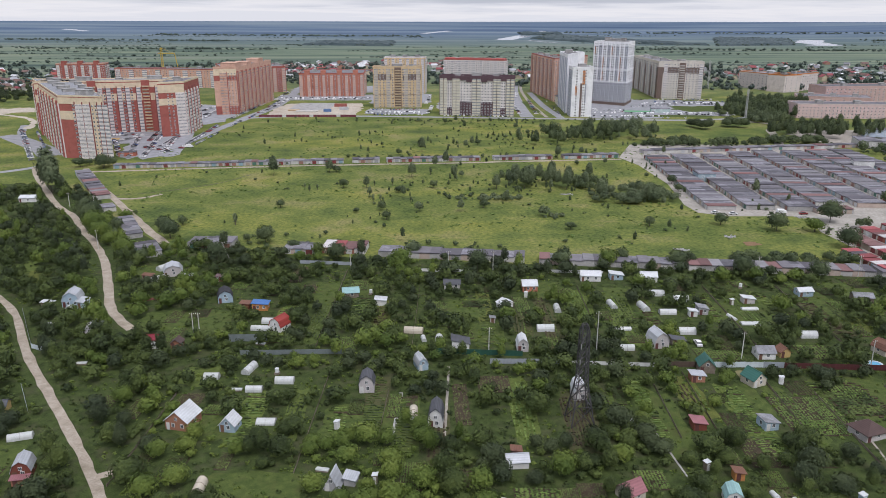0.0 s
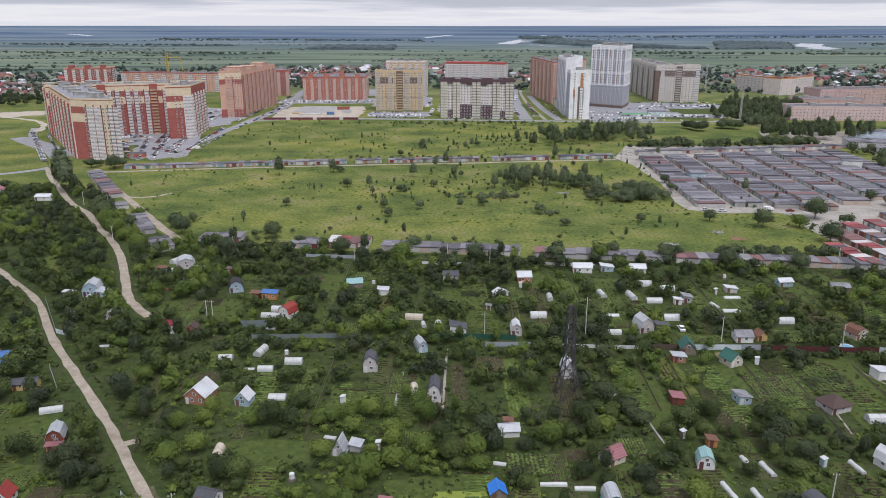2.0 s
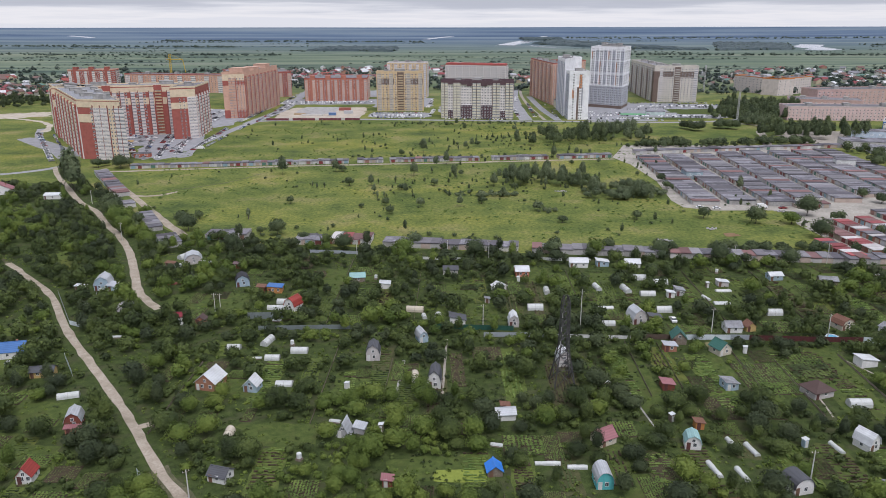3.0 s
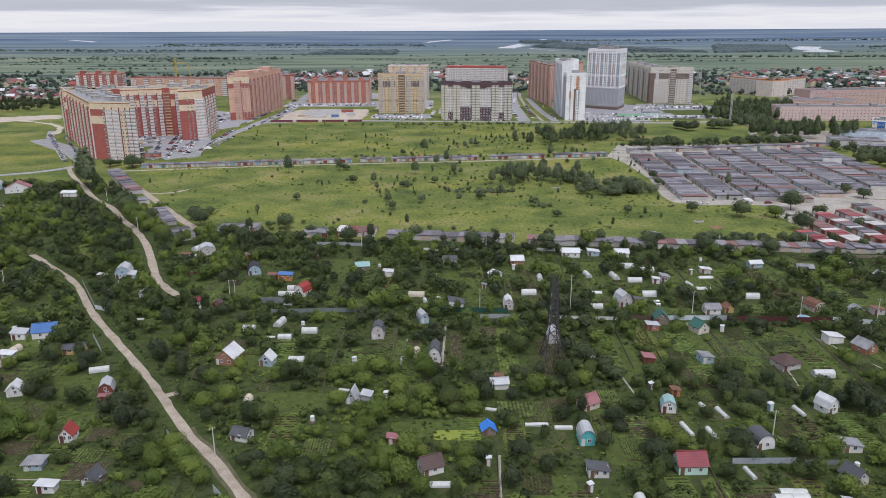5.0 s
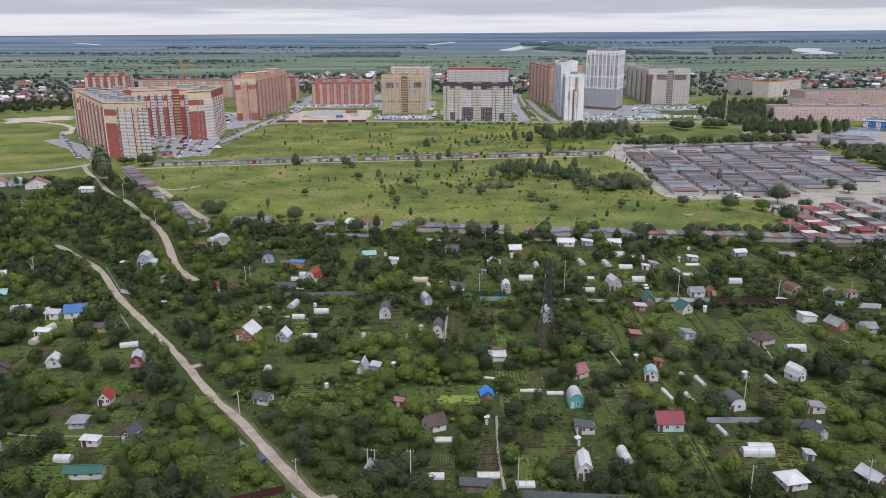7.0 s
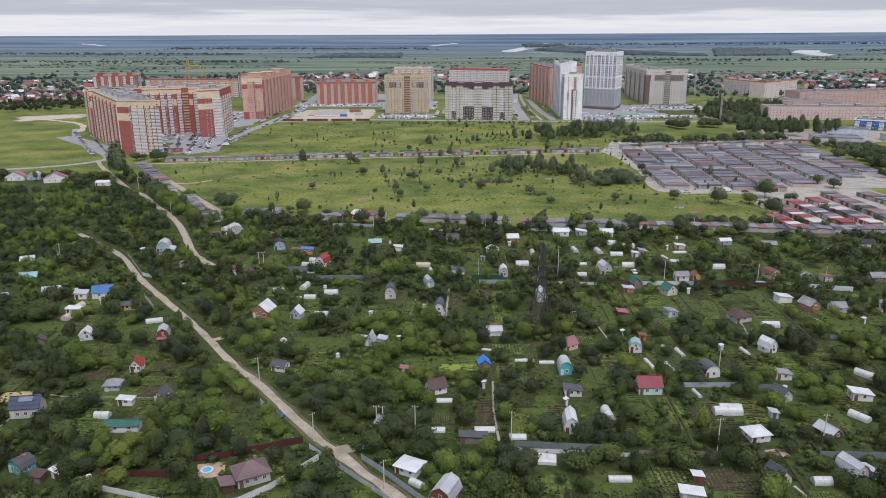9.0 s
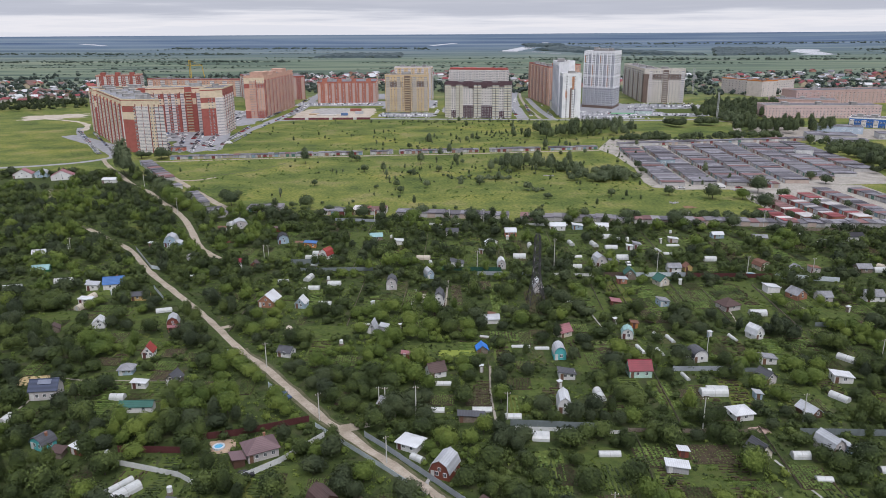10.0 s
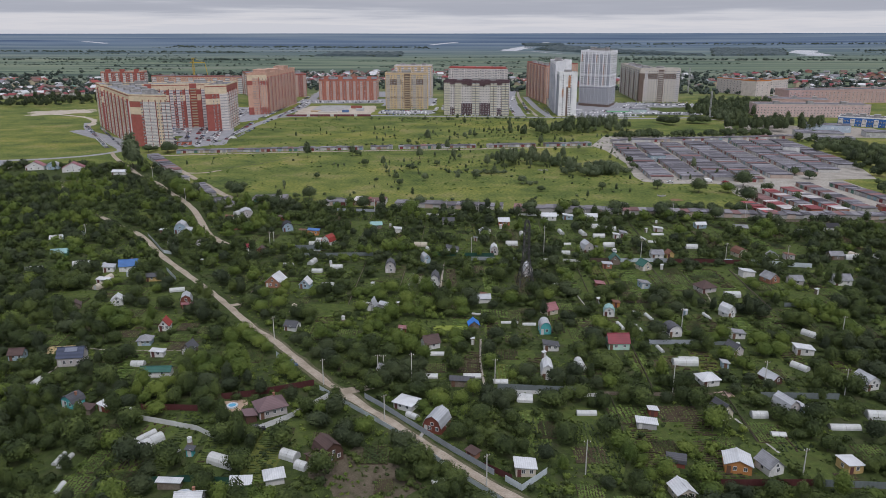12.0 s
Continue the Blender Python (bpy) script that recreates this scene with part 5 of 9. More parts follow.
# west of the dirt road
house(-134.9, 161.3, 9.2, 7.9, "gable", "blue", "white", 2.6, 2.6, "x", 17, windows=2, chimney=True)
house(-143.0, 160, 5, 7.3, "shed", "silver", "white", 2.2, 0.8, turn=17, name="veranda", windows=1)
house(-96.1, 120.1, 5.2, 7.3, "gambrel", "silver", "redbrown", 2.4, 2.9, "y", 19, windows=1)
house(-94.8, 117.3, 4.6, 2.9, "shed", "pink", "brick", 1.9, 0.3, turn=19, name="porch", windows=0)
house(-122.2, 120.6, 5.2, 6.7, "gable", "white", "white", 2.4, 1.9, "y", 17, windows=1)
house(-136, 116.8, 4.4, 4.9, "gable", "brown", "wood", 1.8, 1.5, "y", 24, name="garden_shed", windows=0)
house(-188.5, 205.1, 6.6, 6.1, "gable", "white", "blue", 2.2, 1.5, "x", 22, windows=1)
house(-175, 181.1, 8, 6.7, "gable", "teal", "green", 2.2, 1.7, "x", 17, windows=1)
house(-138.5, 144.2, 5.4, 4.9, "shed", "white", "white", 2.1, 0.4, windows=1)
house(-119.0, 148.4, 8, 4.9, "gable", "dark", "yellow", 2.2, 1.2, "x", 10, name="garden_shed", windows=2)
house(-134.3, 222.5, 7.0, 9.8, "gambrel", "silver", "blue", 2.6, 3.6, "y", 12, windows=2)
house(-130, 221.1, 3.4, 8.6, "shed", "silver", "blue", 2.0, 0.9, turn=12, name="veranda", windows=0)
house(-142.5, 221.7, 4.5, 3.7, "shed", "white", "wood", 1.9, 0.4, name="garden_shed", windows=0)
house(-109.1, 254.7, 8.5, 9.8, "gambrel", "silver", "pale", 2.4, 2.8, "y", 26, windows=1)
house(-117.8, 250.2, 4.4, 4.4, "shed", "rust", "wood", 2.0, 0.4, name="garden_shed", windows=0)
house(-101.5, 250.4, 3.6, 4.4, "shed", "silver", "brick", 2.0, 0.5, turn=26, name="porch", windows=0)
house(-89.0, 249.2, 4, 4.2, "shed", "mauve", "redbrown", 1.9, 0.4, name="garden_shed", windows=0)
house(-80.5, 226.5, 6.2, 8.6, "gambrel", "black", "blue", 2.3, 2.9, "y", 22, windows=1)
house(-66.4, 218.9, 6.4, 6.1, "shed", "blue", "orange", 2.6, 0.5, windows=2)
house(-72.0, 219.9, 3.6, 4.9, "shed", "rust", "redbrown", 2.3, 0.3, name="garden_shed", windows=0)
house(-57.2, 201.1, 5.6, 7.8, "gambrel", "bright", "white", 2.2, 3.2, "y", -33, windows=1)
house(-92.3, 187.8, 4.6, 6.1, "gable", "red", "white", 3.4, 1.0, "x", 0, windows=1)
house(-85.1, 187.8, 3.8, 4.9, "gable", "brown", "brick", 2.0, 1.4, "y", 0, name="garden_shed", windows=0)
house(-35.9, 231.5, 7, 7.3, "gable", "teal", "wood", 2.3, 1.4, "x", 12, name="garden_shed", windows=1)
house(-24.5, 223.6, 4.6, 5.6, "shed", "white", "white", 2.3, 0.4, windows=0)
house(20.5, 221.7, 6, 4.9, "gable", "white", "white", 2.0, 1.3, "y", 35, windows=0)
house(14.5, 208.3, 2, 2.7, "shed", "grey", "pale", 2.0, 0.3, name="garden_hut", windows=0)
house(108, 226, 5, 4.9, "shed", "white", "pale", 2.0, 0.6, name="garden_shed", windows=0)
house(88.0, 215.6, 4, 6.1, "shed", "grey", "grey", 2.4, 0.8, windows=1)
house(84.0, 213.8, 3.2, 3.7, "shed", "white", "white", 2.2, 0.4, windows=0)
house(132, 233.3, 6.5, 6.1, "gable", "white", "blue", 2.2, 1.1, "x", 6, windows=1)
house(150, 227.2, 8, 7.3, "gable", "grey", "wood", 2.2, 1.2, "x", -12, name="garden_shed", windows=0)
# west edge, beyond the lanes
house(-271, 389.7, 17, 12.2, "gable", "pink", "white", 3.4, 4.2, "y", 22, windows=3, chimney=True)
TAKEN.extend([(-232, 366.5, 9), (-230, 355.5, 8), (-273, 373.8, 13), (-303, 381.2, 12), (-288, 381.2, 10), (-271, 359.2, 9)])
house(-233, 377.9, 11, 9.8, "gable", "white", "white", 2.6, 1.2, "x", 5, windows=1)
house(-303, 397.1, 15, 11, "gable", "pink", "white", 3.2, 4.0, "y", 15, windows=2)
house(-291, 399.5, 10, 9.8, "gambrel", "silver", "blue", 2.8, 3.2, "y", 15, windows=2)
house(-330, 403.2, 9, 9.8, "gable", "grey", "pale", 2.8, 2.6, "x", 6, windows=2)
house(-355, 388.5, 8, 9.8, "gable", "silver", "white", 2.8, 2.6, "x", 18, windows=2)
solar_sheets = part("panel", Shape().box(0, 0, 0, 3.6, 1.5, 0.06), paint(0.16, 0.18, 0.23), solar, "greyer sheets patched onto the roof", at=(0.2, -0.8, 4.87))
solar_sheets.rotation_euler = (radians(35), 0, 0)



def greenhouse(x, y, w, d, turn=0.0, rise=0.0, low=False, worn=False, tint=0):
    """A greenhouse of milky sheet over hoops; x, y is the middle of its near side. low: a film tunnel over a bed."""
    w, d, rise = w * 0.88, d * 0.80, rise * 0.9
    turn *= 0.5 if low else 0.8
    t = radians(turn)
    cx, cy = x - math.sin(t) * d / 2, y + math.cos(t) * d / 2
    along_x = w > d
    span, length = (d, w) if along_x else (w, d)
    height = 0.75 if low else (rise or min(2.2, span * 0.68))
    ob = thing("film_tunnel" if low else "greenhouse", cx, cy, 0, turn, "low tunnel of white film over a garden bed" if low else
               ("weathered beige hooped greenhouse on a garden plot" if worn else "arched greenhouse with milky white cover on a garden plot"), "greenhouse", "garden greenhouses")
    spin = 90 if along_x else 0
    n = 8
    arc = [(-span / 2 * math.cos(math.pi * i / n), 0.05 + height * math.sin(math.pi * i / n) ** 0.8) for i in range(n + 1)]
    cover = Shape()
    sag = 6 if low else 2
    rings = []
    for j in range(sag + 1):
        f = 1 - (0.2 * noise.noise(Vector((cx + j, cy, 0)) * 1.7) if low else 0)
        rings += [(u * f, -length / 2 + length * j / sag, z * f) for u, z in arc]
    k = n + 1
    cover.add(rings, [(j * k + i, j * k + i + 1, (j + 1) * k + i + 1, (j + 1) * k + i) for j in range(sag) for i in range(n)] + [tuple(range(n, -1, -1)), tuple(range(sag * k, sag * k + k))])
    part("cover", cover, paint(0.50, 0.45, 0.36) if worn else FILM, ob, turn=spin)
    if not low:
        for j in range(3):
            hoop = Shape()
            for p, q in zip(arc, arc[1:]):
                hoop.beam((p[0] * 1.015, 0, p[1] * 1.01), (q[0] * 1.015, 0, q[1] * 1.01), 0.07)
            part("hoop", hoop, CONCRETE if not worn else WOOD, ob, at=((-length / 2 + length * j / 2) if along_x else 0, 0 if along_x else (-length / 2 + length * j / 2), 0), turn=spin)
        part("door", Shape().box(0, 0, 0.05, min(0.9, span * 0.4), 0.08, height * 0.8), paint(0.42, 0.44, 0.43), ob, at=(0 if not along_x else -length / 2 - 0.04, -length / 2 - 0.04 if not along_x else 0, 0), turn=-spin)
    TAKEN.append((cx, cy, max(w, d) / 2 + 0.3))
    TAKEN.append((x + math.sin(t) * 1.3, y - math.cos(t) * 1.3, w / 2))
    return ob


greenhouse(31.5, 201.1, 6.4, 3.7)
greenhouse(77.3, 198.8, 6.2, 3.7)
greenhouse(84.2, 228, 6.4, 3.7)
greenhouse(77.1, 233.5, 6, 3.7)
greenhouse(115.6, 196, 6.2, 3.7, 0)
greenhouse(-46.9, 164.7, 6, 3.2)
greenhouse(-54.3, 159.9, 5.2, 2.7)
greenhouse(-68.1, 166.9, 4.8, 3.2)
greenhouse(-47.2, 142.7, 5.4, 3.7, rise=1.2)
greenhouse(110.7, 130.5, 6.8, 3.7)
greenhouse(75.9, 215.5, 6.5, 3.2)
greenhouse(57.2, 202.2, 6, 2.4, rise=1)
greenhouse(54.8, 186.7, 5.2, 2.9)
greenhouse(-55.4, 114.2, 2.8, 6.1, 2, worn=True)
greenhouse(-10, 145.4, 2.6, 6.7, 0, worn=True)
greenhouse(-3.8, 191.3, 2.7, 6.1, -5)
greenhouse(38, 217.5, 2.6, 6.7)
greenhouse(58.5, 221.1, 2.6, 7.3, 10)
greenhouse(69.3, 218.7, 2.9, 7.9, 12)
greenhouse(-59.3, 170.4, 2.9, 7.3, -17)
greenhouse(22.9, 103.7, 6.8, 1.5, -2, low=True)
greenhouse(29.6, 102.1, 5.3, 1.5, -2, low=True)
greenhouse(-2, 77.2, 5.3, 2.4, 0, 1.0)
greenhouse(74.2, 70.1, 8.6, 3.7)
greenhouse(-93.6, 68.4, 4.6, 2.9)
greenhouse(61.6, 98.7, 1.5, 7.9, 17, low=True)
greenhouse(67.2, 97.2, 1.5, 6.7, 15, low=True)
greenhouse(69.7, 110, 1.5, 6.7, 17, low=True)
greenhouse(73.5, 107.5, 1.6, 6.7, 19, low=True)
greenhouse(69.9, 80.1, 1.3, 5.6, 19, low=True)
greenhouse(94.5, 108.5, 1.4, 6.1, 22, low=True)
greenhouse(-8.1, 193, 1.8, 4.4, 12)
greenhouse(76.3, 74.3, 6.8, 2.4, -5, low=True)
greenhouse(-12.0, 199.5, 7, 3.4, -7, worn=True)
greenhouse(105.9, 219.9, 6.4, 2.4, 0, low=True)
greenhouse(-105.1, 135.7, 6.4, 2.7, 22)
greenhouse(-138.5, 138.1, 3.2, 6.1, -19, worn=True)
greenhouse(-139.5, 149, 3.0, 5.4, -12, worn=True)
greenhouse(-131.7, 203.7, 5, 2.9, 15)
greenhouse(-133.2, 217.7, 2.8, 3.7, 10)
greenhouse(-117.6, 261.4, 3.4, 8.6, -37)
greenhouse(-115.5, 248, 3.0, 7.3, -46)
greenhouse(-74.6, 22, 3.1, 8.8, -43)
greenhouse(-77.3, 24.7, 1.9, 8.8, -43, rise=1.2)
greenhouse(-52.6, 15, 8.0, 4.2, -30)
greenhouse(-37.2, 17.8, 5.0, 3.7, -33)
greenhouse(-33.4, 13.8, 3.6, 3.2, -33)
greenhouse(-89.9, 14.2, 1.5, 7.1, -10, low=True)
greenhouse(-91.7, 15.4, 1.3, 6.4, -4, low=True)
greenhouse(-85.4, 2.9, 1.5, 6.6, 5, low=True)
greenhouse(84.1, 38.5, 4.8, 2.9)
greenhouse(85.1, 29.2, 4.2, 2.4, -5, 1)
greenhouse(103.6, 32.5, 8.8, 2.9, -2, 1.3)
greenhouse(114.7, 37.9, 5.6, 3.7, -7)
greenhouse(124.8, 91.4, 2.8, 7.3, 46)
greenhouse(109.6, 66.6, 2.6, 6.7, 42)
greenhouse(-3.9, 61.3, 5.2, 2.7, 0, 1.1)
greenhouse(8.6, 61.5, 6.0, 2.7, 0, 1.1)
greenhouse(16.7, 57.9, 5.0, 2.7, 0, 1.1)
greenhouse(42, 67.2, 3, 7.3, 5)
greenhouse(22.6, 46.7, 5, 4.9, -7, 1.7)
greenhouse(38.5, 39.7, 6, 2.4, 0, 1.2)
greenhouse(30.0, 50.7, 5.5, 2.2, -5, 1.0)
greenhouse(-118.3, 55.6, 2.6, 4.6, -7)
greenhouse(-8.6, 38.1, 4.0, 2.4, -49, 1.3)
greenhouse(-159, 168.6, 8, 3.7, 17)
greenhouse(-176, 161.3, 8, 3.2, 19)
greenhouse(107, 219.9, 5, 2.4, 7, low=True)
greenhouse(97.5, 210.7, 1.5, 6.1, 26, low=True)
greenhouse(101, 206.5, 7, 3.1, -6, low=True)
greenhouse(-59, 207.1, 9.5, 3.2, -5)
greenhouse(-62, 201.6, 8, 2.7, -5)
greenhouse(182, 179.6, 7, 3.7, 0)
greenhouse(187, 182, 3, 7.3, 35, worn=True)
greenhouse(196, 179.6, 2.5, 6.1, 35)


# ---- trees and bushes ----
import itertools

GOLD = (1 + 5 ** 0.5) / 2
BALL = np.array([(i * a, j * GOLD, 0) for i in (-1, 1) for a, j in ((1, -1), (1, 1))] + [(0, i, j * GOLD) for i in (-1, 1) for j in (-1, 1)] + [(i * GOLD, 0, j) for i in (-1, 1) for j in (-1, 1)], float) / (1 + GOLD * GOLD) ** 0.5
BALL_F = np.array([t if np.dot(np.cross(BALL[t[1]] - BALL[t[0]], BALL[t[2]] - BALL[t[0]]), BALL[t[0]]) > 0 else t[::-1]
                   for t in itertools.combinations(range(12), 3) if max(np.linalg.norm(BALL[p] - BALL[q]) for p, q in itertools.combinations(t, 2)) < 1.2])


def split_ball(v, f):
    """The ball with each triangle cut into four."""
    v, mid, out = [tuple(p) for p in v], {}, []

    def half(a, b):
        key = (min(a, b), max(a, b))
        if key not in mid:
            m = np.add(v[a], v[b])
            mid[key] = len(v)
            v.append(tuple(m / np.linalg.norm(m)))
        return mid[key]

    for a, b, c in f:
        ab, bc, ca = half(a, b), half(b, c), half(c, a)
        out += [(a, ab, ca), (ab, b, bc), (ca, bc, c), (ab, bc, ca)]
    return np.array(v), np.array(out)


BALL_2, BALL_2F = split_ball(BALL, BALL_F)


def crown(seed, radius, height, base, lobes, leaves, leaf, lean=0.0, pointed=0.0, core=2):
    """A crown as arrays: a lumpy dim heart under a loose coat of many small leaf sprays that swells into boughs. Returns verts, quads, tris."""
    rng = np.random.default_rng(seed)
    boughs = rng.normal(size=(lobes, 3))
    boughs[:, 2] = np.abs(boughs[:, 2]) * 1.1 - 0.35
    boughs /= np.linalg.norm(boughs, axis=1, keepdims=True)
    swell = rng.uniform(0.45, 1.0, lobes)

    def place(d, reach):
        r = (0.66 + 0.42 * np.max(swell * np.exp((d @ boughs.T - 1) * 9), axis=1)) * reach
        q = d * r[:, None]
        u = np.clip(q[:, 2] * 0.5 + 0.5, 0, 1)
        slim = 1 - pointed * u
        return np.stack([q[:, 0] * radius * slim + lean * u, q[:, 1] * radius * slim, base + height * (0.5 + 0.5 * q[:, 2])], 1)

    verts, tris, n0 = [], [], 0
    if core:
        v, f = (BALL_2, BALL_2F) if core == 2 else (BALL, BALL_F)
        verts.append(place(v, rng.uniform(0.66, 0.86, len(v))))
        tris.append(f)
        n0 = len(v)
    d = rng.normal(size=(leaves, 3))
    lift = rng.uniform(-0.55, 1.0, leaves)
    d[:, :2] *= np.sqrt(1 - lift ** 2)[:, None] / np.linalg.norm(d[:, :2], axis=1, keepdims=True)
    d[:, 2] = lift
    at = place(d, rng.uniform(0.80, 1.14, leaves))
    nrm = d + rng.normal(scale=0.34, size=(leaves, 3)) + (0, 0, 0.12)
    nrm /= np.linalg.norm(nrm, axis=1, keepdims=True)
    s = np.cross(nrm, rng.normal(size=(leaves, 3)))
    s /= np.linalg.norm(s, axis=1, keepdims=True)
    u = np.cross(nrm, s)
    size = leaf * rng.uniform(0.55, 1.35, (leaves, 1))
    verts.append(np.stack([at - s * size * 0.5 - u * size * 0.3, at + s * size * 0.5 - u * size * 0.3, at + u * size * 0.75 - nrm * size * 0.12], 1).reshape(-1, 3))
    tris.append(n0 + np.arange(leaves * 3).reshape(-1, 3))
    return np.concatenate(verts), np.zeros((0, 4), np.int32), np.concatenate(tris)


def trunk_shape(h, r, seed):
    rng = random.Random(seed)
    s = Shape().pole((0, 0, -0.2), (rng.uniform(-0.2, 0.2), rng.uniform(-0.2, 0.2), h), r, r * 0.55, 7)
    for i in range(4):
        a, z = rng.uniform(0, 6.28), h * rng.uniform(0.55, 0.95)
        s.pole((0, 0, z), (math.cos(a) * h * 0.35, math.sin(a) * h * 0.35, z + h * rng.uniform(0.25, 0.5)), r * 0.45, r * 0.15, 5)
    return s


# kinds: broad fruit trees, tall garden trees, bushes, young birches
FRUIT = [crown(10 + i, 2.7 + 0.35 * (i % 3), 4.9 + 0.7 * (i % 2), 0.1, 15, 800, 0.38) for i in range(6)]
TALL = [crown(30 + i, 2.5 + 0.4 * (i % 2), 7.4 + i * 0.6, 0.4, 20, 950, 0.38, pointed=0.3) for i in range(4)]
BUSH = [crown(50 + i, 1.35, 2.2, -0.2, 5, 84, 0.36, core=1) for i in range(4)]
YOUNG = [crown(70 + i, 1.5, 5.2, 0.3, 9, 130, 0.50, pointed=0.5, core=1) for i in range(3)]
FRUIT_FAR = [crown(130 + i, 2.7 + 0.3 * (i % 2), 5.1, 0.1, 13, 260, 0.62, core=1) for i in range(5)]
TALL_FAR = [crown(140 + i, 2.6, 7.4 + i * 0.6, 0.5, 16, 320, 0.62, pointed=0.3, core=1) for i in range(4)]
BIG = [crown(160 + i, 4.8, 8.8, 0.4, 34, 1500, 0.50) for i in range(3)]
POPLAR = [crown(170 + i, 4.2, 15.0, 1.0, 34, 950, 0.78, pointed=0.25) for i in range(2)]
FAR = [crown(90 + i, 3.6, 6.0, -0.3, 6, 14, 1.9, core=1) for i in range(3)]
TUFT = [crown(110 + i, 0.6, 0.6, -0.1, 2, 9, 0.42, core=0) for i in range(4)]


def grove(name, items, material, label, category):
    """Very many crowns as one object. items: (kind, x, y, z, size, turn, stretch)."""
    vs, qs, ts, o = [], [], [], 0
    for (v, q, t), x, y, z, size, turn, stretch in items:
        c, s = math.cos(turn) * size, math.sin(turn) * size
        vs.append(np.stack([v[:, 0] * c - v[:, 1] * s + x, v[:, 0] * s + v[:, 1] * c + y, v[:, 2] * size * stretch + z], 1))
        qs.append(q + o)
        ts.append(t + o)
        o += len(v)
    ob = new(name, array_mesh(name, np.concatenate(vs), np.concatenate(qs), np.concatenate(ts), material))
    return tagged(ob, label, category, kind="stuff")


MODELS = {}


def tree_model(key, kind, material, trunk_h, trunk_r):
    if key not in MODELS:
        MODELS[key] = (array_mesh("crown", *kind, material), trunk_shape(trunk_h, trunk_r, len(MODELS)).mesh("trunk", BARK))
    return MODELS[key]


def tree(name, key, kind, material, x, y, size, turn, label, group="", trunk_h=2.0, trunk_r=0.16, stretch=1.0):
    top, stem = tree_model(key, kind, material, trunk_h, trunk_r)
    ob = thing(name, x, y, 0, turn, label, "tree" if "bush" not in name else "bush", group)
    part("trunk", stem, None, ob, size=(size, size, size))
    part("crown", top, None, ob, size=(size, size, size * stretch))
    return ob


# ---- garages ----
GATE = Shape().box(0, 0, 0, 2.7, 0.1, 2.1).box(0, -0.03, 0, 0.06, 0.1, 2.1)
GATES = [GATE.mesh("gate", paint(*c)) for c in ((0.20, 0.045, 0.045), (0.30, 0.30, 0.31), (0.58, 0.58, 0.57), (0.17, 0.055, 0.05), (0.42, 0.43, 0.44), (0.28, 0.15, 0.12), (0.08, 0.17, 0.13), (0.50, 0.50, 0.48), (0.22, 0.33, 0.38), (0.36, 0.30, 0.24))]
CELL_WALLS = [Shape().box(0, 0, -0.2, 1, 1, 1).mesh("wall", m) for m in (SILICATE, CONCRETE, paint(0.42, 0.34, 0.29, 0.9), paint(0.50, 0.49, 0.46, 0.9), paint(0.30, 0.13, 0.09, 0.9))]
CELL_ROOFS = [Shape().box(0, 0, 0, 1, 1, 1).mesh("roof", m) for m in (FELT, FELT, paint(0.20, 0.195, 0.205, 0.9, tint=0.3), paint(0.15, 0.142, 0.155, 0.9, tint=0.35), paint(0.105, 0.098, 0.112, 0.9, tint=0.3), paint(0.19, 0.105, 0.10, 0.85, tint=0.25), paint(0.27, 0.072, 0.075, 0.8, tint=0.3), paint(0.48, 0.46, 0.45, 0.8, tint=0.15))]
grnd = random.Random(21)


def garage_row(x0, y0, x1, y1, depth, label, cell=4.2, gates=True, both=False, odd=0.03, red=False, skip=()):
    """A row of lock-up garages from one point to another, gates on the right of that line, each with its own roof height."""
    d = Vector((x1 - x0, y1 - y0, 0))
    n = max(1, round(d.length / cell))
    cell = d.length / n
    turn = math.degrees(math.atan2(d.y, d.x))
    ob = thing("garage_row", x0, y0, 0, turn, label, "garages", "garage rows")
    for i in range(n):
        spot = Vector((x0, y0, 0)) + d * ((i + 0.5) / n) + Vector((-d.y, d.x, 0)).normalized() * depth / 2
        TAKEN.append((spot.x, spot.y, depth / 2))
        if i in skip:
            continue
        u = cell * (i + 0.5)
        h = 2.5 + grnd.uniform(-0.25, 0.35)
        wall = CELL_WALLS[grnd.choice((0, 0, 1, 1, 2, 3)) if not red else grnd.choice((2, 3, 4, 4))]
        part("wall", wall, None, ob, at=(u, depth / 2, 0), size=(cell * 0.985, depth, h + 0.1))
        k = grnd.choice((5, 6, 6, 7)) if red and grnd.random() < 0.8 else 5 if grnd.random() < odd else grnd.randrange(5)
        part("roof", CELL_ROOFS[k], None, ob, at=(u, depth / 2, h - 0.1), size=(cell * (1.01 if i % 2 else 0.99), depth + 0.5, 0.2 + grnd.uniform(0, 0.08)))
        if gates:
            part("gate", GATES[grnd.randrange(10)], None, ob, at=(u, -0.06, 0.05), size=(min(1, cell / 3.4), 1, 1))
        if both:
            part("gate", GATES[grnd.randrange(10)], None, ob, at=(u, depth + 0.06, 0.05), turn=180)
    return ob


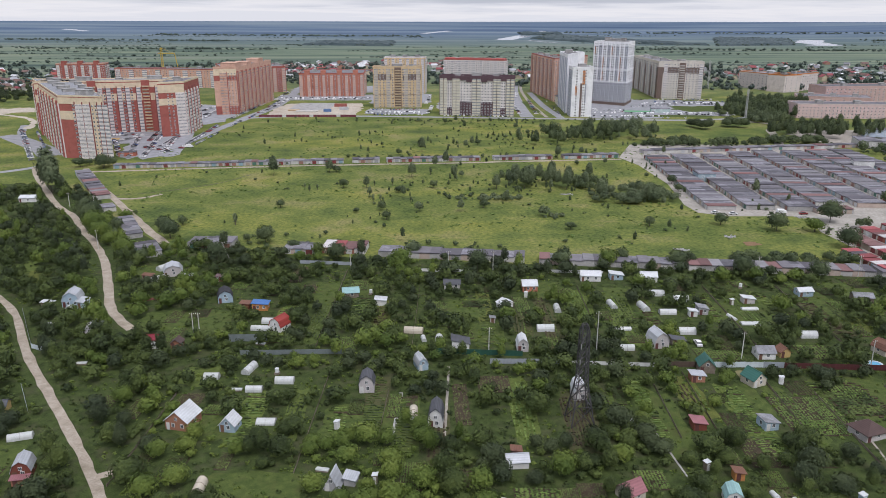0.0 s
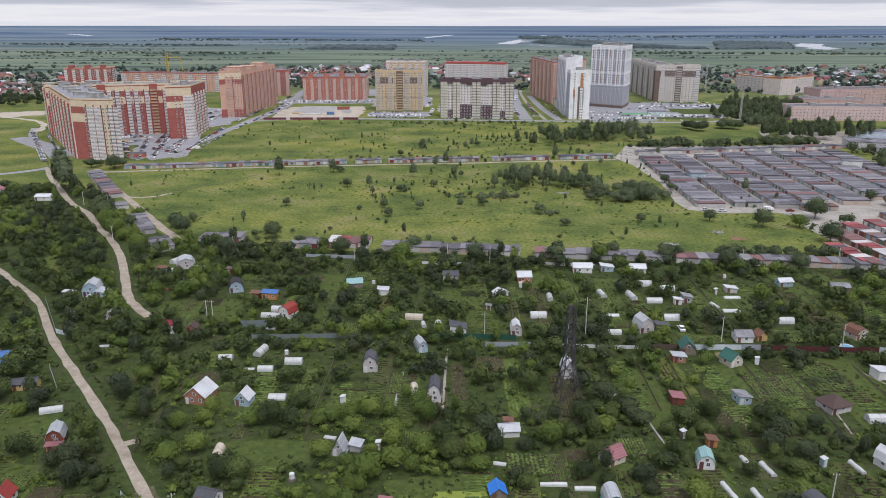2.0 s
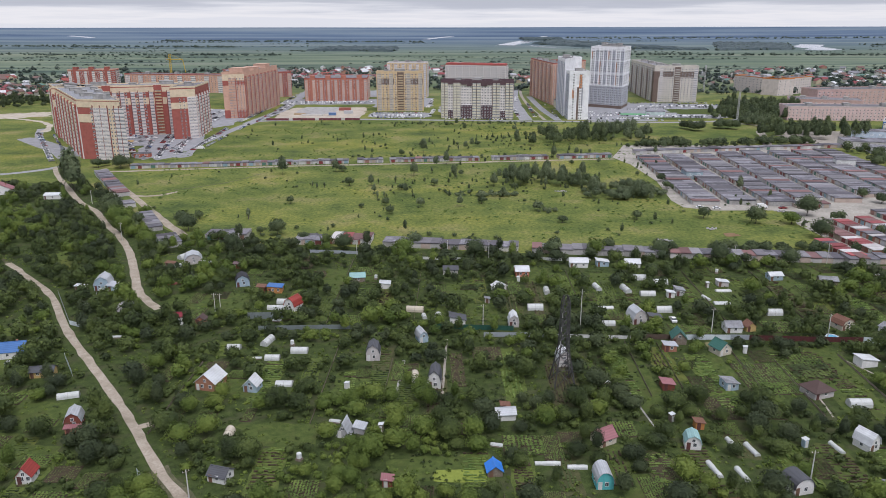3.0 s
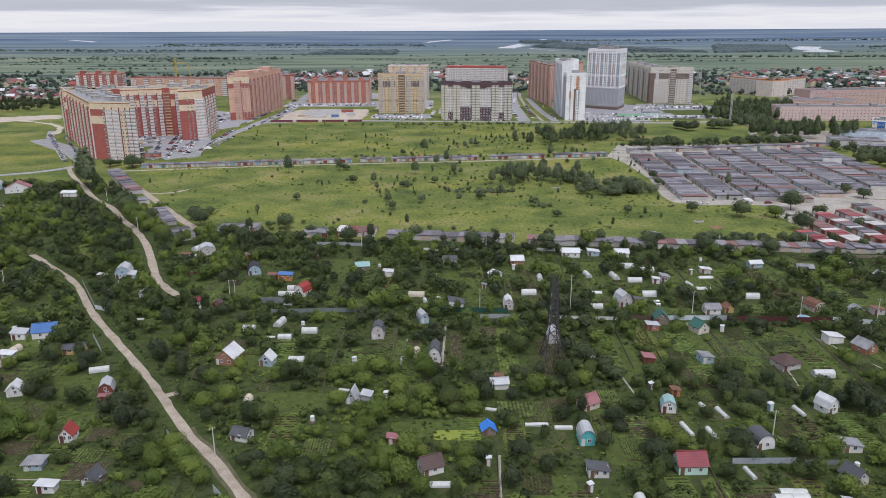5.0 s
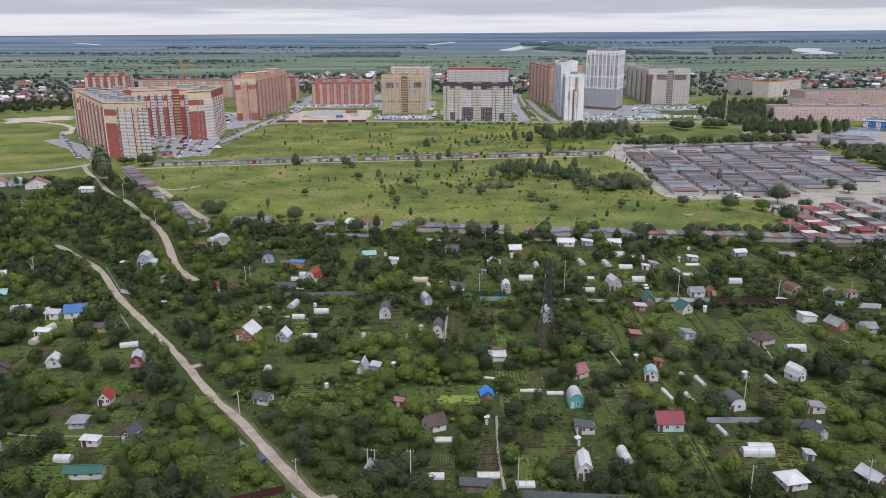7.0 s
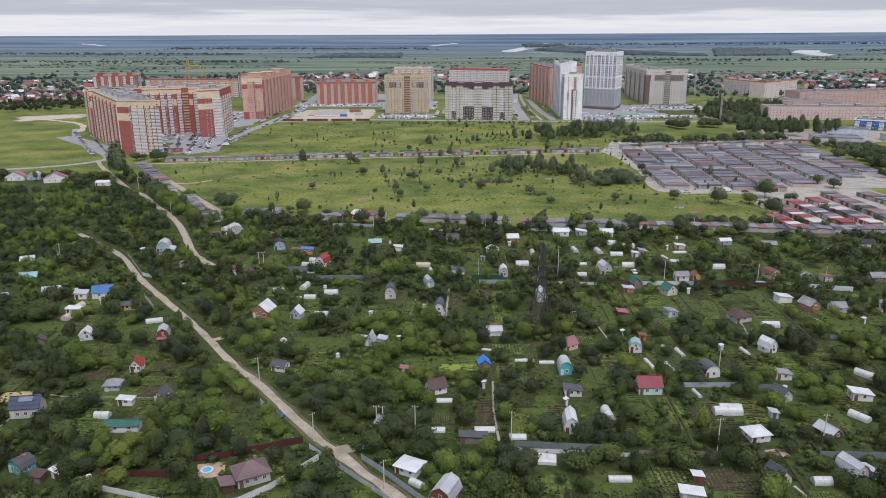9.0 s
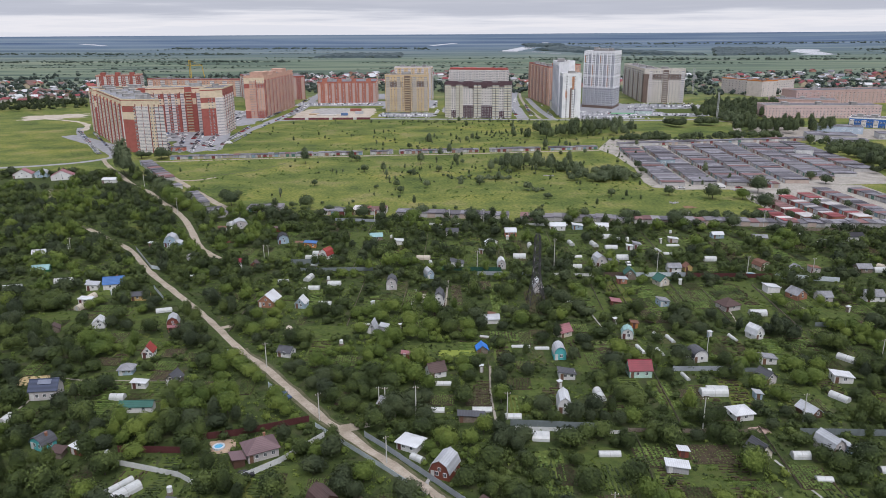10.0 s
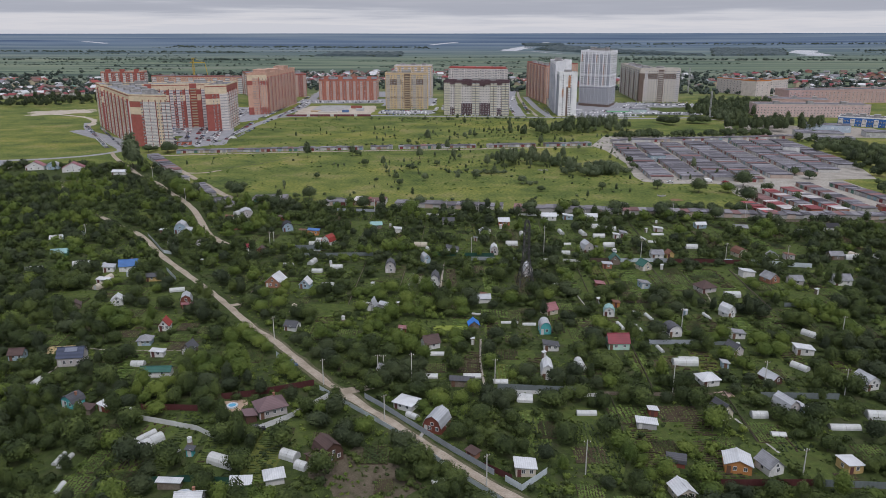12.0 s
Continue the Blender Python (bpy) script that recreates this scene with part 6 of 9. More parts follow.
GREY_ROW = "long row of grey lock-up garages with coloured gates"
for x, y_near, far_x, y_far in ((139.7, 362, 146, 517), (161, 363, 167, 522), (182, 360, 189, 521), (201.6, 370, 211.7, 530), (223.5, 368, 232.5, 536), (247, 381, 255, 537), (267, 390, 276, 542), (290, 408, 294, 544)):
    garage_row(far_x, y_far, x, y_near, 15.2, GREY_ROW, 5.3, odd=0.06)
garage_row(150, 533, 330, 564.4, 8, GREY_ROW, 9.1)
garage_row(-226, 473.4, -72, 494.2, 7.3, "single row of old garages with red, blue and white gates", 4.6)
garage_row(-66, 494.8, 78, 510.7, 7.3, "single row of old garages along the meadow path", 4.8, skip=(4, 19, 20))
garage_row(86, 511.9, 128, 518, 7.3, "short row of old garages beside the path", 4.8)
garage_row(-242, 453, -198, 383, 8.5, "dark-roofed garage row beside a dirt lane", 5.1, odd=0.2)
garage_row(-187, 364, -181, 355, 6.6, "small dark garages under trees beside a lane", 4.5)
garage_row(-166, 336, -149, 306, 7.5, "dark-roofed garages under trees beside a lane", 5.1)
garage_row(-139.5, 292, -131, 277, 9, "patched grey-roofed garages at the lane's end", 4.9)
garage_row(-116, 292.6, -96, 292.6, 9.8, "grey old garages at the meadow's edge", 4.5)
garage_row(-72, 284.7, -58, 283.4, 9.8, "grey old garages at the meadow's edge", 4.5)
garage_row(-55, 285.3, -36, 284, 11, "brick garages with grey roofs at the meadow's edge", 4.7, red=True)
garage_row(-30, 280.4, 32, 272.4, 8.5, "grey garage backs walling the meadow's edge", 4.5, gates=False)
garage_row(38, 270.6, 96, 263.3, 8.5, "grey garage backs walling the meadow's edge", 4.5, gates=False, odd=0.15)
garage_row(98, 262.9, 170, 254.7, 8.5, "grey garage backs walling the meadow's edge", 4.5, gates=False, odd=0.2)
garage_row(172, 254.5, 260, 250.4, 8.5, "grey garage backs walling the meadow's edge", 4.5, gates=False, odd=0.1)
RED_ROW = "short row of rusty red-roofed garages"
garage_row(172, 286, 175, 258, 7, RED_ROW, 4.6, red=True)
garage_row(184, 308, 189, 266, 7.5, RED_ROW, 4.6, red=True)
garage_row(198, 320, 204, 266, 7.5, RED_ROW, 4.6, red=True)
garage_row(212, 326, 218, 266, 7.5, RED_ROW, 4.6, red=True)
garage_row(229, 342, 233, 268, 9, GREY_ROW, 5.3, odd=0.3)
garage_row(251, 342, 259, 286, 9.1, GREY_ROW, 5.3, odd=0.3)
garage_row(246, 272, 262, 270, 7, RED_ROW, 4.6, red=True)
garage_row(195, 354.3, 214, 354.3, 7.3, "short row of garages painted red and blue", 4.5, odd=0.4)


# ---- cars ----
WHEEL = Shape().pole((0, -0.1, 0), (0, 0.1, 0), 0.32, 0.32, 10).mesh("wheel", RUBBER)
CARS = []
for name, coat in (("white", paint(0.70, 0.70, 0.70, 0.3, spec=0.5)), ("black", paint(0.03, 0.03, 0.035, 0.25, spec=0.5)), ("silver", paint(0.40, 0.41, 0.42, 0.3, metal=0.4)), ("dark red", paint(0.22, 0.03, 0.03, 0.3)), ("blue", paint(0.05, 0.10, 0.24, 0.3)), ("grey", paint(0.16, 0.165, 0.17, 0.3))):
    side = [(-2.15, 0.28), (2.15, 0.28), (2.2, 0.62), (2.05, 0.82), (1.05, 0.93), (-1.75, 0.98), (-2.15, 0.85)]
    top = [(-1.7, 0.96), (1.05, 0.92), (0.45, 1.44), (-1.15, 1.46)]
    hull, cabin = Shape().extrude(side, -0.86, 0.86).extrude([(-1.12, 1.45), (0.42, 1.43), (0.36, 1.5), (-1.05, 1.52)], -0.70, 0.70), Shape().extrude(top, -0.74, 0.74)
    CARS.append((name, hull.mesh("body", coat), cabin.mesh("glazing", GLASS)))
crnd = random.Random(5)


def car(x, y, turn, k=None):
    name, hull, cabin = CARS[crnd.choice((0, 0, 0, 0, 2, 2, 2, 1, 3, 4, 5)) if k is None else k]
    ob = thing("car", x, y, 0.1, turn, f"{name} parked car standing on the street", "car", "parked cars")
    part("body", hull, None, ob)
    part("glazing", cabin, None, ob)
    for a in (-1.35, 1.35) if y < 366 else ():
        for b in (-0.8, 0.8):
            part("wheel", WHEEL, None, ob, at=(a, b, 0.32))


def parked(x0, y0, x1, y1, n, turn, full=0.88):
    """Cars side by side along a line."""
    for i in range(n):
        if crnd.random() < full:
            f = (i + 0.5) / n
            car(x0 + (x1 - x0) * f + crnd.uniform(-0.4, 0.4), y0 + (y1 - y0) * f + crnd.uniform(-0.5, 0.5), turn + crnd.uniform(-5, 5))


parked(-296, 500.9, -384, 649.9, 34, 38)
parked(-288, 510.7, -368, 645.1, 26, 128, 0.6)
parked(-240, 518, -276, 593.7, 16, 40)
parked(-232, 513.1, -262, 610.9, 20, 20)
parked(-222, 513.1, -250, 635.3, 24, 20)
parked(-214, 532.7, -238, 647.5, 22, 15)
parked(-207, 552.2, -216, 684.2, 24, 5)
parked(-262, 620.6, -292, 635.3, 10, 100)
parked(-201, 564.4, -202, 720.8, 24, 84, 0.7)
parked(-212, 540, -238, 560, 12, 20)
parked(-226, 560, -232, 640, 16, 12)
parked(-246, 590, -256, 640, 10, 14)
parked(-216, 730.6, -214, 928.5, 24, 8, 0.8)
parked(-199, 733, -203, 904.1, 16, 84, 0.6)
parked(-84, 811.2, -26, 813.7, 18, 90)
parked(-80, 767.2, -18, 764.8, 16, 90, 0.7)
parked(-6, 759.9, 66, 750.1, 18, 88)
parked(80, 769.7, 84, 928.5, 12, 5, 0.7)
parked(98, 769.7, 106, 928.5, 12, 5, 0.7)
parked(122, 759.9, 126, 904.1, 12, 88, 0.7)
parked(158, 747.7, 250, 740.4, 16, 86, 0.6)
parked(160, 808.8, 196, 791.7, 10, 80)
parked(215, 843, 270, 855.2, 12, 70)
parked(228, 918.7, 338, 918.7, 20, 84)
parked(256, 897.9, 350, 894.3, 16, 84, 0.7)
# the crowded yards between the flats, past the cars that can be told apart
crowd = {0: Shape(), 1: Shape(), 2: Shape(), 5: Shape()}
for x0, y0, x1, y1, n, turn in ((-310, 700, -306, 840, 34, 4), (-298, 700, -294, 850, 36, 8), (-284, 690, -282, 850, 36, 5), (-270, 690, -262, 850, 36, 6), (-254, 690, -250, 850, 36, 2), (-246, 694, -246, 760, 16, 88), (-210, 910, -214, 1010, 24, 6), (-196, 780, -196, 930, 34, 4),
                                (-212, 934, -90, 936, 40, 90), (-205, 918, -100, 922, 36, 90), (-18, 775, -14, 850, 18, 4), (-22, 870, -18, 960, 22, 3), (-84, 778, -26, 779, 22, 90), (-84, 788, -26, 789, 22, 90), (152, 758, 228, 754, 26, 86), (156, 784, 226, 780, 24, 86), (160, 820, 200, 806, 14, 80), (232, 770, 336, 764, 34, 86),
                                (236, 782, 336, 780, 34, 86), (232, 870, 320, 868, 30, 84), (240, 880, 330, 882, 30, 84), (-276, 570, -262, 620, 16, 14), (-306, 615, -276, 622, 12, 100), (92, 940, 100, 1010, 18, 5)):
    for i in range(n):
        if crnd.random() < 0.8:
            f, a = (i + 0.5) / n, radians(turn + crnd.uniform(-5, 5))
            x, y = x0 + (x1 - x0) * f + crnd.uniform(-0.4, 0.4), y0 + (y1 - y0) * f + crnd.uniform(-0.5, 0.5)
            one = Shape().extrude([(-2.15, 0.3), (2.15, 0.3), (2.15, 0.8), (1.05, 0.93), (0.4, 1.46), (-1.15, 1.48), (-1.75, 0.98), (-2.15, 0.85)], -0.85, 0.85)
            crowd[crnd.choice((0, 0, 0, 2, 2, 1, 5))].add([(x + p[0] * math.cos(a) - p[1] * math.sin(a), y + p[0] * math.sin(a) + p[1] * math.cos(a), p[2] + 0.12) for p in one.v], one.f)
for k, shape in crowd.items():
    tagged(solid("parked_cars", shape, CARS[k][1].materials[0], f"crowded {CARS[k][0]} cars parked between the flats", "cars"), kind="stuff")
car(141.5, 354.9, 4, 0)
car(150, 352.5, -6, 0)
car(187, 353.1, 3, 3)
car(-47.6, 31.5, 20, 1)
car(78, 191.2, 90, 0)


def van(x, y, turn, cab, box, label):
    ob = thing("van", x, y, 0.08, turn, label, "van")
    part("cargo_box", Shape().box(-0.9, 0, 0.55, 3.6, 2.0, 2.0), box, ob)
    part("cab", Shape().extrude([(0.9, 0.4), (2.6, 0.4), (2.65, 1.1), (2.2, 1.9), (0.95, 2.0)], -0.95, 0.95), cab, ob)
    part("windscreen", Shape().extrude([(2.62, 1.15), (2.66, 1.15), (2.24, 1.88), (2.2, 1.88)], -0.85, 0.85), GLASS, ob)
    for a in (-1.8, 1.8):
        for b in (-0.9, 0.9):
            part("wheel", WHEEL, None, ob, at=(a, b, 0.36), size=(1.15, 1.2, 1.15))


van(176, 354.3, 2, WHITE, WHITE, "white box van parked by the garages")
car(-46.6, 70.1, -44, 4)
van(-202, 559.5, 8, WHITE, WHITE, "white box van parked near the flats")
van(-372, 708.6, 0, WHITE, WHITE, "white van on the car park")
van(-330, 723.2, 4, paint(0.50, 0.36, 0.05), paint(0.50, 0.36, 0.05), "yellow van on the car park")
van(205, 751.3, 0, WHITE, WHITE, "white delivery van parked below the tower")


# ---- masts, crane, pylon, poles ----
def pylon(x, y):
    """A dark lattice tower: four splayed legs, braces, a straight upper shaft and short arms."""
    ob = thing("pylon", x, y, 0, 8, "dark steel lattice power pylon among the gardens", "pylon")
    lv = [(0, 3.0), (5.2, 2.2), (9.6, 1.5), (12.2, 1.2), (14.8, 1.15), (17.4, 1.1), (20, 1.05), (22.6, 1.0), (25.2, 0.95), (27, 0.5)]
    for sx, sy in ((-1, -1), (1, -1), (1, 1), (-1, 1)):
        leg = Shape()
        for (z0, a), (z1, b) in zip(lv, lv[1:]):
            leg.beam((sx * a, sy * a, z0 - 0.02), (sx * b, sy * b, z1), 0.26, 0.24)
        part("leg", leg, STEEL, ob)
    for (z0, a), (z1, b) in zip(lv, lv[1:]):
        brace = Shape()
        for p, q in (((-1, -1), (1, -1)), ((1, -1), (1, 1)), ((1, 1), (-1, 1)), ((-1, 1), (-1, -1))):
            brace.beam((p[0] * a, p[1] * a, z0), (q[0] * b, q[1] * b, z1), 0.13)
            brace.beam((q[0] * a, q[1] * a, z0), (p[0] * b, p[1] * b, z1), 0.13)
            brace.beam((p[0] * b, p[1] * b, z1), (q[0] * b, q[1] * b, z1), 0.13)
        part("brace", brace, STEEL, ob)
    for z, w in ((14.8, 3.6), (18.7, 3.0), (22.6, 2.6)):
        for s in (-1, 1):
            arm = Shape().beam((0, 0.9 * s, z), (w * s * 0.6, w * s, z + 0.3), 0.16).beam((0, 0.9 * s, z + 1.4), (w * s * 0.6, w * s, z + 0.3), 0.12)
            part("arm", arm, STEEL, ob)
            part("insulator", Shape().pole((w * s * 0.6, w * s, z + 0.2), (w * s * 0.6, w * s, z - 1.1), 0.12, 0.12), CONCRETE, ob)
    part("ladder", Shape().beam((0.3, -1.5, 0), (0.3, -1.0, 25), 0.06).beam((0.7, -1.5, 0), (0.7, -1.0, 25), 0.06), STEEL, ob)
    TAKEN.append((x, y, 4.0))


pylon(32.4, 144.8)
POLE_POST = Shape().pole((0, 0, -0.2), (0, 0, 9), 0.17, 0.11, 8).mesh("post", paint(0.50, 0.49, 0.46, 0.9))
POLE_ARM = Shape().box(0, 0, 8.4, 1.6, 0.1, 0.12).mesh("crossarm", WOOD)
POLE_CUP = Shape().pole((0, 0, 0), (0, 0, 0.28), 0.07, 0.04, 6).mesh("insulator", WHITE)


def utility_pole(x, y, size=1.0, turn=0, strut=False):
    ob = thing("utility_pole", x, y, 0, turn, "pale concrete utility pole with a short crossarm", "pole", "utility poles")
    part("post", POLE_POST, None, ob, size=(1, 1, size))
    part("crossarm", POLE_ARM, None, ob, at=(0, 0, 8.4 * (size - 1)))
    for u in (-0.65, 0.65):
        part("insulator", POLE_CUP, None, ob, at=(u, 0, 8.4 * size + 0.1))
    if strut:
        part("strut", Shape().pole((2.4, 0, -0.1), (0.1, 0, 6.8), 0.13, 0.11), CONCRETE, ob)


utility_pole(0, 260.8)
utility_pole(18, 260.7)
utility_pole(87.7, 180.8, 1.0, 10)
utility_pole(44.5, 183.9, 1.6)
utility_pole(11.7, 184.1, 1.0)
utility_pole(124.8, 259.5, 0.8)
utility_pole(-39.6, 261.3, 1.0)
utility_pole(123.5, 175.1, 1.0, 20)
utility_pole(150.5, 174.8, 0.9)
utility_pole(-34.7, 57.4, 0.9, 40)
utility_pole(-9.2, 59.5, 1.0)
utility_pole(-19.5, 64.3, 0.7)
utility_pole(-17.8, 64, 0.7)
utility_pole(65.1, 53.1, 1.0)
utility_pole(91.7, 55.1, 1.0)
utility_pole(113, 51.9, 0.9)
utility_pole(80.3, 95.8, 1.0)
utility_pole(10.2, 8.1, 0.9, 40)
utility_pole(-15.3, 37.5, 0.8, 40)
utility_pole(33.3, 12.7, 1.0)
utility_pole(82.5, 11, 0.9, 10)
utility_pole(132.3, 91.5, 0.9)
utility_pole(-56.4, 89.9, 0.9, 40)
utility_pole(15, 57.9, 0.9)
utility_pole(-155, 290.8, 1.0)
utility_pole(-95, 276.1, 0.9, 0, True)
utility_pole(163, 255.3, 1.0, 0, True)
utility_pole(-83.5, 199.7, 0.8)
utility_pole(-81.5, 199.7, 0.8)
utility_pole(-187, 359.2, 0.9, 40)
utility_pole(-204, 366.5, 0.9, 40)
utility_pole(-227, 406.8, 0.9, 40)
utility_pole(-176, 210.1, 0.9, 30)


def lattice_mast(name, x, y, h, w, coat, label):
    ob = thing(name, x, y, 0, 0, label, name.split("_")[-1])
    n = int(h / (w * 1.6))
    for sx, sy in ((-1, -1), (1, -1), (1, 1), (-1, 1)):
        part("leg", Shape().beam((sx * w / 2, sy * w / 2, 0), (sx * w / 2, sy * w / 2, h), w * 0.16), coat, ob)
    lace = Shape()
    for i in range(n):
        z0, z1 = h * i / n, h * (i + 1) / n
        for p, q in (((-1, -1), (1, -1)), ((1, -1), (1, 1)), ((1, 1), (-1, 1)), ((-1, 1), (-1, -1))):
            lace.beam((p[0] * w / 2, p[1] * w / 2, z0), (q[0] * w / 2, q[1] * w / 2, z1), w * 0.11)
    part("lacing", lace, coat, ob)
    return ob


CRANE_COAT = paint(0.50, 0.36, 0.06, 0.6)
crane = lattice_mast("tower_crane", -432, 1144.7, 54, 2.4, CRANE_COAT, "yellow tower crane over the building site")
part("jib", Shape().beam((-2, 0, 46), (20, 0, 46), 1.2).beam((0, 0, 54), (18, 0, 46.5), 0.3), CRANE_COAT, crane)
part("counter_jib", Shape().beam((0, 0, 46), (-6, 0, 46), 1.2), CRANE_COAT, crane)
part("counterweight", Shape().box(-6, 0, 44.5, 2, 1.6, 2.6), CONCRETE, crane)
part("mast_leg", Shape().beam((20, 0, 46), (23, 0, 26), 0.9), CRANE_COAT, crane)
lattice_mast("radio_mast", 299, 717.1, 32, 1.3, paint(0.42, 0.42, 0.42), "slim grey lattice radio mast by the road")
lattice_mast("radio_mast", 385, 1075.1, 40, 1.6, paint(0.42, 0.42, 0.42), "slim grey lattice radio mast in the village")

# ---- building site fence and its clutter ----
HOARDING = [Shape().box(0, 0, 0, 3.9, 0.12, 2.4).mesh("panel", paint(*c)) for c in ((0.15, 0.04, 0.055), (0.55, 0.54, 0.52))]
site = thing("site_fence", -192, 747.7, 0, 1, "maroon hoarding with white panels round the building site", "fence")
for i in range(25):
    part("panel", HOARDING[1 if i % 7 == 6 else 0], None, site, at=(2 + i * 4, 0, 0))
for x, y, w, d, h, c in ((-120, 843, 14, 5, 3, (0.30, 0.10, 0.08)), (-112, 811.2, 10, 4, 3, (0.45, 0.46, 0.47)), (-150, 791.7, 24, 5, 1.2, (0.52, 0.50, 0.46)), (-128, 794.1, 8, 5, 2.6, (0.10, 0.18, 0.34)), (-166, 800.2, 12, 6, 1.5, (0.45, 0.34, 0.22))):
    solid("site_container", Shape().box(0, 0, 0, w, d, h).box(0, 0, h, w + 0.2, d + 0.2, 0.12), paint(*c), "container and stacked material on the building site", "container", at=(x, y, 0.15))

# ---- low buildings of the works ----
for x, y, w, d, h, turn, c, words in ((350, 566, 40, 24, 6, -14, (0.47, 0.46, 0.44), "long grey flat-roofed workshop"), (352, 537.5, 30, 14.7, 5, -14, (0.42, 0.42, 0.42), "grey flat-roofed store"), (286, 478.9, 13, 7.3, 5.5, -10, (0.62, 0.62, 0.60), "white two-storey site office"),
                                      (384, 617, 40, 17.1, 7, -18, (0.42, 0.50, 0.58), "pale blue-grey sheet-metal hall"), (420, 574.2, 40, 19.5, 5, -16, (0.45, 0.45, 0.44), "grey flat-roofed workshop"), (236, 794.1, 20, 9.8, 4, -6, (0.45, 0.55, 0.52), "pale green kiosk building"),
                                      (140, 873.5, 12, 14.7, 9, 0, (0.60, 0.57, 0.46), "small cream substation building"), (164, 439.8, 11, 11, 5, 0, (0.30, 0.38, 0.42), "blue-grey two-storey garage building"), (-236, 522.9, 12, 6.1, 3, 10, (0.42, 0.14, 0.09), "red brick transformer hut")):
    b = thing("workshop", x, y, 0, turn, words + " on gravel ground", "building")
    part("wall", Shape().box(0, 0, -0.2, w, d, h + 0.2), paint(*c, 0.9), b)
    part("roof", Shape().box(0, 0, h, w + 0.6, d + 0.6, 0.3), CELL_ROOFS[0].materials[0], b)
    for i in range(max(2, int(w / 6))):
        part("window", FRAME, None, b, at=(-w / 2 + w * (i + 0.5) / max(2, int(w / 6)), -d / 2 - 0.05, h * 0.45), size=(2.2, 2, 1.6))
    part("gate", GATES[1], None, b, at=(-w / 2 + 2.2, -d / 2 - 0.06, 0))

# ---- the village beyond the flats ----
vrnd = random.Random(11)
VILLAGE_ROOFS = [paint(0.28, 0.075, 0.06, 0.7), paint(0.24, 0.06, 0.065, 0.7), paint(0.34, 0.35, 0.37, 0.6), paint(0.20, 0.20, 0.22, 0.7), paint(0.10, 0.19, 0.15, 0.7), paint(0.16, 0.10, 0.085, 0.7), paint(0.55, 0.56, 0.57, 0.6)]
VILLAGE_WALLS = [paint(0.55, 0.53, 0.49), paint(0.38, 0.21, 0.15, 0.9), paint(0.42, 0.42, 0.42), paint(0.50, 0.42, 0.30)]
box_mesh = [Shape().extrude([(-0.5, -0.05), (0.5, -0.05), (0.5, 0.62), (0, 1.0), (-0.5, 0.62)], -0.5, 0.5).mesh("village_house", m) for m in VILLAGE_WALLS]
roof_mesh = [Shape().extrude([(-0.58, 0.58), (0, 1.02), (0.58, 0.58), (0.58, 0.64), (0, 1.09), (-0.58, 0.64)], -0.55, 0.55).mesh("roof", m) for m in VILLAGE_ROOFS]
for _ in range(230):
    zone = vrnd.choice(((-1000, -560, 1050, 1440), (-1000, -600, 1050, 1400), (-340, 140, 1330, 1710), (-340, 140, 1330, 1710), (400, 1150, 1220, 1730), (120, 330, 1100, 1400), (420, 1100, 1200, 1590)))
    x, y = vrnd.uniform(zone[0], zone[1]), vrnd.uniform(zone[2], zone[3])
    w, d, h = vrnd.uniform(9, 15), vrnd.uniform(10, 18), vrnd.uniform(6.0, 9.5)
    k = vrnd.randrange(7)
    ob = new("village_house", box_mesh[vrnd.randrange(4)])
    ob.matrix_basis = Matrix.LocRotScale((x, y, 0), Euler((0, 0, vrnd.uniform(0, 6.28))), (w, d, h))
    tagged(ob, ("red-roofed", "dark red-roofed", "grey-roofed", "dark-roofed", "green-roofed", "brown-roofed", "pale-roofed")[k] + " village house among far trees", "house", "village houses")
    part("roof", roof_mesh[k], None, ob)
# the many smaller houses and sheds between them
body, lids = Shape(), [Shape() for _ in range(4)]
for _ in range(420):
    zone = vrnd.choice(((-1050, -560, 1050, 1420), (-760, -560, 960, 1180), (-340, 140, 1320, 1620), (-340, 340, 1340, 1560), (400, 1150, 1180, 1600), (520, 1000, 1130, 1420), (-560, -240, 1190, 1420)))
    x, y, a = vrnd.uniform(zone[0], zone[1]), vrnd.uniform(zone[2], zone[3]), vrnd.uniform(0, 3.14)
    w, d, h = vrnd.uniform(6, 11), vrnd.uniform(7, 16), vrnd.uniform(4.5, 8)
    for into, section, e in ((body, [(-0.5, -0.05), (0.5, -0.05), (0.5, 0.62), (0, 1.0), (-0.5, 0.62)], 0.5), (lids[vrnd.choice((0, 0, 1, 2, 2, 3))], [(-0.58, 0.6), (0, 1.04), (0.58, 0.6), (0.58, 0.66), (0, 1.11), (-0.58, 0.66)], 0.55)):
        one = Shape().extrude(section, -e, e)
        into.add([(x + p[0] * w * math.cos(a) - p[1] * d * math.sin(a), y + p[0] * w * math.sin(a) + p[1] * d * math.cos(a), p[2] * h) for p in one.v], one.f)
tagged(solid("village_sheds", body, VILLAGE_WALLS[0], "walls of crowded small village houses and sheds", "houses"), kind="stuff")
for shape, k, words in zip(lids, (6, 2, 5, 1), ("white", "grey", "brown", "dark red")):
    tagged(solid("village_roofs", shape, VILLAGE_ROOFS[k], words + " sheet roofs of crowded small village houses", "roofs"), kind="stuff")


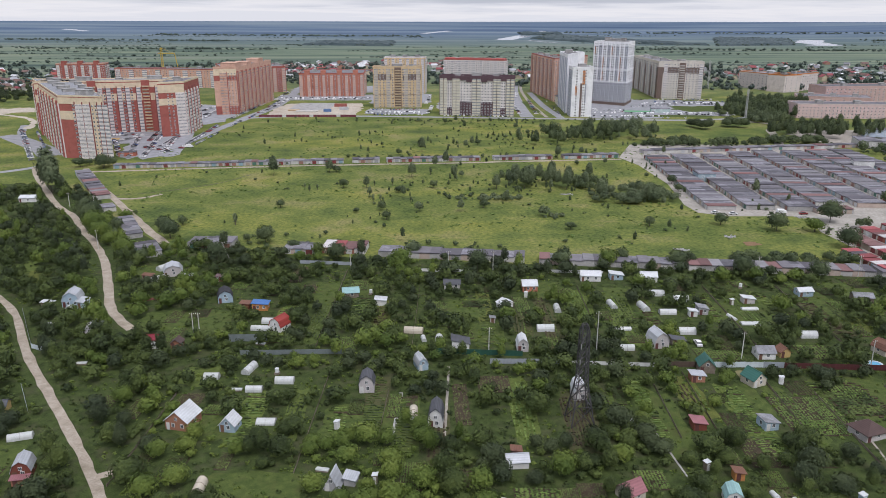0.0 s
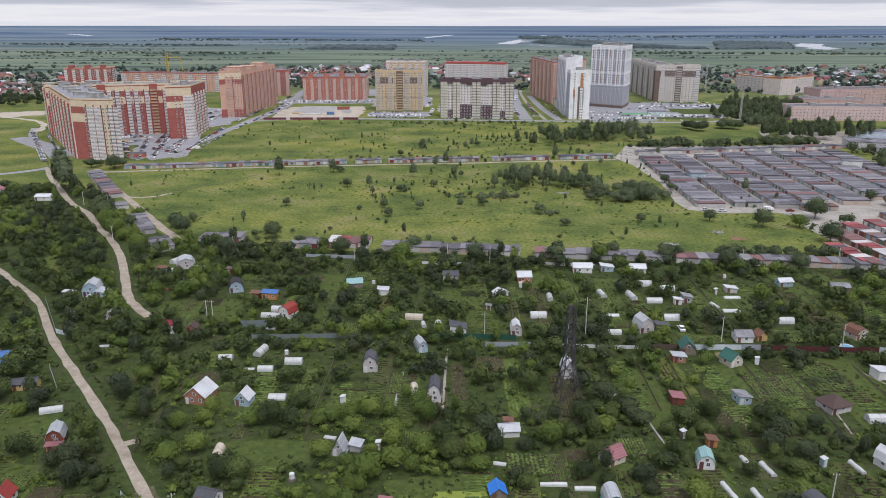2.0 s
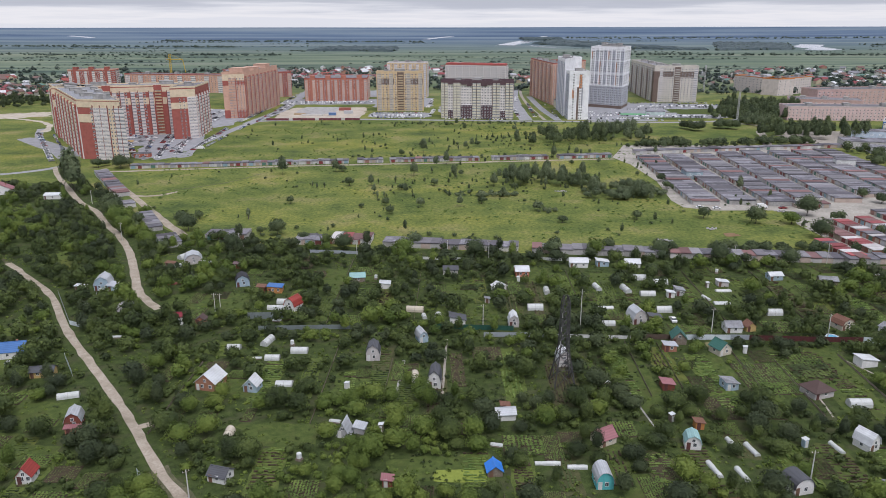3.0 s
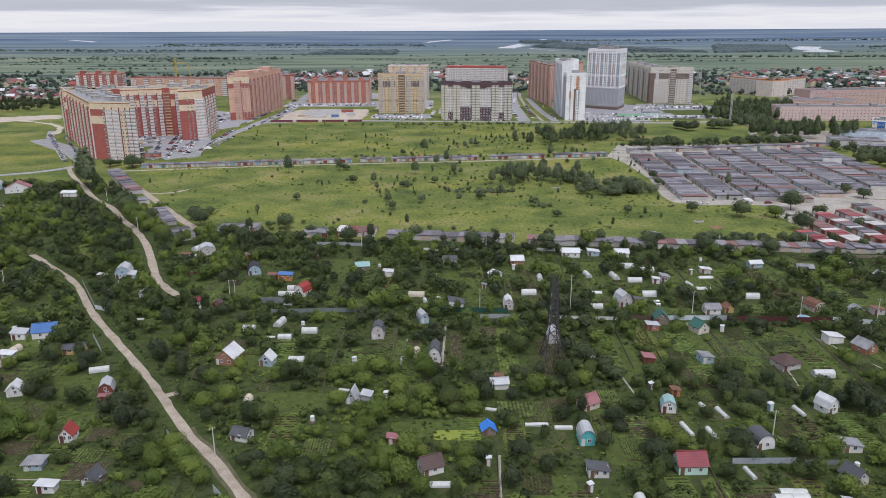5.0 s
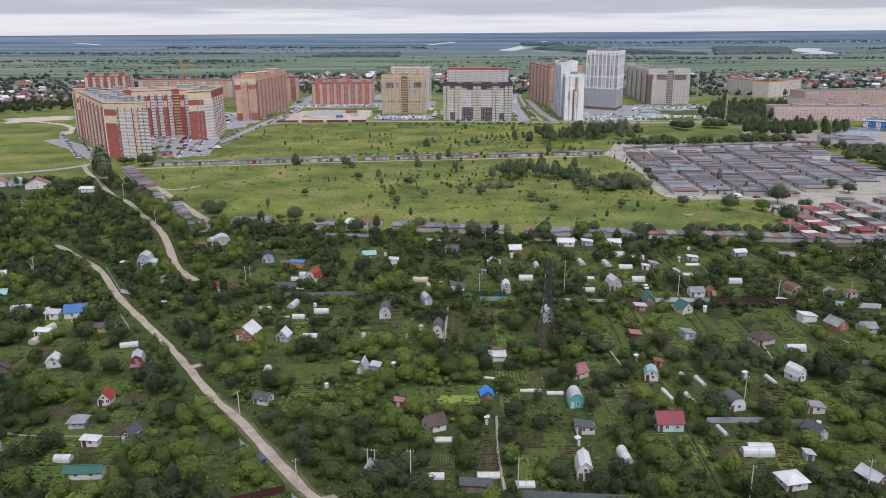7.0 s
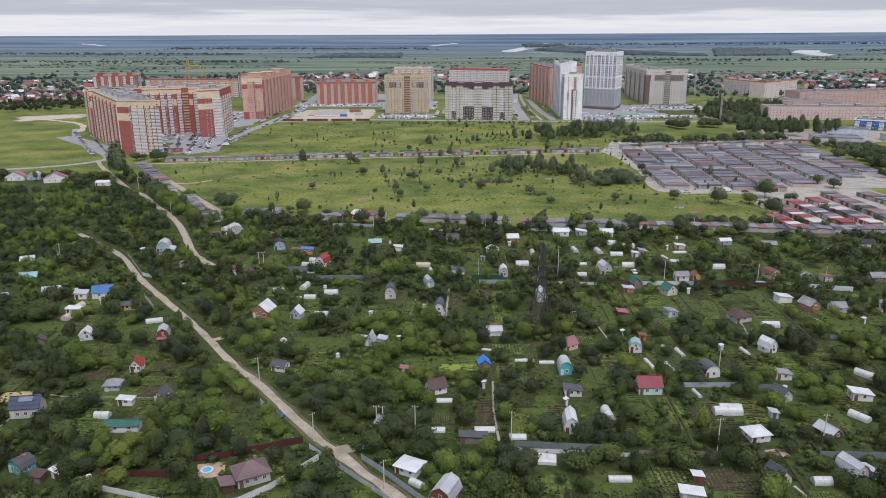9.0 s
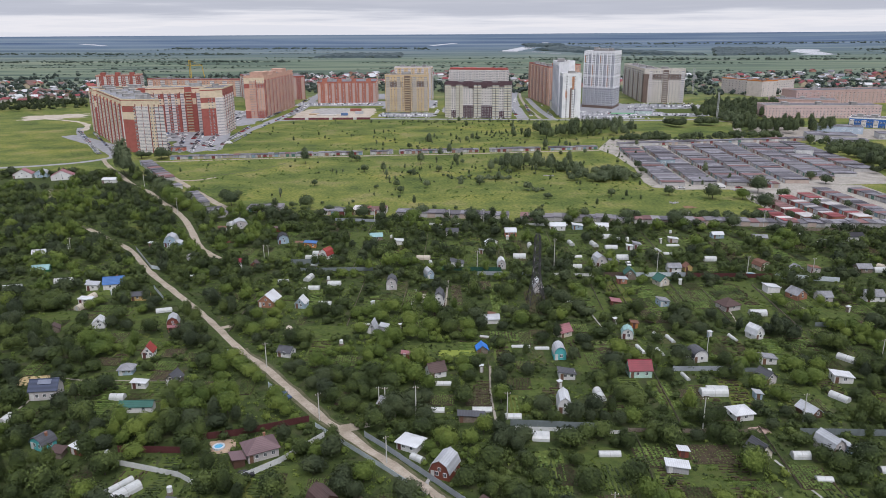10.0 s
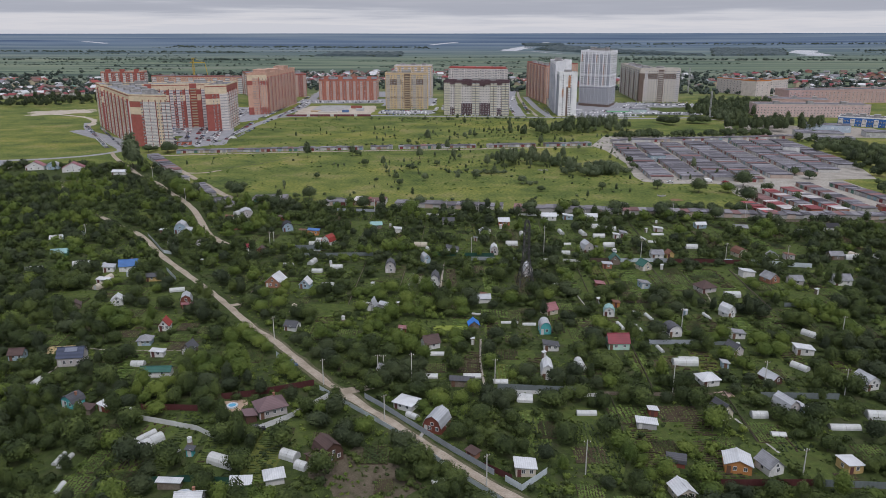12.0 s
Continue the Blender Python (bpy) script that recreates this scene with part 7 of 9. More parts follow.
# ---- plots: fences, paths, beds, lawns, odds and ends ----
FENCE_COATS = {"grey": paint(0.30, 0.33, 0.36), "pale": paint(0.52, 0.58, 0.61), "white": paint(0.62, 0.63, 0.62), "maroon": paint(0.085, 0.028, 0.028), "green": paint(0.025, 0.085, 0.06), "brown": paint(0.09, 0.065, 0.05), "wood": WOOD, "dull": paint(0.17, 0.20, 0.20)}
FENCE_PANELS = {}


def fence(points, coat, height=1.8, label="", piece=6.5):
    """A fence along a line: posts, and panels of ribbed sheet or boards between them."""
    words = label or {"grey": "grey ribbed sheet-metal garden fence", "pale": "pale blue-grey sheet-metal garden fence", "white": "whitish sheet-metal garden fence", "maroon": "dark maroon sheet-metal garden fence", "green": "dark green sheet-metal garden fence",
                      "brown": "dark brown board garden fence", "wood": "weathered grey wooden garden fence", "dull": "dull green-grey sheet-metal garden fence"}[coat]
    ob = thing("fence", points[0][0], points[0][1], 0, 0, words, "fence")
    o = Vector((*points[0], 0))
    if coat not in FENCE_PANELS:
        edge = [(-0.5 + i / 24, -0.03 if i % 4 in (1, 2) else 0.0) for i in range(25)]
        s = Shape().prism(edge + [(u, v + 0.02) for u, v in reversed(edge)], 0.06, 1.0)
        FENCE_PANELS[coat] = (s.mesh("panel", FENCE_COATS[coat]), Shape().box(0, 0, -0.1, 0.09, 0.09, 1.14).mesh("post", FENCE_COATS[coat]))
    panel, post = FENCE_PANELS[coat]
    for p, q in zip(points, points[1:]):
        p, q = Vector((*p, 0)), Vector((*q, 0))
        d = q - p
        n = max(1, round(d.length / piece))
        turn = math.degrees(math.atan2(d.y, d.x))
        for i in range(n):
            at = p + d * ((i + 0.5) / n) - o
            lift = 0.08 * noise.noise(at * 0.3)
            part("panel", panel, None, ob, at=(at.x, at.y, lift), turn=turn, size=(d.length / n * 0.985, 1, height))
            at = p + d * (i / n) - o
            part("post", post, None, ob, at=(at.x, at.y, 0), turn=turn, size=(1, 1, height + 0.05))
    line = Vector((*points[-1], 0)) - o
    for i in range(int(line.length / 3) + 1):
        TAKEN.append((o.x + line.x * i * 3 / max(line.length, 1), o.y + line.y * i * 3 / max(line.length, 1), 0.7))
    return ob


fence([(11.7, 177.6), (36, 177.4)], "grey")
fence([(36, 177.3), (62, 175.7)], "white", 1.3, "low fence of whitish concrete slabs")
fence([(62, 175.6), (76, 175.4)], "brown", 1.9)
fence([(76, 175.4), (92, 175.2)], "pale", 1.9)
fence([(92, 175.2), (98, 174.9)], "grey", 2)
fence([(98, 174.8), (134, 172.9)], "maroon", 1.9)
fence([(134, 172.9), (158, 167.4)], "pale", 2.1)
fence([(-6, 184.5), (22, 182.8)], "green", 1.9)
fence([(-64, 183.3), (-30, 184.5)], "dull", 1.7)
fence([(15.6, 54.4), (41, 52.3)], "dull", 2.0)
fence([(16.3, 52.5), (45, 50.1)], "white", 1.2)
fence([(45.4, 51.3), (78, 50.6)], "wood", 1.2)
fence([(88.5, 49.8), (110, 49)], "dull", 2)
fence([(-35.2, 54), (-21.8, 40.6), (-8.9, 27.6), (2.6, 13.4), (14, 1.2)], "pale", 1.4, "pale wire-and-sheet fence along the dirt road")
fence([(-21.8, 49.1), (-17.0, 44.2), (-7.1, 33), (3.0, 21.6), (12.2, 12)], "grey", 1.7)
fence([(-51.5, 27.4), (-40.8, 37.1), (-32.0, 49.1)], "white", 1.7)
fence([(-80.7, 36.9), (-63.1, 31.5), (-57.5, 27.6)], "white", 1.6)
fence([(-64.6, 47.2), (-54.6, 49.5), (-37.2, 56.6)], "maroon", 2)
fence([(-81.6, 42.1), (-66, 41.5)], "maroon", 1.9)
fence([(62.9, 8.2), (84.4, 8.3)], "maroon", 1.9)
fence([(84.4, 8.3), (101, 7.2)], "dull", 1.9)
fence([(16, 9.8), (12.6, 12.7), (10, 14.9)], "maroon", 1.8)
fence([(18, 6.1), (14.5, 9.8)], "pale", 1.8)
fence([(18, 6.1), (24.5, 12.8)], "pale", 1.8)
fence([(-67, 8.1), (-57, 9), (-47.4, 8.1)], "green", 1.9)
fence([(67, 86.4), (82, 86.4)], "grey", 1.7)
fence([(84, 86.1), (92, 85.9)], "dull", 1.4)
fence([(126, 120.9), (140, 120.3)], "dull", 1.7)
fence([(-149, 218.1), (-130.5, 188.8)], "grey", 1.5)
fence([(-130, 188.1), (-125.5, 185.9)], "pale", 1.7)
fence([(-118.8, 161.9), (-110.2, 149)], "pale", 1.7)
fence([(-52.5, 75.7), (-46.5, 68.7)], "pale", 2.1)
fence([(-71.5, 99.6), (-68.0, 95.9)], "pale", 1.9)
fence([(-70, 193), (-56, 193.6)], "dull", 2.6, "large dark grey sheet wall beside long greenhouses")
fence([(-62, 271.2), (-40, 268.8)], "grey", 1.6)
fence([(-11, 261.4), (9, 260.2)], "white", 1.3)
fence([(170, 248), (250, 243.1)], "wood", 1.5)
fence([(40, 260.2), (62, 257.8)], "white", 1.4)
for x, y0, y1, _ in ((-18.2, 136.8, 161.3, "wood"), (10.8, 57.4, 92.8, "wood"), (66.0, 140.5, 172.3, "wood"), (98.5, 125.8, 160, "wood"), (78.5, 26.9, 53.8, "wood"), (56, 136.8, 173.5, "brown"), (-36, 122.2, 173.5, "brown"), (120, 117.3, 163.7, "wood"), (46, 24.4, 51.3, "brown"), (88, 139.3, 172.3, "grey"), (-76, 117.3, 158.8, "brown"), (22, 183.3, 232.1, "brown"),
                     (48, 188.1, 244.3, "brown"), (96, 185.7, 244.3, "wood"), (-12, 185.7, 244.3, "brown"), (-42, 189.4, 262.7, "brown"), (124, 183.3, 244.3, "brown"), (112, 24.4, 48.9, "wood"), (60, 56.2, 85.5, "brown")):
    fence([(x, y0), (x + 1.0, y1)], "wood", 0.7, "low weathered fence between two garden plots", piece=5.5)


def garden_path(points, wide=0.7, coat=GRAVEL):
    solid("garden_path", ribbon(points, wide, 0.07, 0.15, 3, 0.05), coat, "narrow pale footpath between garden beds", "path", kind="structure")
    for p in glide(points, 4):
        TAKEN.append((p.x, p.y, 0.6))


garden_path([(-0.6, 175.9), (-1.2, 156.4), (-1.9, 138.1)], 0.8)
garden_path([(-13.8, 160), (-14.2, 149), (-14.8, 138.1)], 1.0, CONCRETE)
garden_path([(105.3, 160), (103, 142.9), (100.8, 125.8)], 0.6)
garden_path([(12.3, 90.4), (11.4, 73.3), (12.0, 57.4)], 0.7)
garden_path([(77.4, 38.5), (79.5, 30.5), (82, 22)], 0.8, CONCRETE)
garden_path([(50.5, 141.7), (51.4, 131.9), (52.6, 120.9)], 0.5, CONCRETE)
garden_path([(121, 161.3), (126, 149), (131, 136.8)], 0.6)
garden_path([(-120, 85.5), (-110, 81.2), (-80, 80.6)], 0.6)
garden_path([(-117.5, 80.6), (-118.5, 63.5), (-119.5, 46.4)], 0.7)
garden_path([(-3.5, 34.8), (-5.6, 27.5), (-1.5, 23.9)], 1.0, CONCRETE)
solid("patio", patch(79.2, 52, 5.0, 3.7, 0.07, 10, 0.3), paint(0.42, 0.30, 0.25), "small pinkish paved patio beside a white house", "patio", kind="structure")

# lawns and open grass; beds on them come next
LAWNS = [(-24.0, 144.2, 18, 17.1), (55, 144.2, 9, 31.8), (80.5, 155.2, 8, 19.5), (112, 136.8, 13, 24.4), (38, 239.5, 12, 19.5), (104, 217.5, 22, 19.5), (134, 224.8, 12, 26.9), (152, 237, 16, 24.4), (-117, 261.4, 18, 14.7), (-80, 210.1, 12, 19.5), (-46, 234.6, 10, 29.3), (-31, 232.1, 8, 24.4), (6, 222.3, 14, 17.1), (-39, 30.5, 13, 13.4), (-4, 102.6, 20, 9.8), (-44, 117.3, 22, 11), (83, 21.4, 20, 11)]
LAWNS += [(-142, 128, 24, 18), (-116, 112, 18, 12), (-98, 82, 20, 10), (-140, 150, 16, 10), (-102, 107.5, 14, 9.8), (-84, 80.6, 12, 7.3), (-122, 131.9, 14, 9.8), (36, 36.7, 12, 14.7), (88, 14.7, 8, 12.2), (-67, 26.9, 12, 11), (42, 92.8, 8, 14.7), (-108, 127.1, 14, 14.7), (118, 156.4, 10, 24.4), (12, 200.4, 12, 17.1), (64, 237, 12, 12.2), (-128, 215, 14, 12.2), (-160, 327.4, 30, 19.5), (-96, 210.1, 18, 17.1), (100, 69.6, 10, 12.2), (60, 31.8, 16, 12.2), (24, 73.3, 10, 17.1), (140, 129.5, 16, 17.1), (-64, 73.3, 14, 9.8), (160, 195.5, 18, 19.5)]
for i, (x, y, w, d) in enumerate(LAWNS):
    solid("lawn", patch(x, y, w, d, 0.04 + 0.0008 * i, (x * 3 + y) % 7 - 3, 0.6), LAWN, "patch of mown bright green grass on a plot", "lawn", kind="structure")
# long narrow plots side by side, some mown, some left to weeds, some dug over
WEEDY = surface("weedy_plot", (0.054, 0.078, 0.022), (0.128, 0.160, 0.042), 0.6, 0.95, bump=0.5, spec=0.1)
YELLOWISH = surface("yellowish_plot", (0.070, 0.084, 0.022), (0.132, 0.146, 0.040), 0.5, 0.95, bump=0.4, spec=0.1)
DUG = surface("weedy_soil", (0.050, 0.058, 0.024), (0.098, 0.096, 0.046), 0.6, 0.95, bump=0.5, spec=0.1)
trnd = random.Random(29)
PLOTS = []
for y0, y1 in ((2, 44), (57, 84), (90, 118), (123, 171), (186, 244)):
    x = -0.606 * (y0 + 137)
    while x < 0.622 * (y0 + 137):
        w = trnd.uniform(5, 9)
        x += w + trnd.uniform(1.5, 7)
        d = (y1 - y0) * trnd.uniform(0.35, 0.85)
        y = trnd.uniform(y0 + d / 2, y1 - d / 2)
        road = min((x - p.x) ** 2 + (y - p.y) ** 2 for p in glide(ROAD_MAIN, 3))
        if road < (d / 2 + 3) ** 2 or (x < -60 and y > 117) or x < -110 or (-40 < x < 2 and y < 122) or trnd.random() < 0.2:
            continue
        coat, words = trnd.choice(((LAWN, "mown green grass on a long garden plot"), (WEEDY, "bright weedy grass on a garden plot"), (WEEDY, "bright weedy grass on a garden plot"), (YELLOWISH, "yellowish rough grass on a garden plot"), (DUG, "dug-over weedy soil of a garden plot")))
        solid("plot", patch(x, y, w, d, 0.034 + 0.0001 * len(PLOTS), trnd.uniform(-3, 3), 0.5), coat, words, "plot", kind="structure")
        PLOTS.append((x, y, w, d))
for _ in range(60):
    x, y = trnd.uniform(-270, -60), trnd.uniform(86, 366)
    w, d = trnd.uniform(5, 13), trnd.uniform(7, 19)
    if len(PLOTS) > 110 or x < -0.655 * (y + 137) or min((x - p.x) ** 2 + (y - p.y) ** 2 for road in (ROAD_MAIN, ROAD_SIDE) for p in glide(road, 3)) < (max(w, d) / 2 + 3) ** 2 or y > 86 - 1.22 * x:
        continue
    solid("clearing", patch(x, y, w, d, 0.034 + 0.0001 * len(PLOTS), trnd.uniform(-40, 40), 1.2), trnd.choice((LAWN, WEEDY, WEEDY, YELLOWISH)), "grassy clearing between garden trees", "clearing", kind="structure")
    PLOTS.append((x, y, w * 0.8, d * 0.8))
# planted rows across the plots, too many to pick apart
ROW_COATS = (("green_rows", CROP, "rows of green vegetables across the plots"), ("dark_rows", LEAF, "rows of dark bushy plants across the plots"), ("earth_rows", SOIL, "earthed-up rows of bare soil across the plots"))
ridges = [Shape() for _ in ROW_COATS]
for x, y, w, d in PLOTS:
    across, pitch, at = trnd.random() < 0.55, trnd.uniform(0.9, 1.3), 0.6
    first = trnd.choice((0, 1, 1, 2))
    if x < -60 and y > 117:
        continue
    while at < (d if across else w) - 0.6:
        kind = first if trnd.random() < 0.8 else trnd.randrange(3)
        run = (w if across else d) * trnd.uniform(0.72, 0.86)
        here = -run / 2
        while here < run / 2 - 0.5:
            far_end = min(here + trnd.uniform(0.5, 1.3), run / 2)
            wide, tall, off = trnd.uniform(0.22, 0.62), trnd.uniform(0.08, 0.36), trnd.uniform(-0.12, 0.12)
            u, v = (here + far_end) / 2, at - (d if across else w) / 2 + off
            if trnd.random() < 0.78:
                if across:
                    ridges[kind].box(x + u, y + v, 0.0, far_end - here - 0.1, wide, tall)
                else:
                    ridges[kind].box(x + v, y + u, 0.0, wide, far_end - here - 0.1, tall)
            here = far_end
        at += pitch
for (name, coat, words), ridge in zip(ROW_COATS, ridges):
    tagged(solid(name, ridge, coat, words, "crops"), kind="stuff")
STRAW = surface("dry_straw", (0.36, 0.27, 0.13), (0.50, 0.40, 0.22), 0.8, 0.95)
solid("straw_patch", patch(-122, 81.2, 12, 6.1, 0.06, 7, 0.4), STRAW, "dry yellow straw beside a house", "straw", kind="structure")
solid("tan_plot", patch(86, 169.8, 7, 7.3, 0.06, 0, 0.3), surface("dry_grass", (0.13, 0.12, 0.055), (0.21, 0.19, 0.09), 0.5), "dry trampled grass plot", "plot", kind="structure")
solid("yellow_crop", patch(2, 99.6, 12, 4.9, 0.07, 0, 0.3), surface("yellow_green_crop", (0.15, 0.19, 0.03), (0.23, 0.27, 0.05), 0.6), "bright yellow-green crop patch", "crop", kind="structure")
solid("paved_yard", patch(-57, 44.6, 7, 6.1, 0.07, 12, 0.3), paint(0.42, 0.31, 0.22), "sandy paved yard with a small pool", "yard", kind="structure")

# vegetable beds: a soil slab with rows of plants, a few models reused
brnd = np.random.default_rng(3)


def crop_rows(rows, per, leaf, tall, gap):
    """Rows of leafy plants over one metre by one metre of bed, in the bed's own units."""
    at = [((i + 0.5) / rows - 0.5, (j + 0.5) / per - 0.5) for i in range(rows) for j in range(per) if brnd.random() > gap]
    vs = []
    for x, y in at:
        for _ in range(3):
            c = np.array((x + brnd.normal(0, 0.16 / rows), y + brnd.normal(0, 0.25 / per), 0.0))
            a, s = brnd.uniform(0, 6.28), leaf * brnd.uniform(0.7, 1.3)
            dx, dy = math.cos(a) * s / rows, math.sin(a) * s / per
            z = tall * brnd.uniform(0.5, 1.0)
            vs += [c + (-dx, -dy, z * 0.4), c + (dy * per / rows * 0.6, -dx * rows / per * 0.6, z * 0.8), c + (dx, dy, z), c + (-dy * per / rows * 0.6, dx * rows / per * 0.6, z * 0.7)]
    vs = np.array(vs)
    return vs, np.arange(len(vs)).reshape(-1, 4), np.zeros((0, 3), np.int32)


BED_SOIL = Shape().box(0, 0, -0.1, 1, 1, 0.22).mesh("soil", SOIL)
BED_CROPS = [array_mesh("crop", *crop_rows(r, p, l, t, g), m) for r, p, l, t, g, m in ((9, 24, 0.46, 0.36, 0.05, CROP), (11, 20, 0.40, 0.26, 0.15, CROP), (8, 26, 0.42, 0.4, 0.1, LEAF), (10, 18, 0.26, 0.18, 0.35, CROP), (9, 22, 0.6, 0.42, 0.02, LEAF))]
BED_WORDS = ("garden bed with dense rows of potato plants", "garden bed with rows of cabbage plants", "garden bed with darker leafy rows", "bare soil bed with sparse seedlings", "thickly overgrown green vegetable bed")


def vegetable_bed(x, y, w, d, k, turn=0.0):
    ob = thing("vegetable_bed", x, y, 0.0, turn, BED_WORDS[k], "vegetable bed", "garden beds")
    part("soil", BED_SOIL, None, ob, size=(w, d, 1))
    tagged(part("crop", BED_CROPS[k], None, ob, at=(0, 0, 0.1), size=(w * 0.97, d * 0.97, 1.15)), kind="stuff")
    TAKEN.append((x, y, min(w, d) / 2))
    OPEN_GROUND.append((x, y, w, d))


OPEN_GROUND = list(LAWNS) + [(-19, 9.8, 16, 13.4), (86, 169.8, 7, 7.3), (2, 99.6, 12, 4.9), (-122, 81.2, 12, 6.1), (-57, 44.6, 7, 6.1)]
# the hooped-over and planted beds that can be made out one by one
BEDS = [(-15.2, 152.7, 3.4, 12.2, 0), (-10.6, 155.2, 3, 6.1, 3), (2.6, 153.9, 4, 22, 3), (12, 164.9, 9, 9.8, 3), (73, 144.2, 7, 9.8, 2), (73, 130.7, 8, 12.2, 3), (90, 149, 10, 17.1, 1), (98, 147.8, 6, 19.5, 0), (108, 153.9, 12, 12.2, 4), (85, 183.3, 8, 7.3, 0), (78, 184.5, 6, 7.3, 0), (112, 185.7, 10, 9.8, 0), (-60, 257.8, 5, 19.5, 3), (26, 224.8, 5, 14.7, 0), (31, 193, 7, 7.3, 0), (60, 195.5, 6, 6.1, 1), (-83, 5.5, 8, 11, 0), (-82.5, 17.1, 4, 9.8, 0)]
BEDS += [(-105, 75.1, 11, 7.3, 0), (-85, 84.3, 9, 7.3, 3), (-116, 59.3, 8, 8.6, 0), (-2.5, 68.4, 7, 6.1, 1), (7.6, 70.2, 7, 9.8, 3), (50.0, 39.7, 11, 8.6, 0), (63, 40.9, 11, 8.6, 3), (71.5, 61.7, 11, 9.8, 4), (82.5, 31.2, 7, 9.8, 0), (98.5, 64.8, 8, 7.3, 1), (93, 10.4, 5, 6.1, 3), (18, 112.4, 10, 8.6, 0), (25, 111.2, 5, 11, 1), (30, 116.1, 6, 4.9, 3), (-53, 127.1, 3, 7.3, 1), (67, 72.1, 8, 4.9, 3), (-62, 150.3, 6, 4.9, 0), (-122, 135.6, 10, 6.1, 0)]
BEDS += [(-131, 131.9, 7, 4.9, 3), (36, 20.8, 8, 7.3, 3), (-72, 127.1, 3, 6.1, 2), (150, 136.8, 8, 8.6, 0), (-30, 219.9, 3, 7.3, 0), (43, 195.5, 6, 8.6, 4), (126, 135.6, 5, 8.6, 2), (-47, 48.9, 6, 3.7, 1), (55, 24.4, 6, 6.1, 2), (104, 22, 7, 7.3, 0), (112, 102.6, 6, 9.8, 0), (44, 119.7, 7, 7.3, 0), (86, 102.6, 6, 8.6, 2), (49, 102.6, 5, 8.6, 3)]
BEDS += [(-138, 141.7, 8, 6.1, 1), (-128, 139.9, 8, 6.1, 0), (-113, 112.4, 7, 8.6, 1), (-107, 94.1, 8, 6.1, 3), (-98, 105.1, 7, 6.1, 0), (-88, 90.4, 8, 6.1, 0), (-81, 97.7, 6, 6.1, 1), (-104, 78.8, 5, 4.9, 1), (-72, 77, 7, 6.1, 3), (-88, 70.2, 7, 4.9, 2), (109, 160, 9, 7.3, 0), (127, 141.7, 6, 7.3, 1), (91, 141.7, 9, 7.3, 0)]
for x, y, w, d, k in BEDS:
    vegetable_bed(x, y, w, d, k, (x * 5 + y * 3) % 5 - 2.5)
# the rest of the plots: beds laid out on the plots' grid
prnd = random.Random(17)
made = 0
for row_y in (5, 27, 73, 95, 122, 156, 198, 220, 242):
    x = -0.59 * (row_y + 137)
    while x < 0.606 * (row_y + 137):
        x += prnd.uniform(6, 15)
        y = row_y + prnd.uniform(-7, 7)
        w, d = prnd.uniform(3, 7), prnd.uniform(5, 11.5)
        if all((x - a) ** 2 + (y - b) ** 2 > (c + max(w, d) * 0.5) ** 2 for a, b, c in TAKEN) and all((x - p.x) ** 2 + (y - p.y) ** 2 > 64 for p in glide(ROAD_MAIN, 3)) and not (x < -95 and y > 171) and made < 135:
            vegetable_bed(x, y, w, d, prnd.choice((0, 0, 1, 2, 2, 3, 4)), prnd.uniform(-4, 4))
            made += 1

# odds and ends on the plots
POOL_BLUE = paint(0.10, 0.36, 0.55, 0.3)
for x, y, r, words in ((-57.5, 44.2, 1.3, "round inflatable blue pool in a yard"), (126, 177.1, 1.9, "round blue pool behind a fence"), (-57.0, 3.7, 1.8, "round grey covered pool beside a pavilion")):
    p = thing("paddling_pool", x, y, 0, 0, words, "pool")
    ring = Shape()
    for i in range(14):
        a, b = 2 * math.pi * i / 14, 2 * math.pi * (i + 1) / 14
        ring.beam((math.cos(a) * r, math.sin(a) * r, 0.25), (math.cos(b) * r, math.sin(b) * r, 0.25), 0.5)
    part("rim", ring, paint(0.55, 0.60, 0.64) if r < 2 else paint(0.30, 0.32, 0.33), p)
    part("water", Shape().prism([(math.cos(2 * math.pi * i / 14) * r, math.sin(2 * math.pi * i / 14) * r) for i in range(14)], 0.0, 0.36), POOL_BLUE if r < 2 else paint(0.28, 0.30, 0.31), p)
    TAKEN.append((x, y, r + 1))
ornd = random.Random(33)
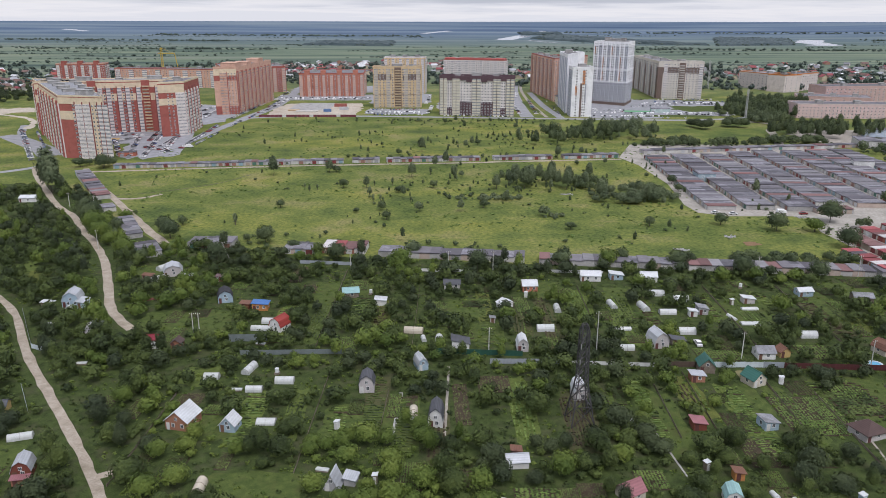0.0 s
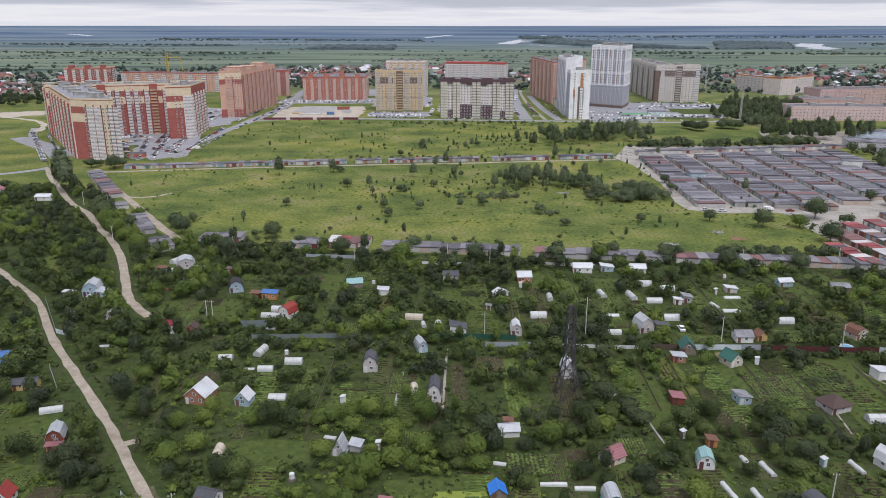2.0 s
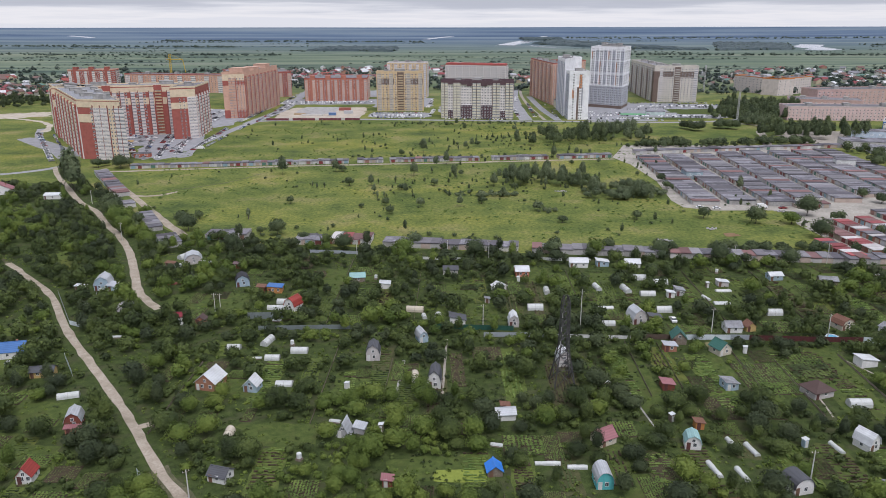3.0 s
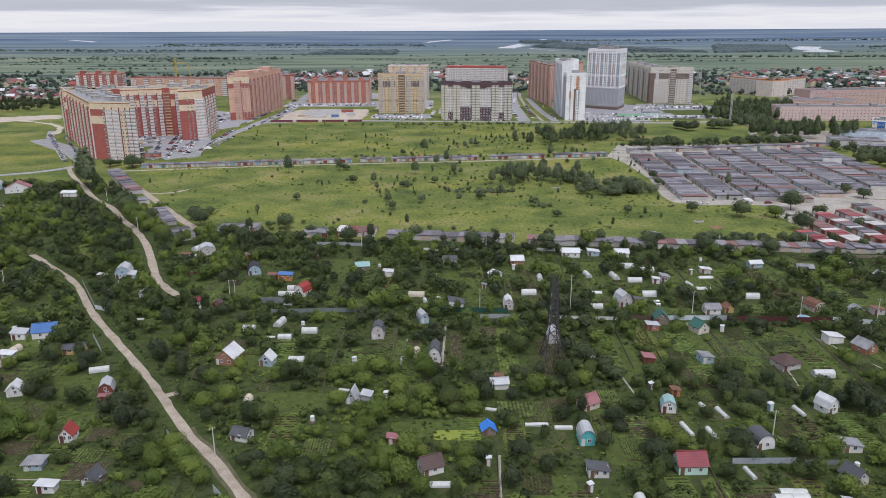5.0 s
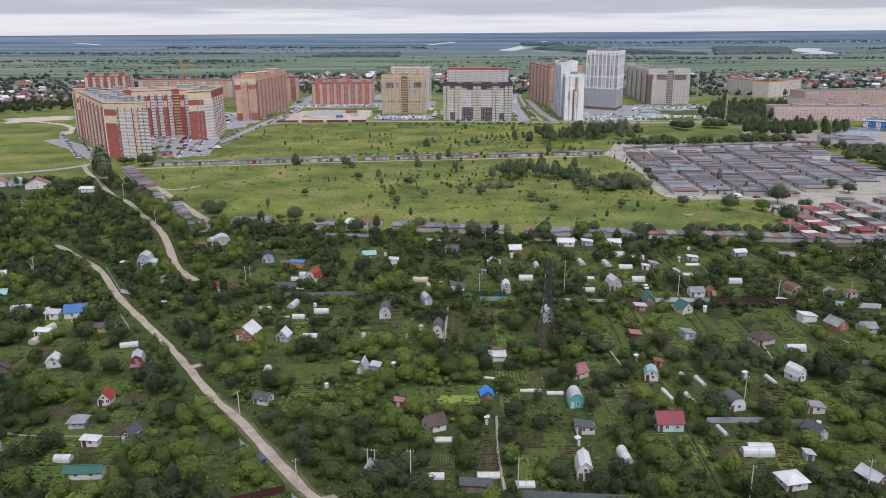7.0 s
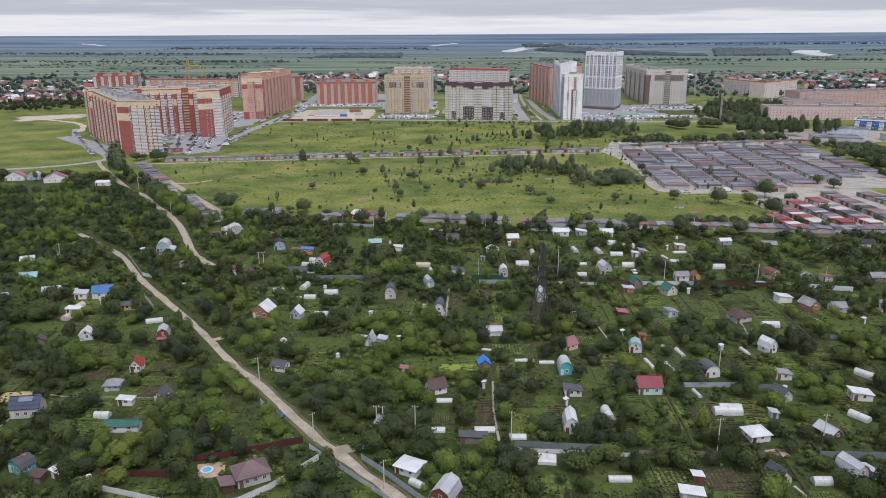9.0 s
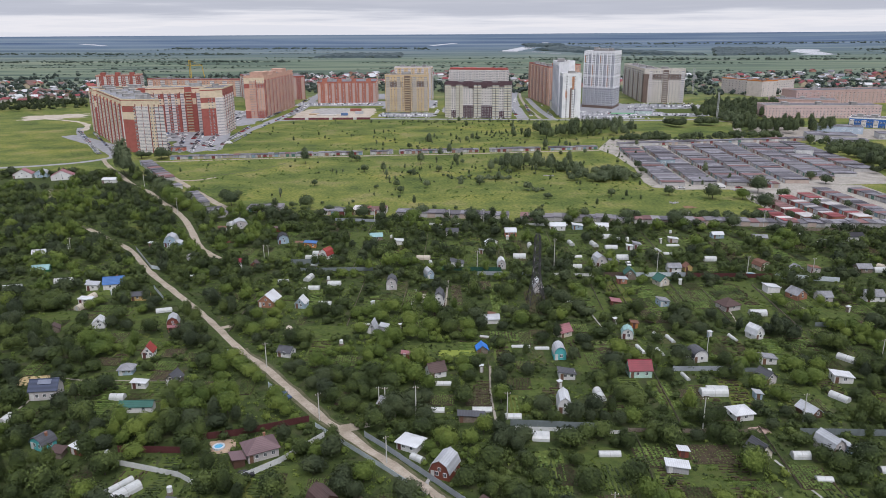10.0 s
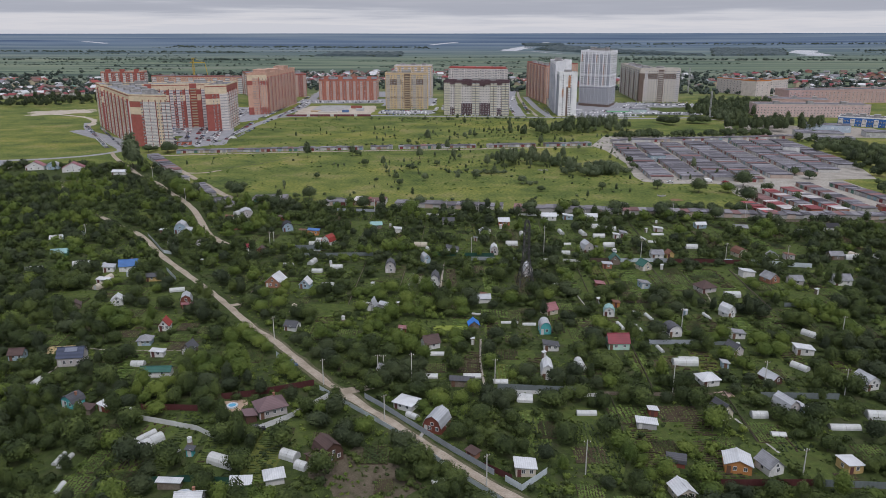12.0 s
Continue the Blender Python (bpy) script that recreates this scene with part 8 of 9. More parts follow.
for _ in range(46):
    y = ornd.uniform(6, 250)
    x = ornd.uniform(-0.54, 0.573) * (y + 128)
    if any((x - a) ** 2 + (y - b) ** 2 < (c + 1.2) ** 2 for a, b, c in TAKEN) or any((x - p.x) ** 2 + (y - p.y) ** 2 < 40 for p in glide(ROAD_MAIN, 3)):
        continue
    k = ornd.randrange(3)
    if k == 0:
        ob = thing("water_tank", x, y, 0, ornd.uniform(0, 90), "pale plastic water tank on a low stand", "tank", "water tanks")
        part("stand", Shape().box(0, 0, 0, 1.3, 1.3, 0.7), WOOD, ob)
        part("tank", Shape().pole((0, 0, 0.7), (0, 0, 1.9), 0.6, 0.6, 12).pole((0, 0, 1.9), (0, 0, 2.05), 0.25, 0.25, 8), paint(0.62, 0.64, 0.64), ob)
    elif k == 1:
        ob = thing("cold_frame", x, y, 0, ornd.uniform(-15, 15), "low white film-covered cold frame", "cold frame", "cold frames")
        part("box", Shape().box(0, 0, 0, 3.0, 1.3, 0.4), WOOD, ob)
        part("cover", Shape().extrude([(-0.66, 0.4), (0.66, 0.4), (0.5, 0.62), (-0.5, 0.7)], -1.52, 1.52), FILM, ob, turn=90)
    else:
        ob = thing("privy", x, y, 0, ornd.uniform(-25, 25), "narrow wooden garden privy with a slanted roof", "shed", "privies")
        part("wall", Shape().box(0, 0, 0, 1.1, 1.2, 2.1), (WALLS["white"][1], WALLS["wood"][1], WALLS["blue"][1])[ornd.randrange(3)], ob)
        part("roof", Shape().extrude([(-0.7, 2.1), (0.7, 2.3), (0.7, 2.38), (-0.7, 2.18)], -0.75, 0.75), ROOFS["white"][1], ob)
        part("door", DOORS[1], None, ob, at=(0, -0.62, 0.05), size=(0.8, 1, 0.9))
    TAKEN.append((x, y, 1.4))
RUBBLE = Shape()
for _ in range(160):
    a, r = ornd.uniform(0, 6.28), ornd.random() ** 0.7
    RUBBLE.box(math.cos(a) * r * 4.0, math.sin(a) * r * 5.5, max(0, 0.9 * (1 - r)) - 0.05, ornd.uniform(0.25, 0.9), ornd.uniform(0.25, 0.8), ornd.uniform(0.15, 0.45))
tagged(solid("rubbish_heap", RUBBLE, surface("mixed_rubbish", (0.16, 0.15, 0.16), (0.55, 0.54, 0.54), 1.6, 0.9), "heap of pale mixed rubbish beside the lane", "rubbish", at=(-118.5, 205.2, 0.05)), kind="stuff")
for x, y in ((70, 398.3), (183, 347), (133, 311.5), (104, 290.8)):
    heap = Shape()
    for _ in range(30):
        heap.box(ornd.gauss(0, 1.6), ornd.gauss(0, 1.0), -0.05, ornd.uniform(0.3, 1.0), ornd.uniform(0.3, 0.8), ornd.uniform(0.15, 0.5))
    tagged(solid("rubbish_heap", heap, bpy.data.materials["mixed_rubbish"], "small heap of pale rubbish in the grass", "rubbish", at=(x, y, 0)), kind="stuff")
LOGS = thing("board_pile", -109, 229.7, 0, 10, "stack of dark red boards in a garden", "boards")
for i in range(5):
    part("board", Shape().box(0, i * 0.35 - 0.8, 0.1 + 0.12 * (i % 3), 6.5, 0.3, 0.25), paint(0.22, 0.09, 0.07, 0.9), LOGS)


# ---- planting ----
rnd = random.Random(7)
ROADS = [(p.x, p.y, 3.2) for line in (ROAD_MAIN, ROAD_SIDE, ROAD_GARAGES) for p in glide(line, 8)]
GRID = {}


def keep(x, y, r):
    GRID.setdefault((int(x // 12), int(y // 12)), []).append((x, y, r))


def free(x, y, r):
    gx, gy = int(x // 12), int(y // 12)
    return all((x - a) ** 2 + (y - b) ** 2 > (r * 0.75 + c) ** 2 for i in (-1, 0, 1) for j in (-1, 0, 1) for a, b, c in GRID.get((gx + i, gy + j), ()))


for a, b, c in TAKEN + ROADS:
    keep(a, b, c)
def is_open(x, y):
    return any(abs(x - a) < w / 2 and abs(y - b) < d / 2 for a, b, w, d in OPEN_GROUND)


def in_gardens(x, y):
    edge = 291 if x < -60 else 278.5 - (x + 30) * 0.116 if x < 172 else 250.4
    if y < edge:
        return True
    return y < 415 and x < -150 - (y - 305) * 0.737


things_left = 250
lots, dark_lots, sunny_lots, low_lots, sunny_low = [], [], [], [], []
tufts, sunny_tufts = [], []
for _ in range(40000):
    y = rnd.uniform(-43, 409)
    half = 0.655 * (y + 137) + 22
    x = rnd.uniform(-half, half)
    if not in_gardens(x, y) or is_open(x, y):
        continue
    wild = x < -0.45 * (y + 49) or (x < -95 and y > 134)
    dense = noise.noise(Vector((x, y, 0)) * 0.045) + 0.6 * noise.noise(Vector((x, y, 9)) * 0.12) + (0.22 if wild else 0.10)
    plot = any(abs(x - a) < w / 2 and abs(y - b) < d / 2 for a, b, w, d in PLOTS)
    if dense < (-0.12 if wild and x < -130 else -0.24 if wild else -0.20 if x > 25 else -0.26) or plot and rnd.random() < 0.86:
        continue
    roll = rnd.random()
    if roll < 0.52:
        kind, r, size = rnd.randrange(5), 2.4, rnd.uniform(0.65, 1.25)
        group = FRUIT if y < 147 else FRUIT_FAR
        if wild and rnd.random() < 0.3:
            size = rnd.uniform(1.1, 1.4)
    elif roll < 0.535 and y < 171:
        kind, r, size = rnd.randrange(3), 4.4, rnd.uniform(0.5, 0.8)
        group = BIG
    elif roll < (0.68 if wild else 0.60):
        kind, r, size = rnd.randrange(4), 2.5, rnd.uniform(0.6, 1.0)
        group = TALL if y < 147 else TALL_FAR
    else:
        kind, r, size = rnd.randrange(4), 1.1, rnd.uniform(0.7, 1.4)
        group = BUSH
    if group is not BUSH and x > -100 and not in_gardens(x, y + 9) and rnd.random() < 0.8:
        continue
    if not free(x, y, r * size):
        continue
    keep(x, y, r * size * 0.62)
    turn = rnd.uniform(0, 6.28)
    stretch = rnd.uniform(0.85, 1.2)
    dark = noise.noise(Vector((x, y, 30)) * 0.06) + rnd.uniform(-0.25, 0.25) > 0.16
    sunny = noise.noise(Vector((x, y, 60)) * 0.035) + rnd.uniform(-0.2, 0.2) + (0.34 if -70 < x < 8 and 55 < y < 137 else 0.08 if wild else 0) > 0.27
    if group is not BUSH and y < 95 and things_left > 0:
        things_left -= 1
        name, words = ("fruit_tree", "broad leafy green fruit tree in a garden plot") if group is FRUIT else ("garden_tree", "tall dense dark green garden tree")
        tree(name, (name, kind, dark, sunny), group[kind], LEAF_BRIGHT if sunny else LEAF_DARK if dark else LEAF, x, y, size, math.degrees(turn), words, "garden trees", 1.4 if group is FRUIT else 2.4, 0.14, stretch)
    elif group is BUSH:
        (sunny_low if sunny else low_lots).append((group[kind], x, y, 0, size, turn, stretch))
    else:
        (sunny_lots if sunny else dark_lots if dark else lots).append((group[kind], x, y, 0, size, turn, stretch))
for _ in range(28000):
    y = rnd.uniform(-37, 279)
    half = 0.638 * (y + 137) + 10
    x = rnd.uniform(-half, half)
    if in_gardens(x, y) and free(x, y, 0.4) and (rnd.random() < 0.55 or not is_open(x, y)):
        (sunny_tufts if noise.noise(Vector((x, y, 80)) * 0.08) > 0.0 else tufts).append((TUFT[rnd.randrange(4)], x, y, 0, rnd.uniform(0.6, 1.5), rnd.uniform(0, 6.28), rnd.uniform(0.6, 1.1)))
grove("garden_trees", lots, LEAF, "leafy green fruit trees crowding the garden plots", "trees")
grove("dark_garden_trees", dark_lots, LEAF_DARK, "darker dense trees among the garden plots", "trees")
grove("sunny_garden_trees", sunny_lots, LEAF_BRIGHT, "yellow-green trees among the garden plots", "trees")
grove("sunny_bushes", sunny_low, LEAF_BRIGHT, "yellow-green bushes between the plots", "bushes")
grove("garden_bushes", low_lots, LEAF, "low currant and berry bushes between the plots", "bushes")
grove("bright_weeds", sunny_tufts, LEAF_BRIGHT, "yellow-green weeds and grass tufts on the plots", "weeds")
grove("weeds", tufts, LEAF, "tall weeds and grass tufts on the plots", "weeds")

# meadow: single trees and thickets
MEADOW = [(-131, 331.1, .8, "F"), (-77, 460.6, .95, "T"), (-73, 463, .8, "F"), (-48, 414.2, .8, "T"), (-44, 421.5, .6, "Y"), (-41, 379.9, .75, "Y"), (-37, 379.9, .7, "Y"), (-33, 422.7, .8, "Y"), (-20, 378.7, .6, "Y"), (-81, 405.6, .6, "Y"), (-85, 412.9, .6, "Y"), (-77, 409.3, .6, "Y"), (-106, 336, .8, "Y"), (-31, 342.1, .75, "F"), (-48, 356.7, .45, "F"), (-15, 282.9, 1.1, "B"), (-10, 454.5, .8, "Y"), (-6, 421.5, .6, "Y"), (-88, 307.9, .8, "Y"), (-92, 303, .6, "F"), (46.8, 268.8, 1.15, "F"), (49, 276.1, 1.0, "F"), (73, 274.9, .95, "F"), (95, 268.2, 1.2, "F"), (101, 271.2, .9, "F"), (-128, 272.4, 1.0, "F"), (-68, 290.8, .8, "F"), (-228, 406.8, 1.1, "T")]
MEADOW += [(-235, 480.1, 1.35, "F"), (-248, 486.2, .8, "F"), (-231, 485, 1.0, "F"), (245, 378.7, 1.0, "F"), (249, 365.3, 1.1, "F"), (47, 412.9, 1.5, "T"), (52, 422.7, 1.4, "T"), (64, 422.7, 1.5, "T"), (72, 410.5, 1.35, "T"), (58, 431.3, 1.3, "T"), (76, 430, 1.2, "T"), (91, 441, 1.2, "T"), (38, 422.7, 1.1, "T"), (67, 441, 1.3, "T"), (30, 411.7, 1.0, "T"), (43, 436.1, 1.2, "T"), (84, 416.6, 1.1, "T"), (62, 408, 1.2, "Y"), (82, 513.1, 1.1, "T"), (0, 488.7, 1.1, "T"), (-35, 527.8, .8, "F"), (-60, 574.2, .7, "Y"), (-72, 586.4, .6, "Y"), (-20, 569.3, .9, "F"), (10, 555.9, .6, "Y"), (-95, 598.6, .6, "Y"), (26, 574.2, .8, "F"), (140, 427.6, .9, "F")]
MEADOW += [(138, 406.8, .8, "F"), (-112, 450.8, 1.45, "T"), (-233, 404, 2.9, "T"), (-229, 398, 2.3, "T"), (-238, 411, 2.2, "T"), (-129, 307.9, 1.5, "F"), (-136, 320.1, 1.3, "F"), (-83, 300.5, 1.4, "F"), (-105, 331.1, 1.0, "Y"), (-251, 478.9, 1.2, "F"), (-233, 474, 1.7, "F"), (193, 337.2, 1.9, "F"), (179, 293.2, 1.7, "F"), (159, 321.3, 1.6, "F"), (136, 332.3, 1.0, "F"), (177, 320.1, 1.2, "S"), (-179, 337.2, 1.8, "F"), (-170, 320.1, 1.7, "S"), (-160, 305.4, 1.6, "S"), (-153, 296.9, 1.1, "S"), (-186, 348.2, 1.6, "F"), (-140, 282.2, 1.4, "S"), (-18, 540, 1.3, "T"), (-22, 445.9, 1.0, "T"), (-44, 390.9, 1.1, "Y")]
MEADOW += [(-98, 276.1, 1.35, "F"), (-47, 276.1, 1.3, "F"), (-20, 271.2, 1.2, "S"), (12, 265.1, 1.4, "F"), (66, 267.6, 1.2, "S"), (118, 257.8, 1.4, "F"), (146, 252.9, 1.3, "F"), (-62, 415.4, 0.9, "F"), (-28, 403.2, 0.7, "F"), (20, 366.5, 0.8, "F"), (-90, 366.5, 0.7, "F"), (5, 439.8, 0.9, "T"), (-8, 415.4, 0.8, "F"), (100, 329.9, 0.8, "F"), (60, 323.8, 0.7, "F")]
POOL = {"T": ("meadow_tree", TALL, LEAF_PALE, "tall bushy tree standing in the meadow"), "F": ("meadow_tree", FRUIT, LEAF_MEADOW, "round leafy tree standing in the meadow"),
        "Y": ("young_birch", YOUNG, LEAF_PALE, "slender young tree in the meadow"), "S": ("meadow_tree", FRUIT, LEAF_BRIGHT, "yellow-green leafy tree beside the dirt lane"), "B": ("meadow_tree", FRUIT, LEAF_PALE, "pale round willow in the meadow")}
for i, (x, y, size, k) in enumerate(MEADOW):
    name, kinds, leaf, words = POOL[k]
    if k in "FS" and size >= 1.3:
        name, kinds, size = "broad_tree", BIG, size / 1.85
    elif k == "T" and size > 1.05:
        name, kinds, size = "poplar", POPLAR + POPLAR[:1], size / 2.1
    tree(name, (name, k, i % 3), kinds[i % 3], leaf, x, y, size * 1.25, i * 47, words, "meadow trees", 2.2, 0.2)


def thicket(n, x, y, w, d, kinds, lo, hi, out):
    for _ in range(n):
        a, r = rnd.uniform(0, 6.28), math.sqrt(rnd.random())
        px, py = x + math.cos(a) * r * w / 2, y + math.sin(a) * r * d / 2
        if clear_of_roads(px, py):
            out.append((rnd.choice(kinds), px, py, -0.1, rnd.uniform(lo, hi), rnd.uniform(0, 6.28), rnd.uniform(0.8, 1.2)))


BUILT = {}
for a, b, c in TAKEN + ROADS:
    BUILT.setdefault((int(a // 12), int(b // 12)), []).append((a, b, c))


def clear_of_roads(x, y):
    gx, gy = int(x // 12), int(y // 12)
    return all((x - a) ** 2 + (y - b) ** 2 > (c + 0.6) ** 2 for i in (-1, 0, 1) for j in (-1, 0, 1) for a, b, c in BUILT.get((gx + i, gy + j), ()))


shrubs, willows, dark_shrubs, sunny_shrubs = [], [], [], []
thicket(20, 106, 390.9, 46, 34.2, BIG + POPLAR[:1], 0.6, 1.0, willows)
thicket(20, 106, 386.1, 50, 31.8, FRUIT_FAR, 0.8, 1.2, willows)
thicket(20, 60, 427.6, 44, 34.2, YOUNG + TALL, 1.0, 1.5, willows)
thicket(40, 44, 422.7, 110, 61.1, YOUNG + BUSH, 0.5, 1.0, shrubs)
thicket(6, 36, 421.5, 16, 24.4, YOUNG + TALL_FAR, 0.8, 1.2, willows)
thicket(40, 22, 388.5, 42, 13.4, BUSH, 1.0, 1.7, willows)
thicket(14, 54, 347, 20, 8.6, BUSH + FRUIT_FAR[:1], 0.8, 1.4, willows)
thicket(24, 88, 421.5, 20, 36.7, FRUIT_FAR + YOUNG, 0.8, 1.3, shrubs)
thicket(44, 112, 610.9, 56, 53.8, YOUNG + TALL_FAR, 1.2, 1.9, shrubs)
thicket(44, 160, 629.2, 60, 73.3, TALL_FAR + YOUNG, 1.2, 1.9, willows)
thicket(14, 90, 584, 60, 29.3, TALL_FAR, 1.0, 1.5, shrubs)
thicket(30, 60, 604.7, 50, 61.1, YOUNG + BUSH, 0.7, 1.2, shrubs)
thicket(9, 238, 669.5, 26, 26.9, BIG, 0.8, 1.1, dark_shrubs)
thicket(7, 276, 679.3, 24, 19.5, BIG, 0.8, 1.1, shrubs)
thicket(60, 335, 629.2, 100, 61.1, POPLAR, 0.7, 1.0, shrubs)
thicket(60, 325, 757.5, 80, 97.7, POPLAR + BIG, 0.6, 0.9, shrubs)
thicket(90, 205, 574.2, 110, 17.1, FRUIT_FAR + BUSH, 0.9, 1.5, shrubs)
thicket(60, 290, 584, 60, 19.5, FRUIT_FAR + BUSH, 0.9, 1.5, shrubs)
thicket(70, 340, 513.1, 50, 122.2, FRUIT_FAR + BUSH, 0.9, 1.6, shrubs)
thicket(34, 332, 440, 60, 170, BIG, 0.7, 1.1, shrubs)
thicket(90, 325, 390.9, 60, 110, FRUIT_FAR + TALL_FAR, 0.8, 1.4, dark_shrubs)
thicket(40, 290, 305.4, 40, 85.5, FRUIT_FAR + BUSH, 0.8, 1.4, shrubs)
thicket(22, 80, 259, 190, 9.8, FRUIT_FAR + BUSH, 0.7, 1.2, shrubs)
thicket(26, 200, 293.2, 60, 85.5, FRUIT_FAR + BUSH, 0.6, 1.1, shrubs)
thicket(90, 20, 720.8, 260, 22, BUSH, 0.7, 1.3, shrubs)
thicket(60, 150, 271.2, 70, 12.2, FRUIT_FAR + BUSH, 0.7, 1.2, shrubs)
thicket(50, -40, 293.2, 150, 14.7, BUSH, 0.7, 1.4, shrubs)
thicket(40, 0, 518, 260, 12.2, BUSH, 0.7, 1.5, shrubs)
thicket(80, -208, 356.7, 60, 97.7, FRUIT_FAR + BUSH, 0.7, 1.2, dark_shrubs)
thicket(30, -170, 327.4, 24, 48.9, FRUIT_FAR + BUSH, 0.8, 1.3, sunny_shrubs)
thicket(24, -158, 311.5, 26, 31.8, FRUIT_FAR + BUSH, 0.8, 1.3, shrubs)
thicket(160, -560, 930, 150, 150, FRUIT_FAR + TALL_FAR, 0.9, 1.5, dark_shrubs)
thicket(120, 338, 790, 44, 120, FRUIT_FAR + TALL_FAR, 1.1, 1.9, shrubs)
thicket(90, 385, 870, 90, 90, FRUIT_FAR + TALL_FAR, 1.0, 1.7, shrubs)
thicket(50, 318, 720, 30, 60, FRUIT_FAR + TALL_FAR, 1.0, 1.6, willows)
for _ in range(560):
    x, y = rnd.uniform(-200, 190), rnd.uniform(299, 727)
    if noise.noise(Vector((x, y, 3)) * 0.02) + (0.25 if x > -40 else 0) > 0.05 and abs(y - 503) > 10:
        shrubs.append((rnd.choice(BUSH + YOUNG[:2]), x, y, -0.1, rnd.uniform(0.35, 1.15), rnd.uniform(0, 6.28), rnd.uniform(0.8, 1.3)))
for _ in range(150):
    x, y = rnd.uniform(-70, 190), rnd.uniform(348, 721)
    if noise.noise(Vector((x, y, 40)) * 0.018) + 0.002 * (x - 20) > 0.0 and abs(y - 503) > 11 and clear_of_roads(x, y):
        rnd.choice((shrubs, willows, willows)).append((rnd.choice(YOUNG + TALL_FAR[:2] + FRUIT_FAR[:2]), x, y, -0.1, rnd.uniform(0.55, 1.1), rnd.uniform(0, 6.28), rnd.uniform(0.9, 1.3)))
sward = []
for _ in range(7000):
    x, y = rnd.uniform(-215, 200), rnd.uniform(293, 733)
    if noise.noise(Vector((x, y, 13)) * 0.03) + 0.5 * noise.noise(Vector((x, y, 2)) * 0.11) > 0.0 and clear_of_roads(x, y) and abs(y - 503) > 7:
        sward.append((TUFT[rnd.randrange(4)], x, y, -0.12, rnd.uniform(0.8, 2.4), rnd.uniform(0, 6.28), rnd.uniform(0.4, 0.8)))
grove("meadow_weeds", sward, CROP, "rough tufts of tall weeds in the meadow", "weeds")
grove("meadow_bushes", shrubs, LEAF_MEADOW, "scattered green bushes over the meadow", "bushes")
grove("willow_thicket", willows, LEAF_PALE, "low greyish willow thicket in the meadow", "bushes")
grove("sunny_thicket", sunny_shrubs, LEAF_BRIGHT, "yellow-green bushes beside the dirt lane", "bushes")
grove("dark_thicket", dark_shrubs, LEAF_DARK, "dark tree thickets at the meadow's edge", "trees")

# beyond the flats: village trees, hedges and woods of the flood plain
far = []
for _ in range(3000):
    y = 1040 + 590 * rnd.random() ** 1.2
    x = rnd.uniform(-0.7 * y - 40, 0.7 * y + 40)
    if -260 < x < 340 and y < 1100 or (-520 < x < -230 and y < 1136):
        continue
    if noise.noise(Vector((x, y, 0)) * 0.008) > (-0.5 if y < 1440 else -0.05):
        far.append((FAR[rnd.randrange(3)], x, y, -0.3, rnd.uniform(1.0, 1.9), rnd.uniform(0, 6.28), rnd.uniform(0.8, 1.2)))
hedges = []
for _ in range(90):
    y = 1560 + 2100 * rnd.random() ** 1.3
    x, slope, n = rnd.uniform(-0.72 * y, 0.72 * y), rnd.uniform(-0.12, 0.12), rnd.randrange(14, 60)
    for k in range(n):
        px, py = x + k * 7 + rnd.gauss(0, 9), y + slope * k * 7 + rnd.gauss(0, 12)
        if rnd.random() < 0.85:
            hedges.append((FAR[rnd.randrange(3)], px, py, ground_height(px * 0.55, py) - 0.5, 0.5 + 1.6 * rnd.random() ** 2, rnd.uniform(0, 6.28), rnd.uniform(0.35, 0.7)))
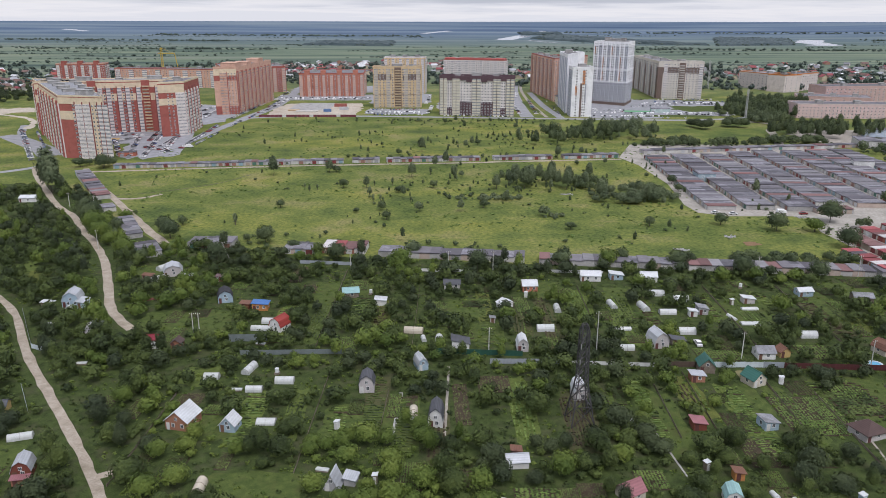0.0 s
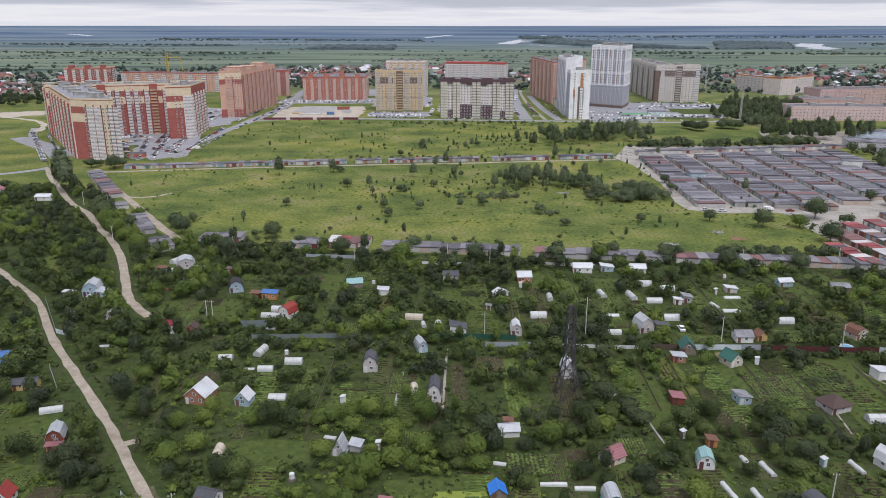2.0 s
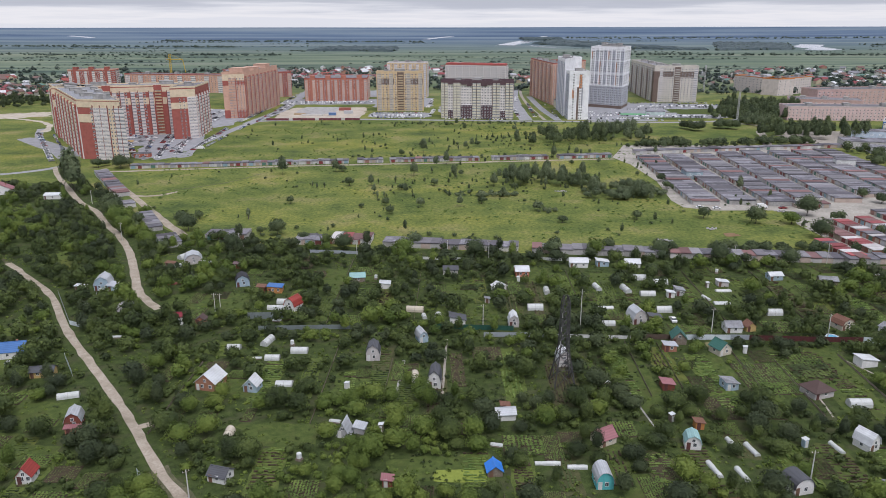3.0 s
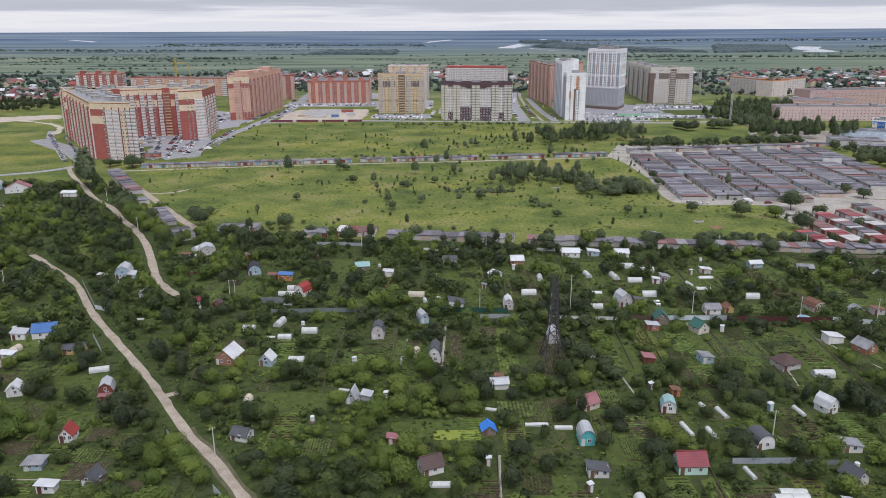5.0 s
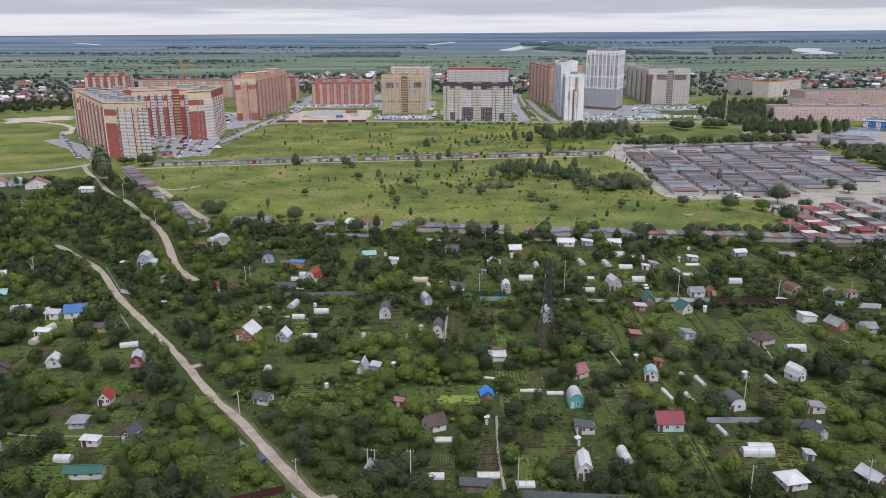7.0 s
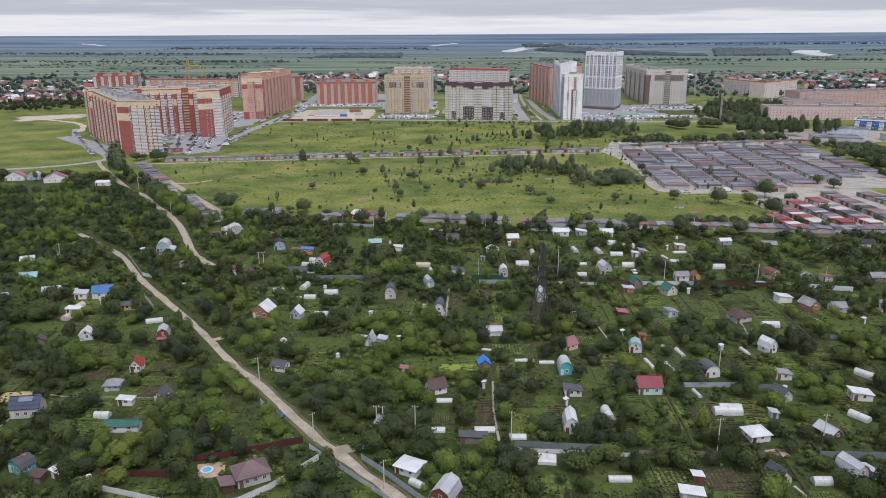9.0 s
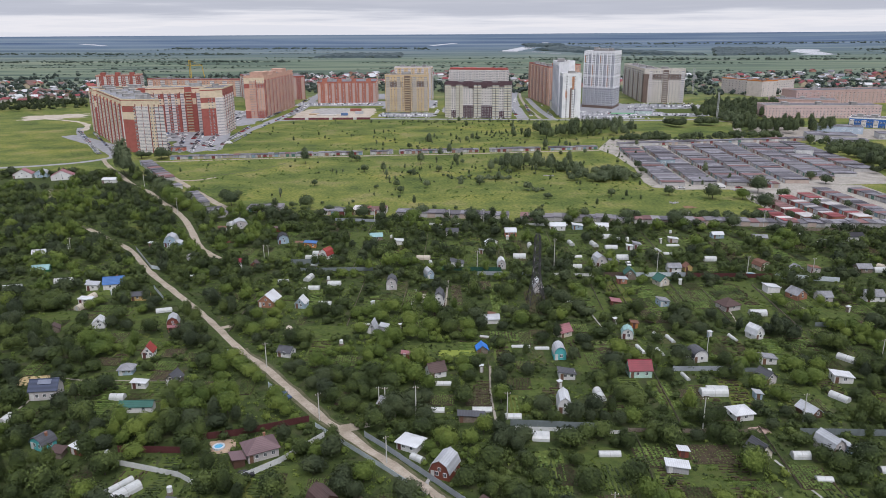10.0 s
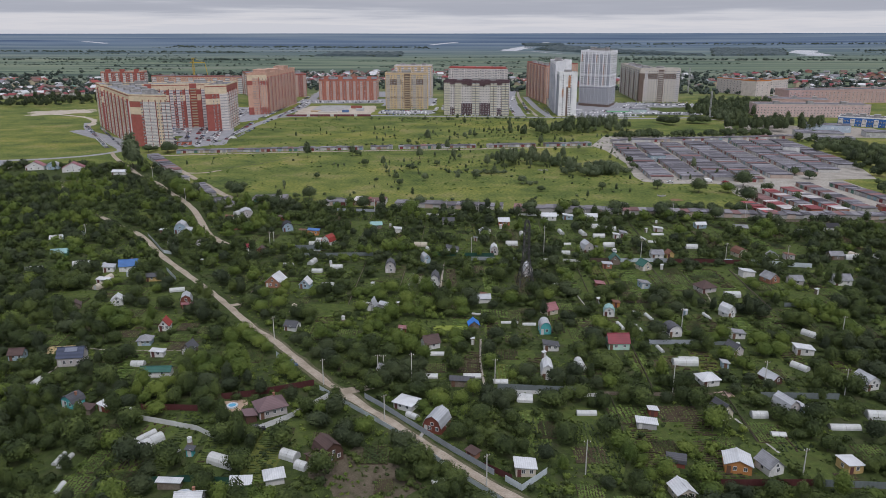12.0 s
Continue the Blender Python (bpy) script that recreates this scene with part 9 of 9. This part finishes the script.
WOODS = (((-535, 2846.6), (-181, 2748.8), (-198, 3105.2), (-479.3, 3121), 230), ((1014, 2809.9), (1343, 2883.2), (1507.1, 3310), (1221.9, 3443.9), 420), ((386.5, 3395.8), (701.1, 3010.8), (1010, 2846.6), (537.5, 3735.2), 460), ((386.4, 3703.8), (578, 3656.5), (584.8, 3845.5), (372.1, 3845.5), 120),
         ((-2484.8, 3207.6), (-870.4, 3128.9), (-863.1, 3184), (-2462.4, 3270.6), 260), ((-1363, 3601.4), (-91.7, 3522.6), (-91, 3585.6), (-1352.5, 3672.2), 220), ((1778.4, 3168.2), (2771.5, 3207.6), (2746.5, 3270.6), (1759.9, 3239.1), 180), ((623.1, 3798.2), (2342.4, 3680.1), (2321.5, 3766.8), (617.5, 3892.8), 260),
         ((-1700, 2467.8), (-500, 2394.5), (-500, 2425.1), (-1700, 2504.5), 150), ((300, 2419), (1500, 2321.2), (1500, 2351.8), (300, 2455.6), 150))
def canopy(p, q, r, s, cells=34):
    """The closed roof of a far wood: a rough sheet between four corners that falls to the ground at its edges."""
    verts = []
    for j in range(cells + 1):
        for i in range(cells + 1):
            u, v = i / cells, j / cells
            x = (p[0] * (1 - u) + q[0] * u) * (1 - v) + (s[0] * (1 - u) + r[0] * u) * v
            y = (p[1] * (1 - u) + q[1] * u) * (1 - v) + (s[1] * (1 - u) + r[1] * u) * v
            x, y = x + 26 * noise.noise(Vector((x, y, 0)) * 0.013), y + 14 * noise.noise(Vector((x, y, 4)) * 0.013)
            rim = min(u, v, 1 - u, 1 - v) * cells
            verts.append((x, y, ground_height(x * 0.55, y) + (-1 if rim < 0.5 else 8 + 5 * noise.noise(Vector((x, y, 1)) * 0.05) + rnd.uniform(-1.6, 1.6))))
    k = cells + 1
    return Shape().add(verts, [(j * k + i, j * k + i + 1, (j + 1) * k + i + 1, (j + 1) * k + i) for j in range(cells) for i in range(cells)])


for p, q, r, s, n in WOODS:
    if n > 110 and abs(p[0] - q[0]) < 600:
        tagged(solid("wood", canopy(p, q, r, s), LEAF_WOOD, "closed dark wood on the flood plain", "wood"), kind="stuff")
    for _ in range(n):
        u, v = rnd.random(), rnd.random()
        x = (p[0] * (1 - u) + q[0] * u) * (1 - v) + (s[0] * (1 - u) + r[0] * u) * v
        y = (p[1] * (1 - u) + q[1] * u) * (1 - v) + (s[1] * (1 - u) + r[1] * u) * v
        big = rnd.uniform(1.4, 2.4)
        hedges.append((FAR[rnd.randrange(3)], x, y, ground_height(x * 0.55, y) - 0.4, big, rnd.uniform(0, 6.28), rnd.uniform(0.6, 0.9)))
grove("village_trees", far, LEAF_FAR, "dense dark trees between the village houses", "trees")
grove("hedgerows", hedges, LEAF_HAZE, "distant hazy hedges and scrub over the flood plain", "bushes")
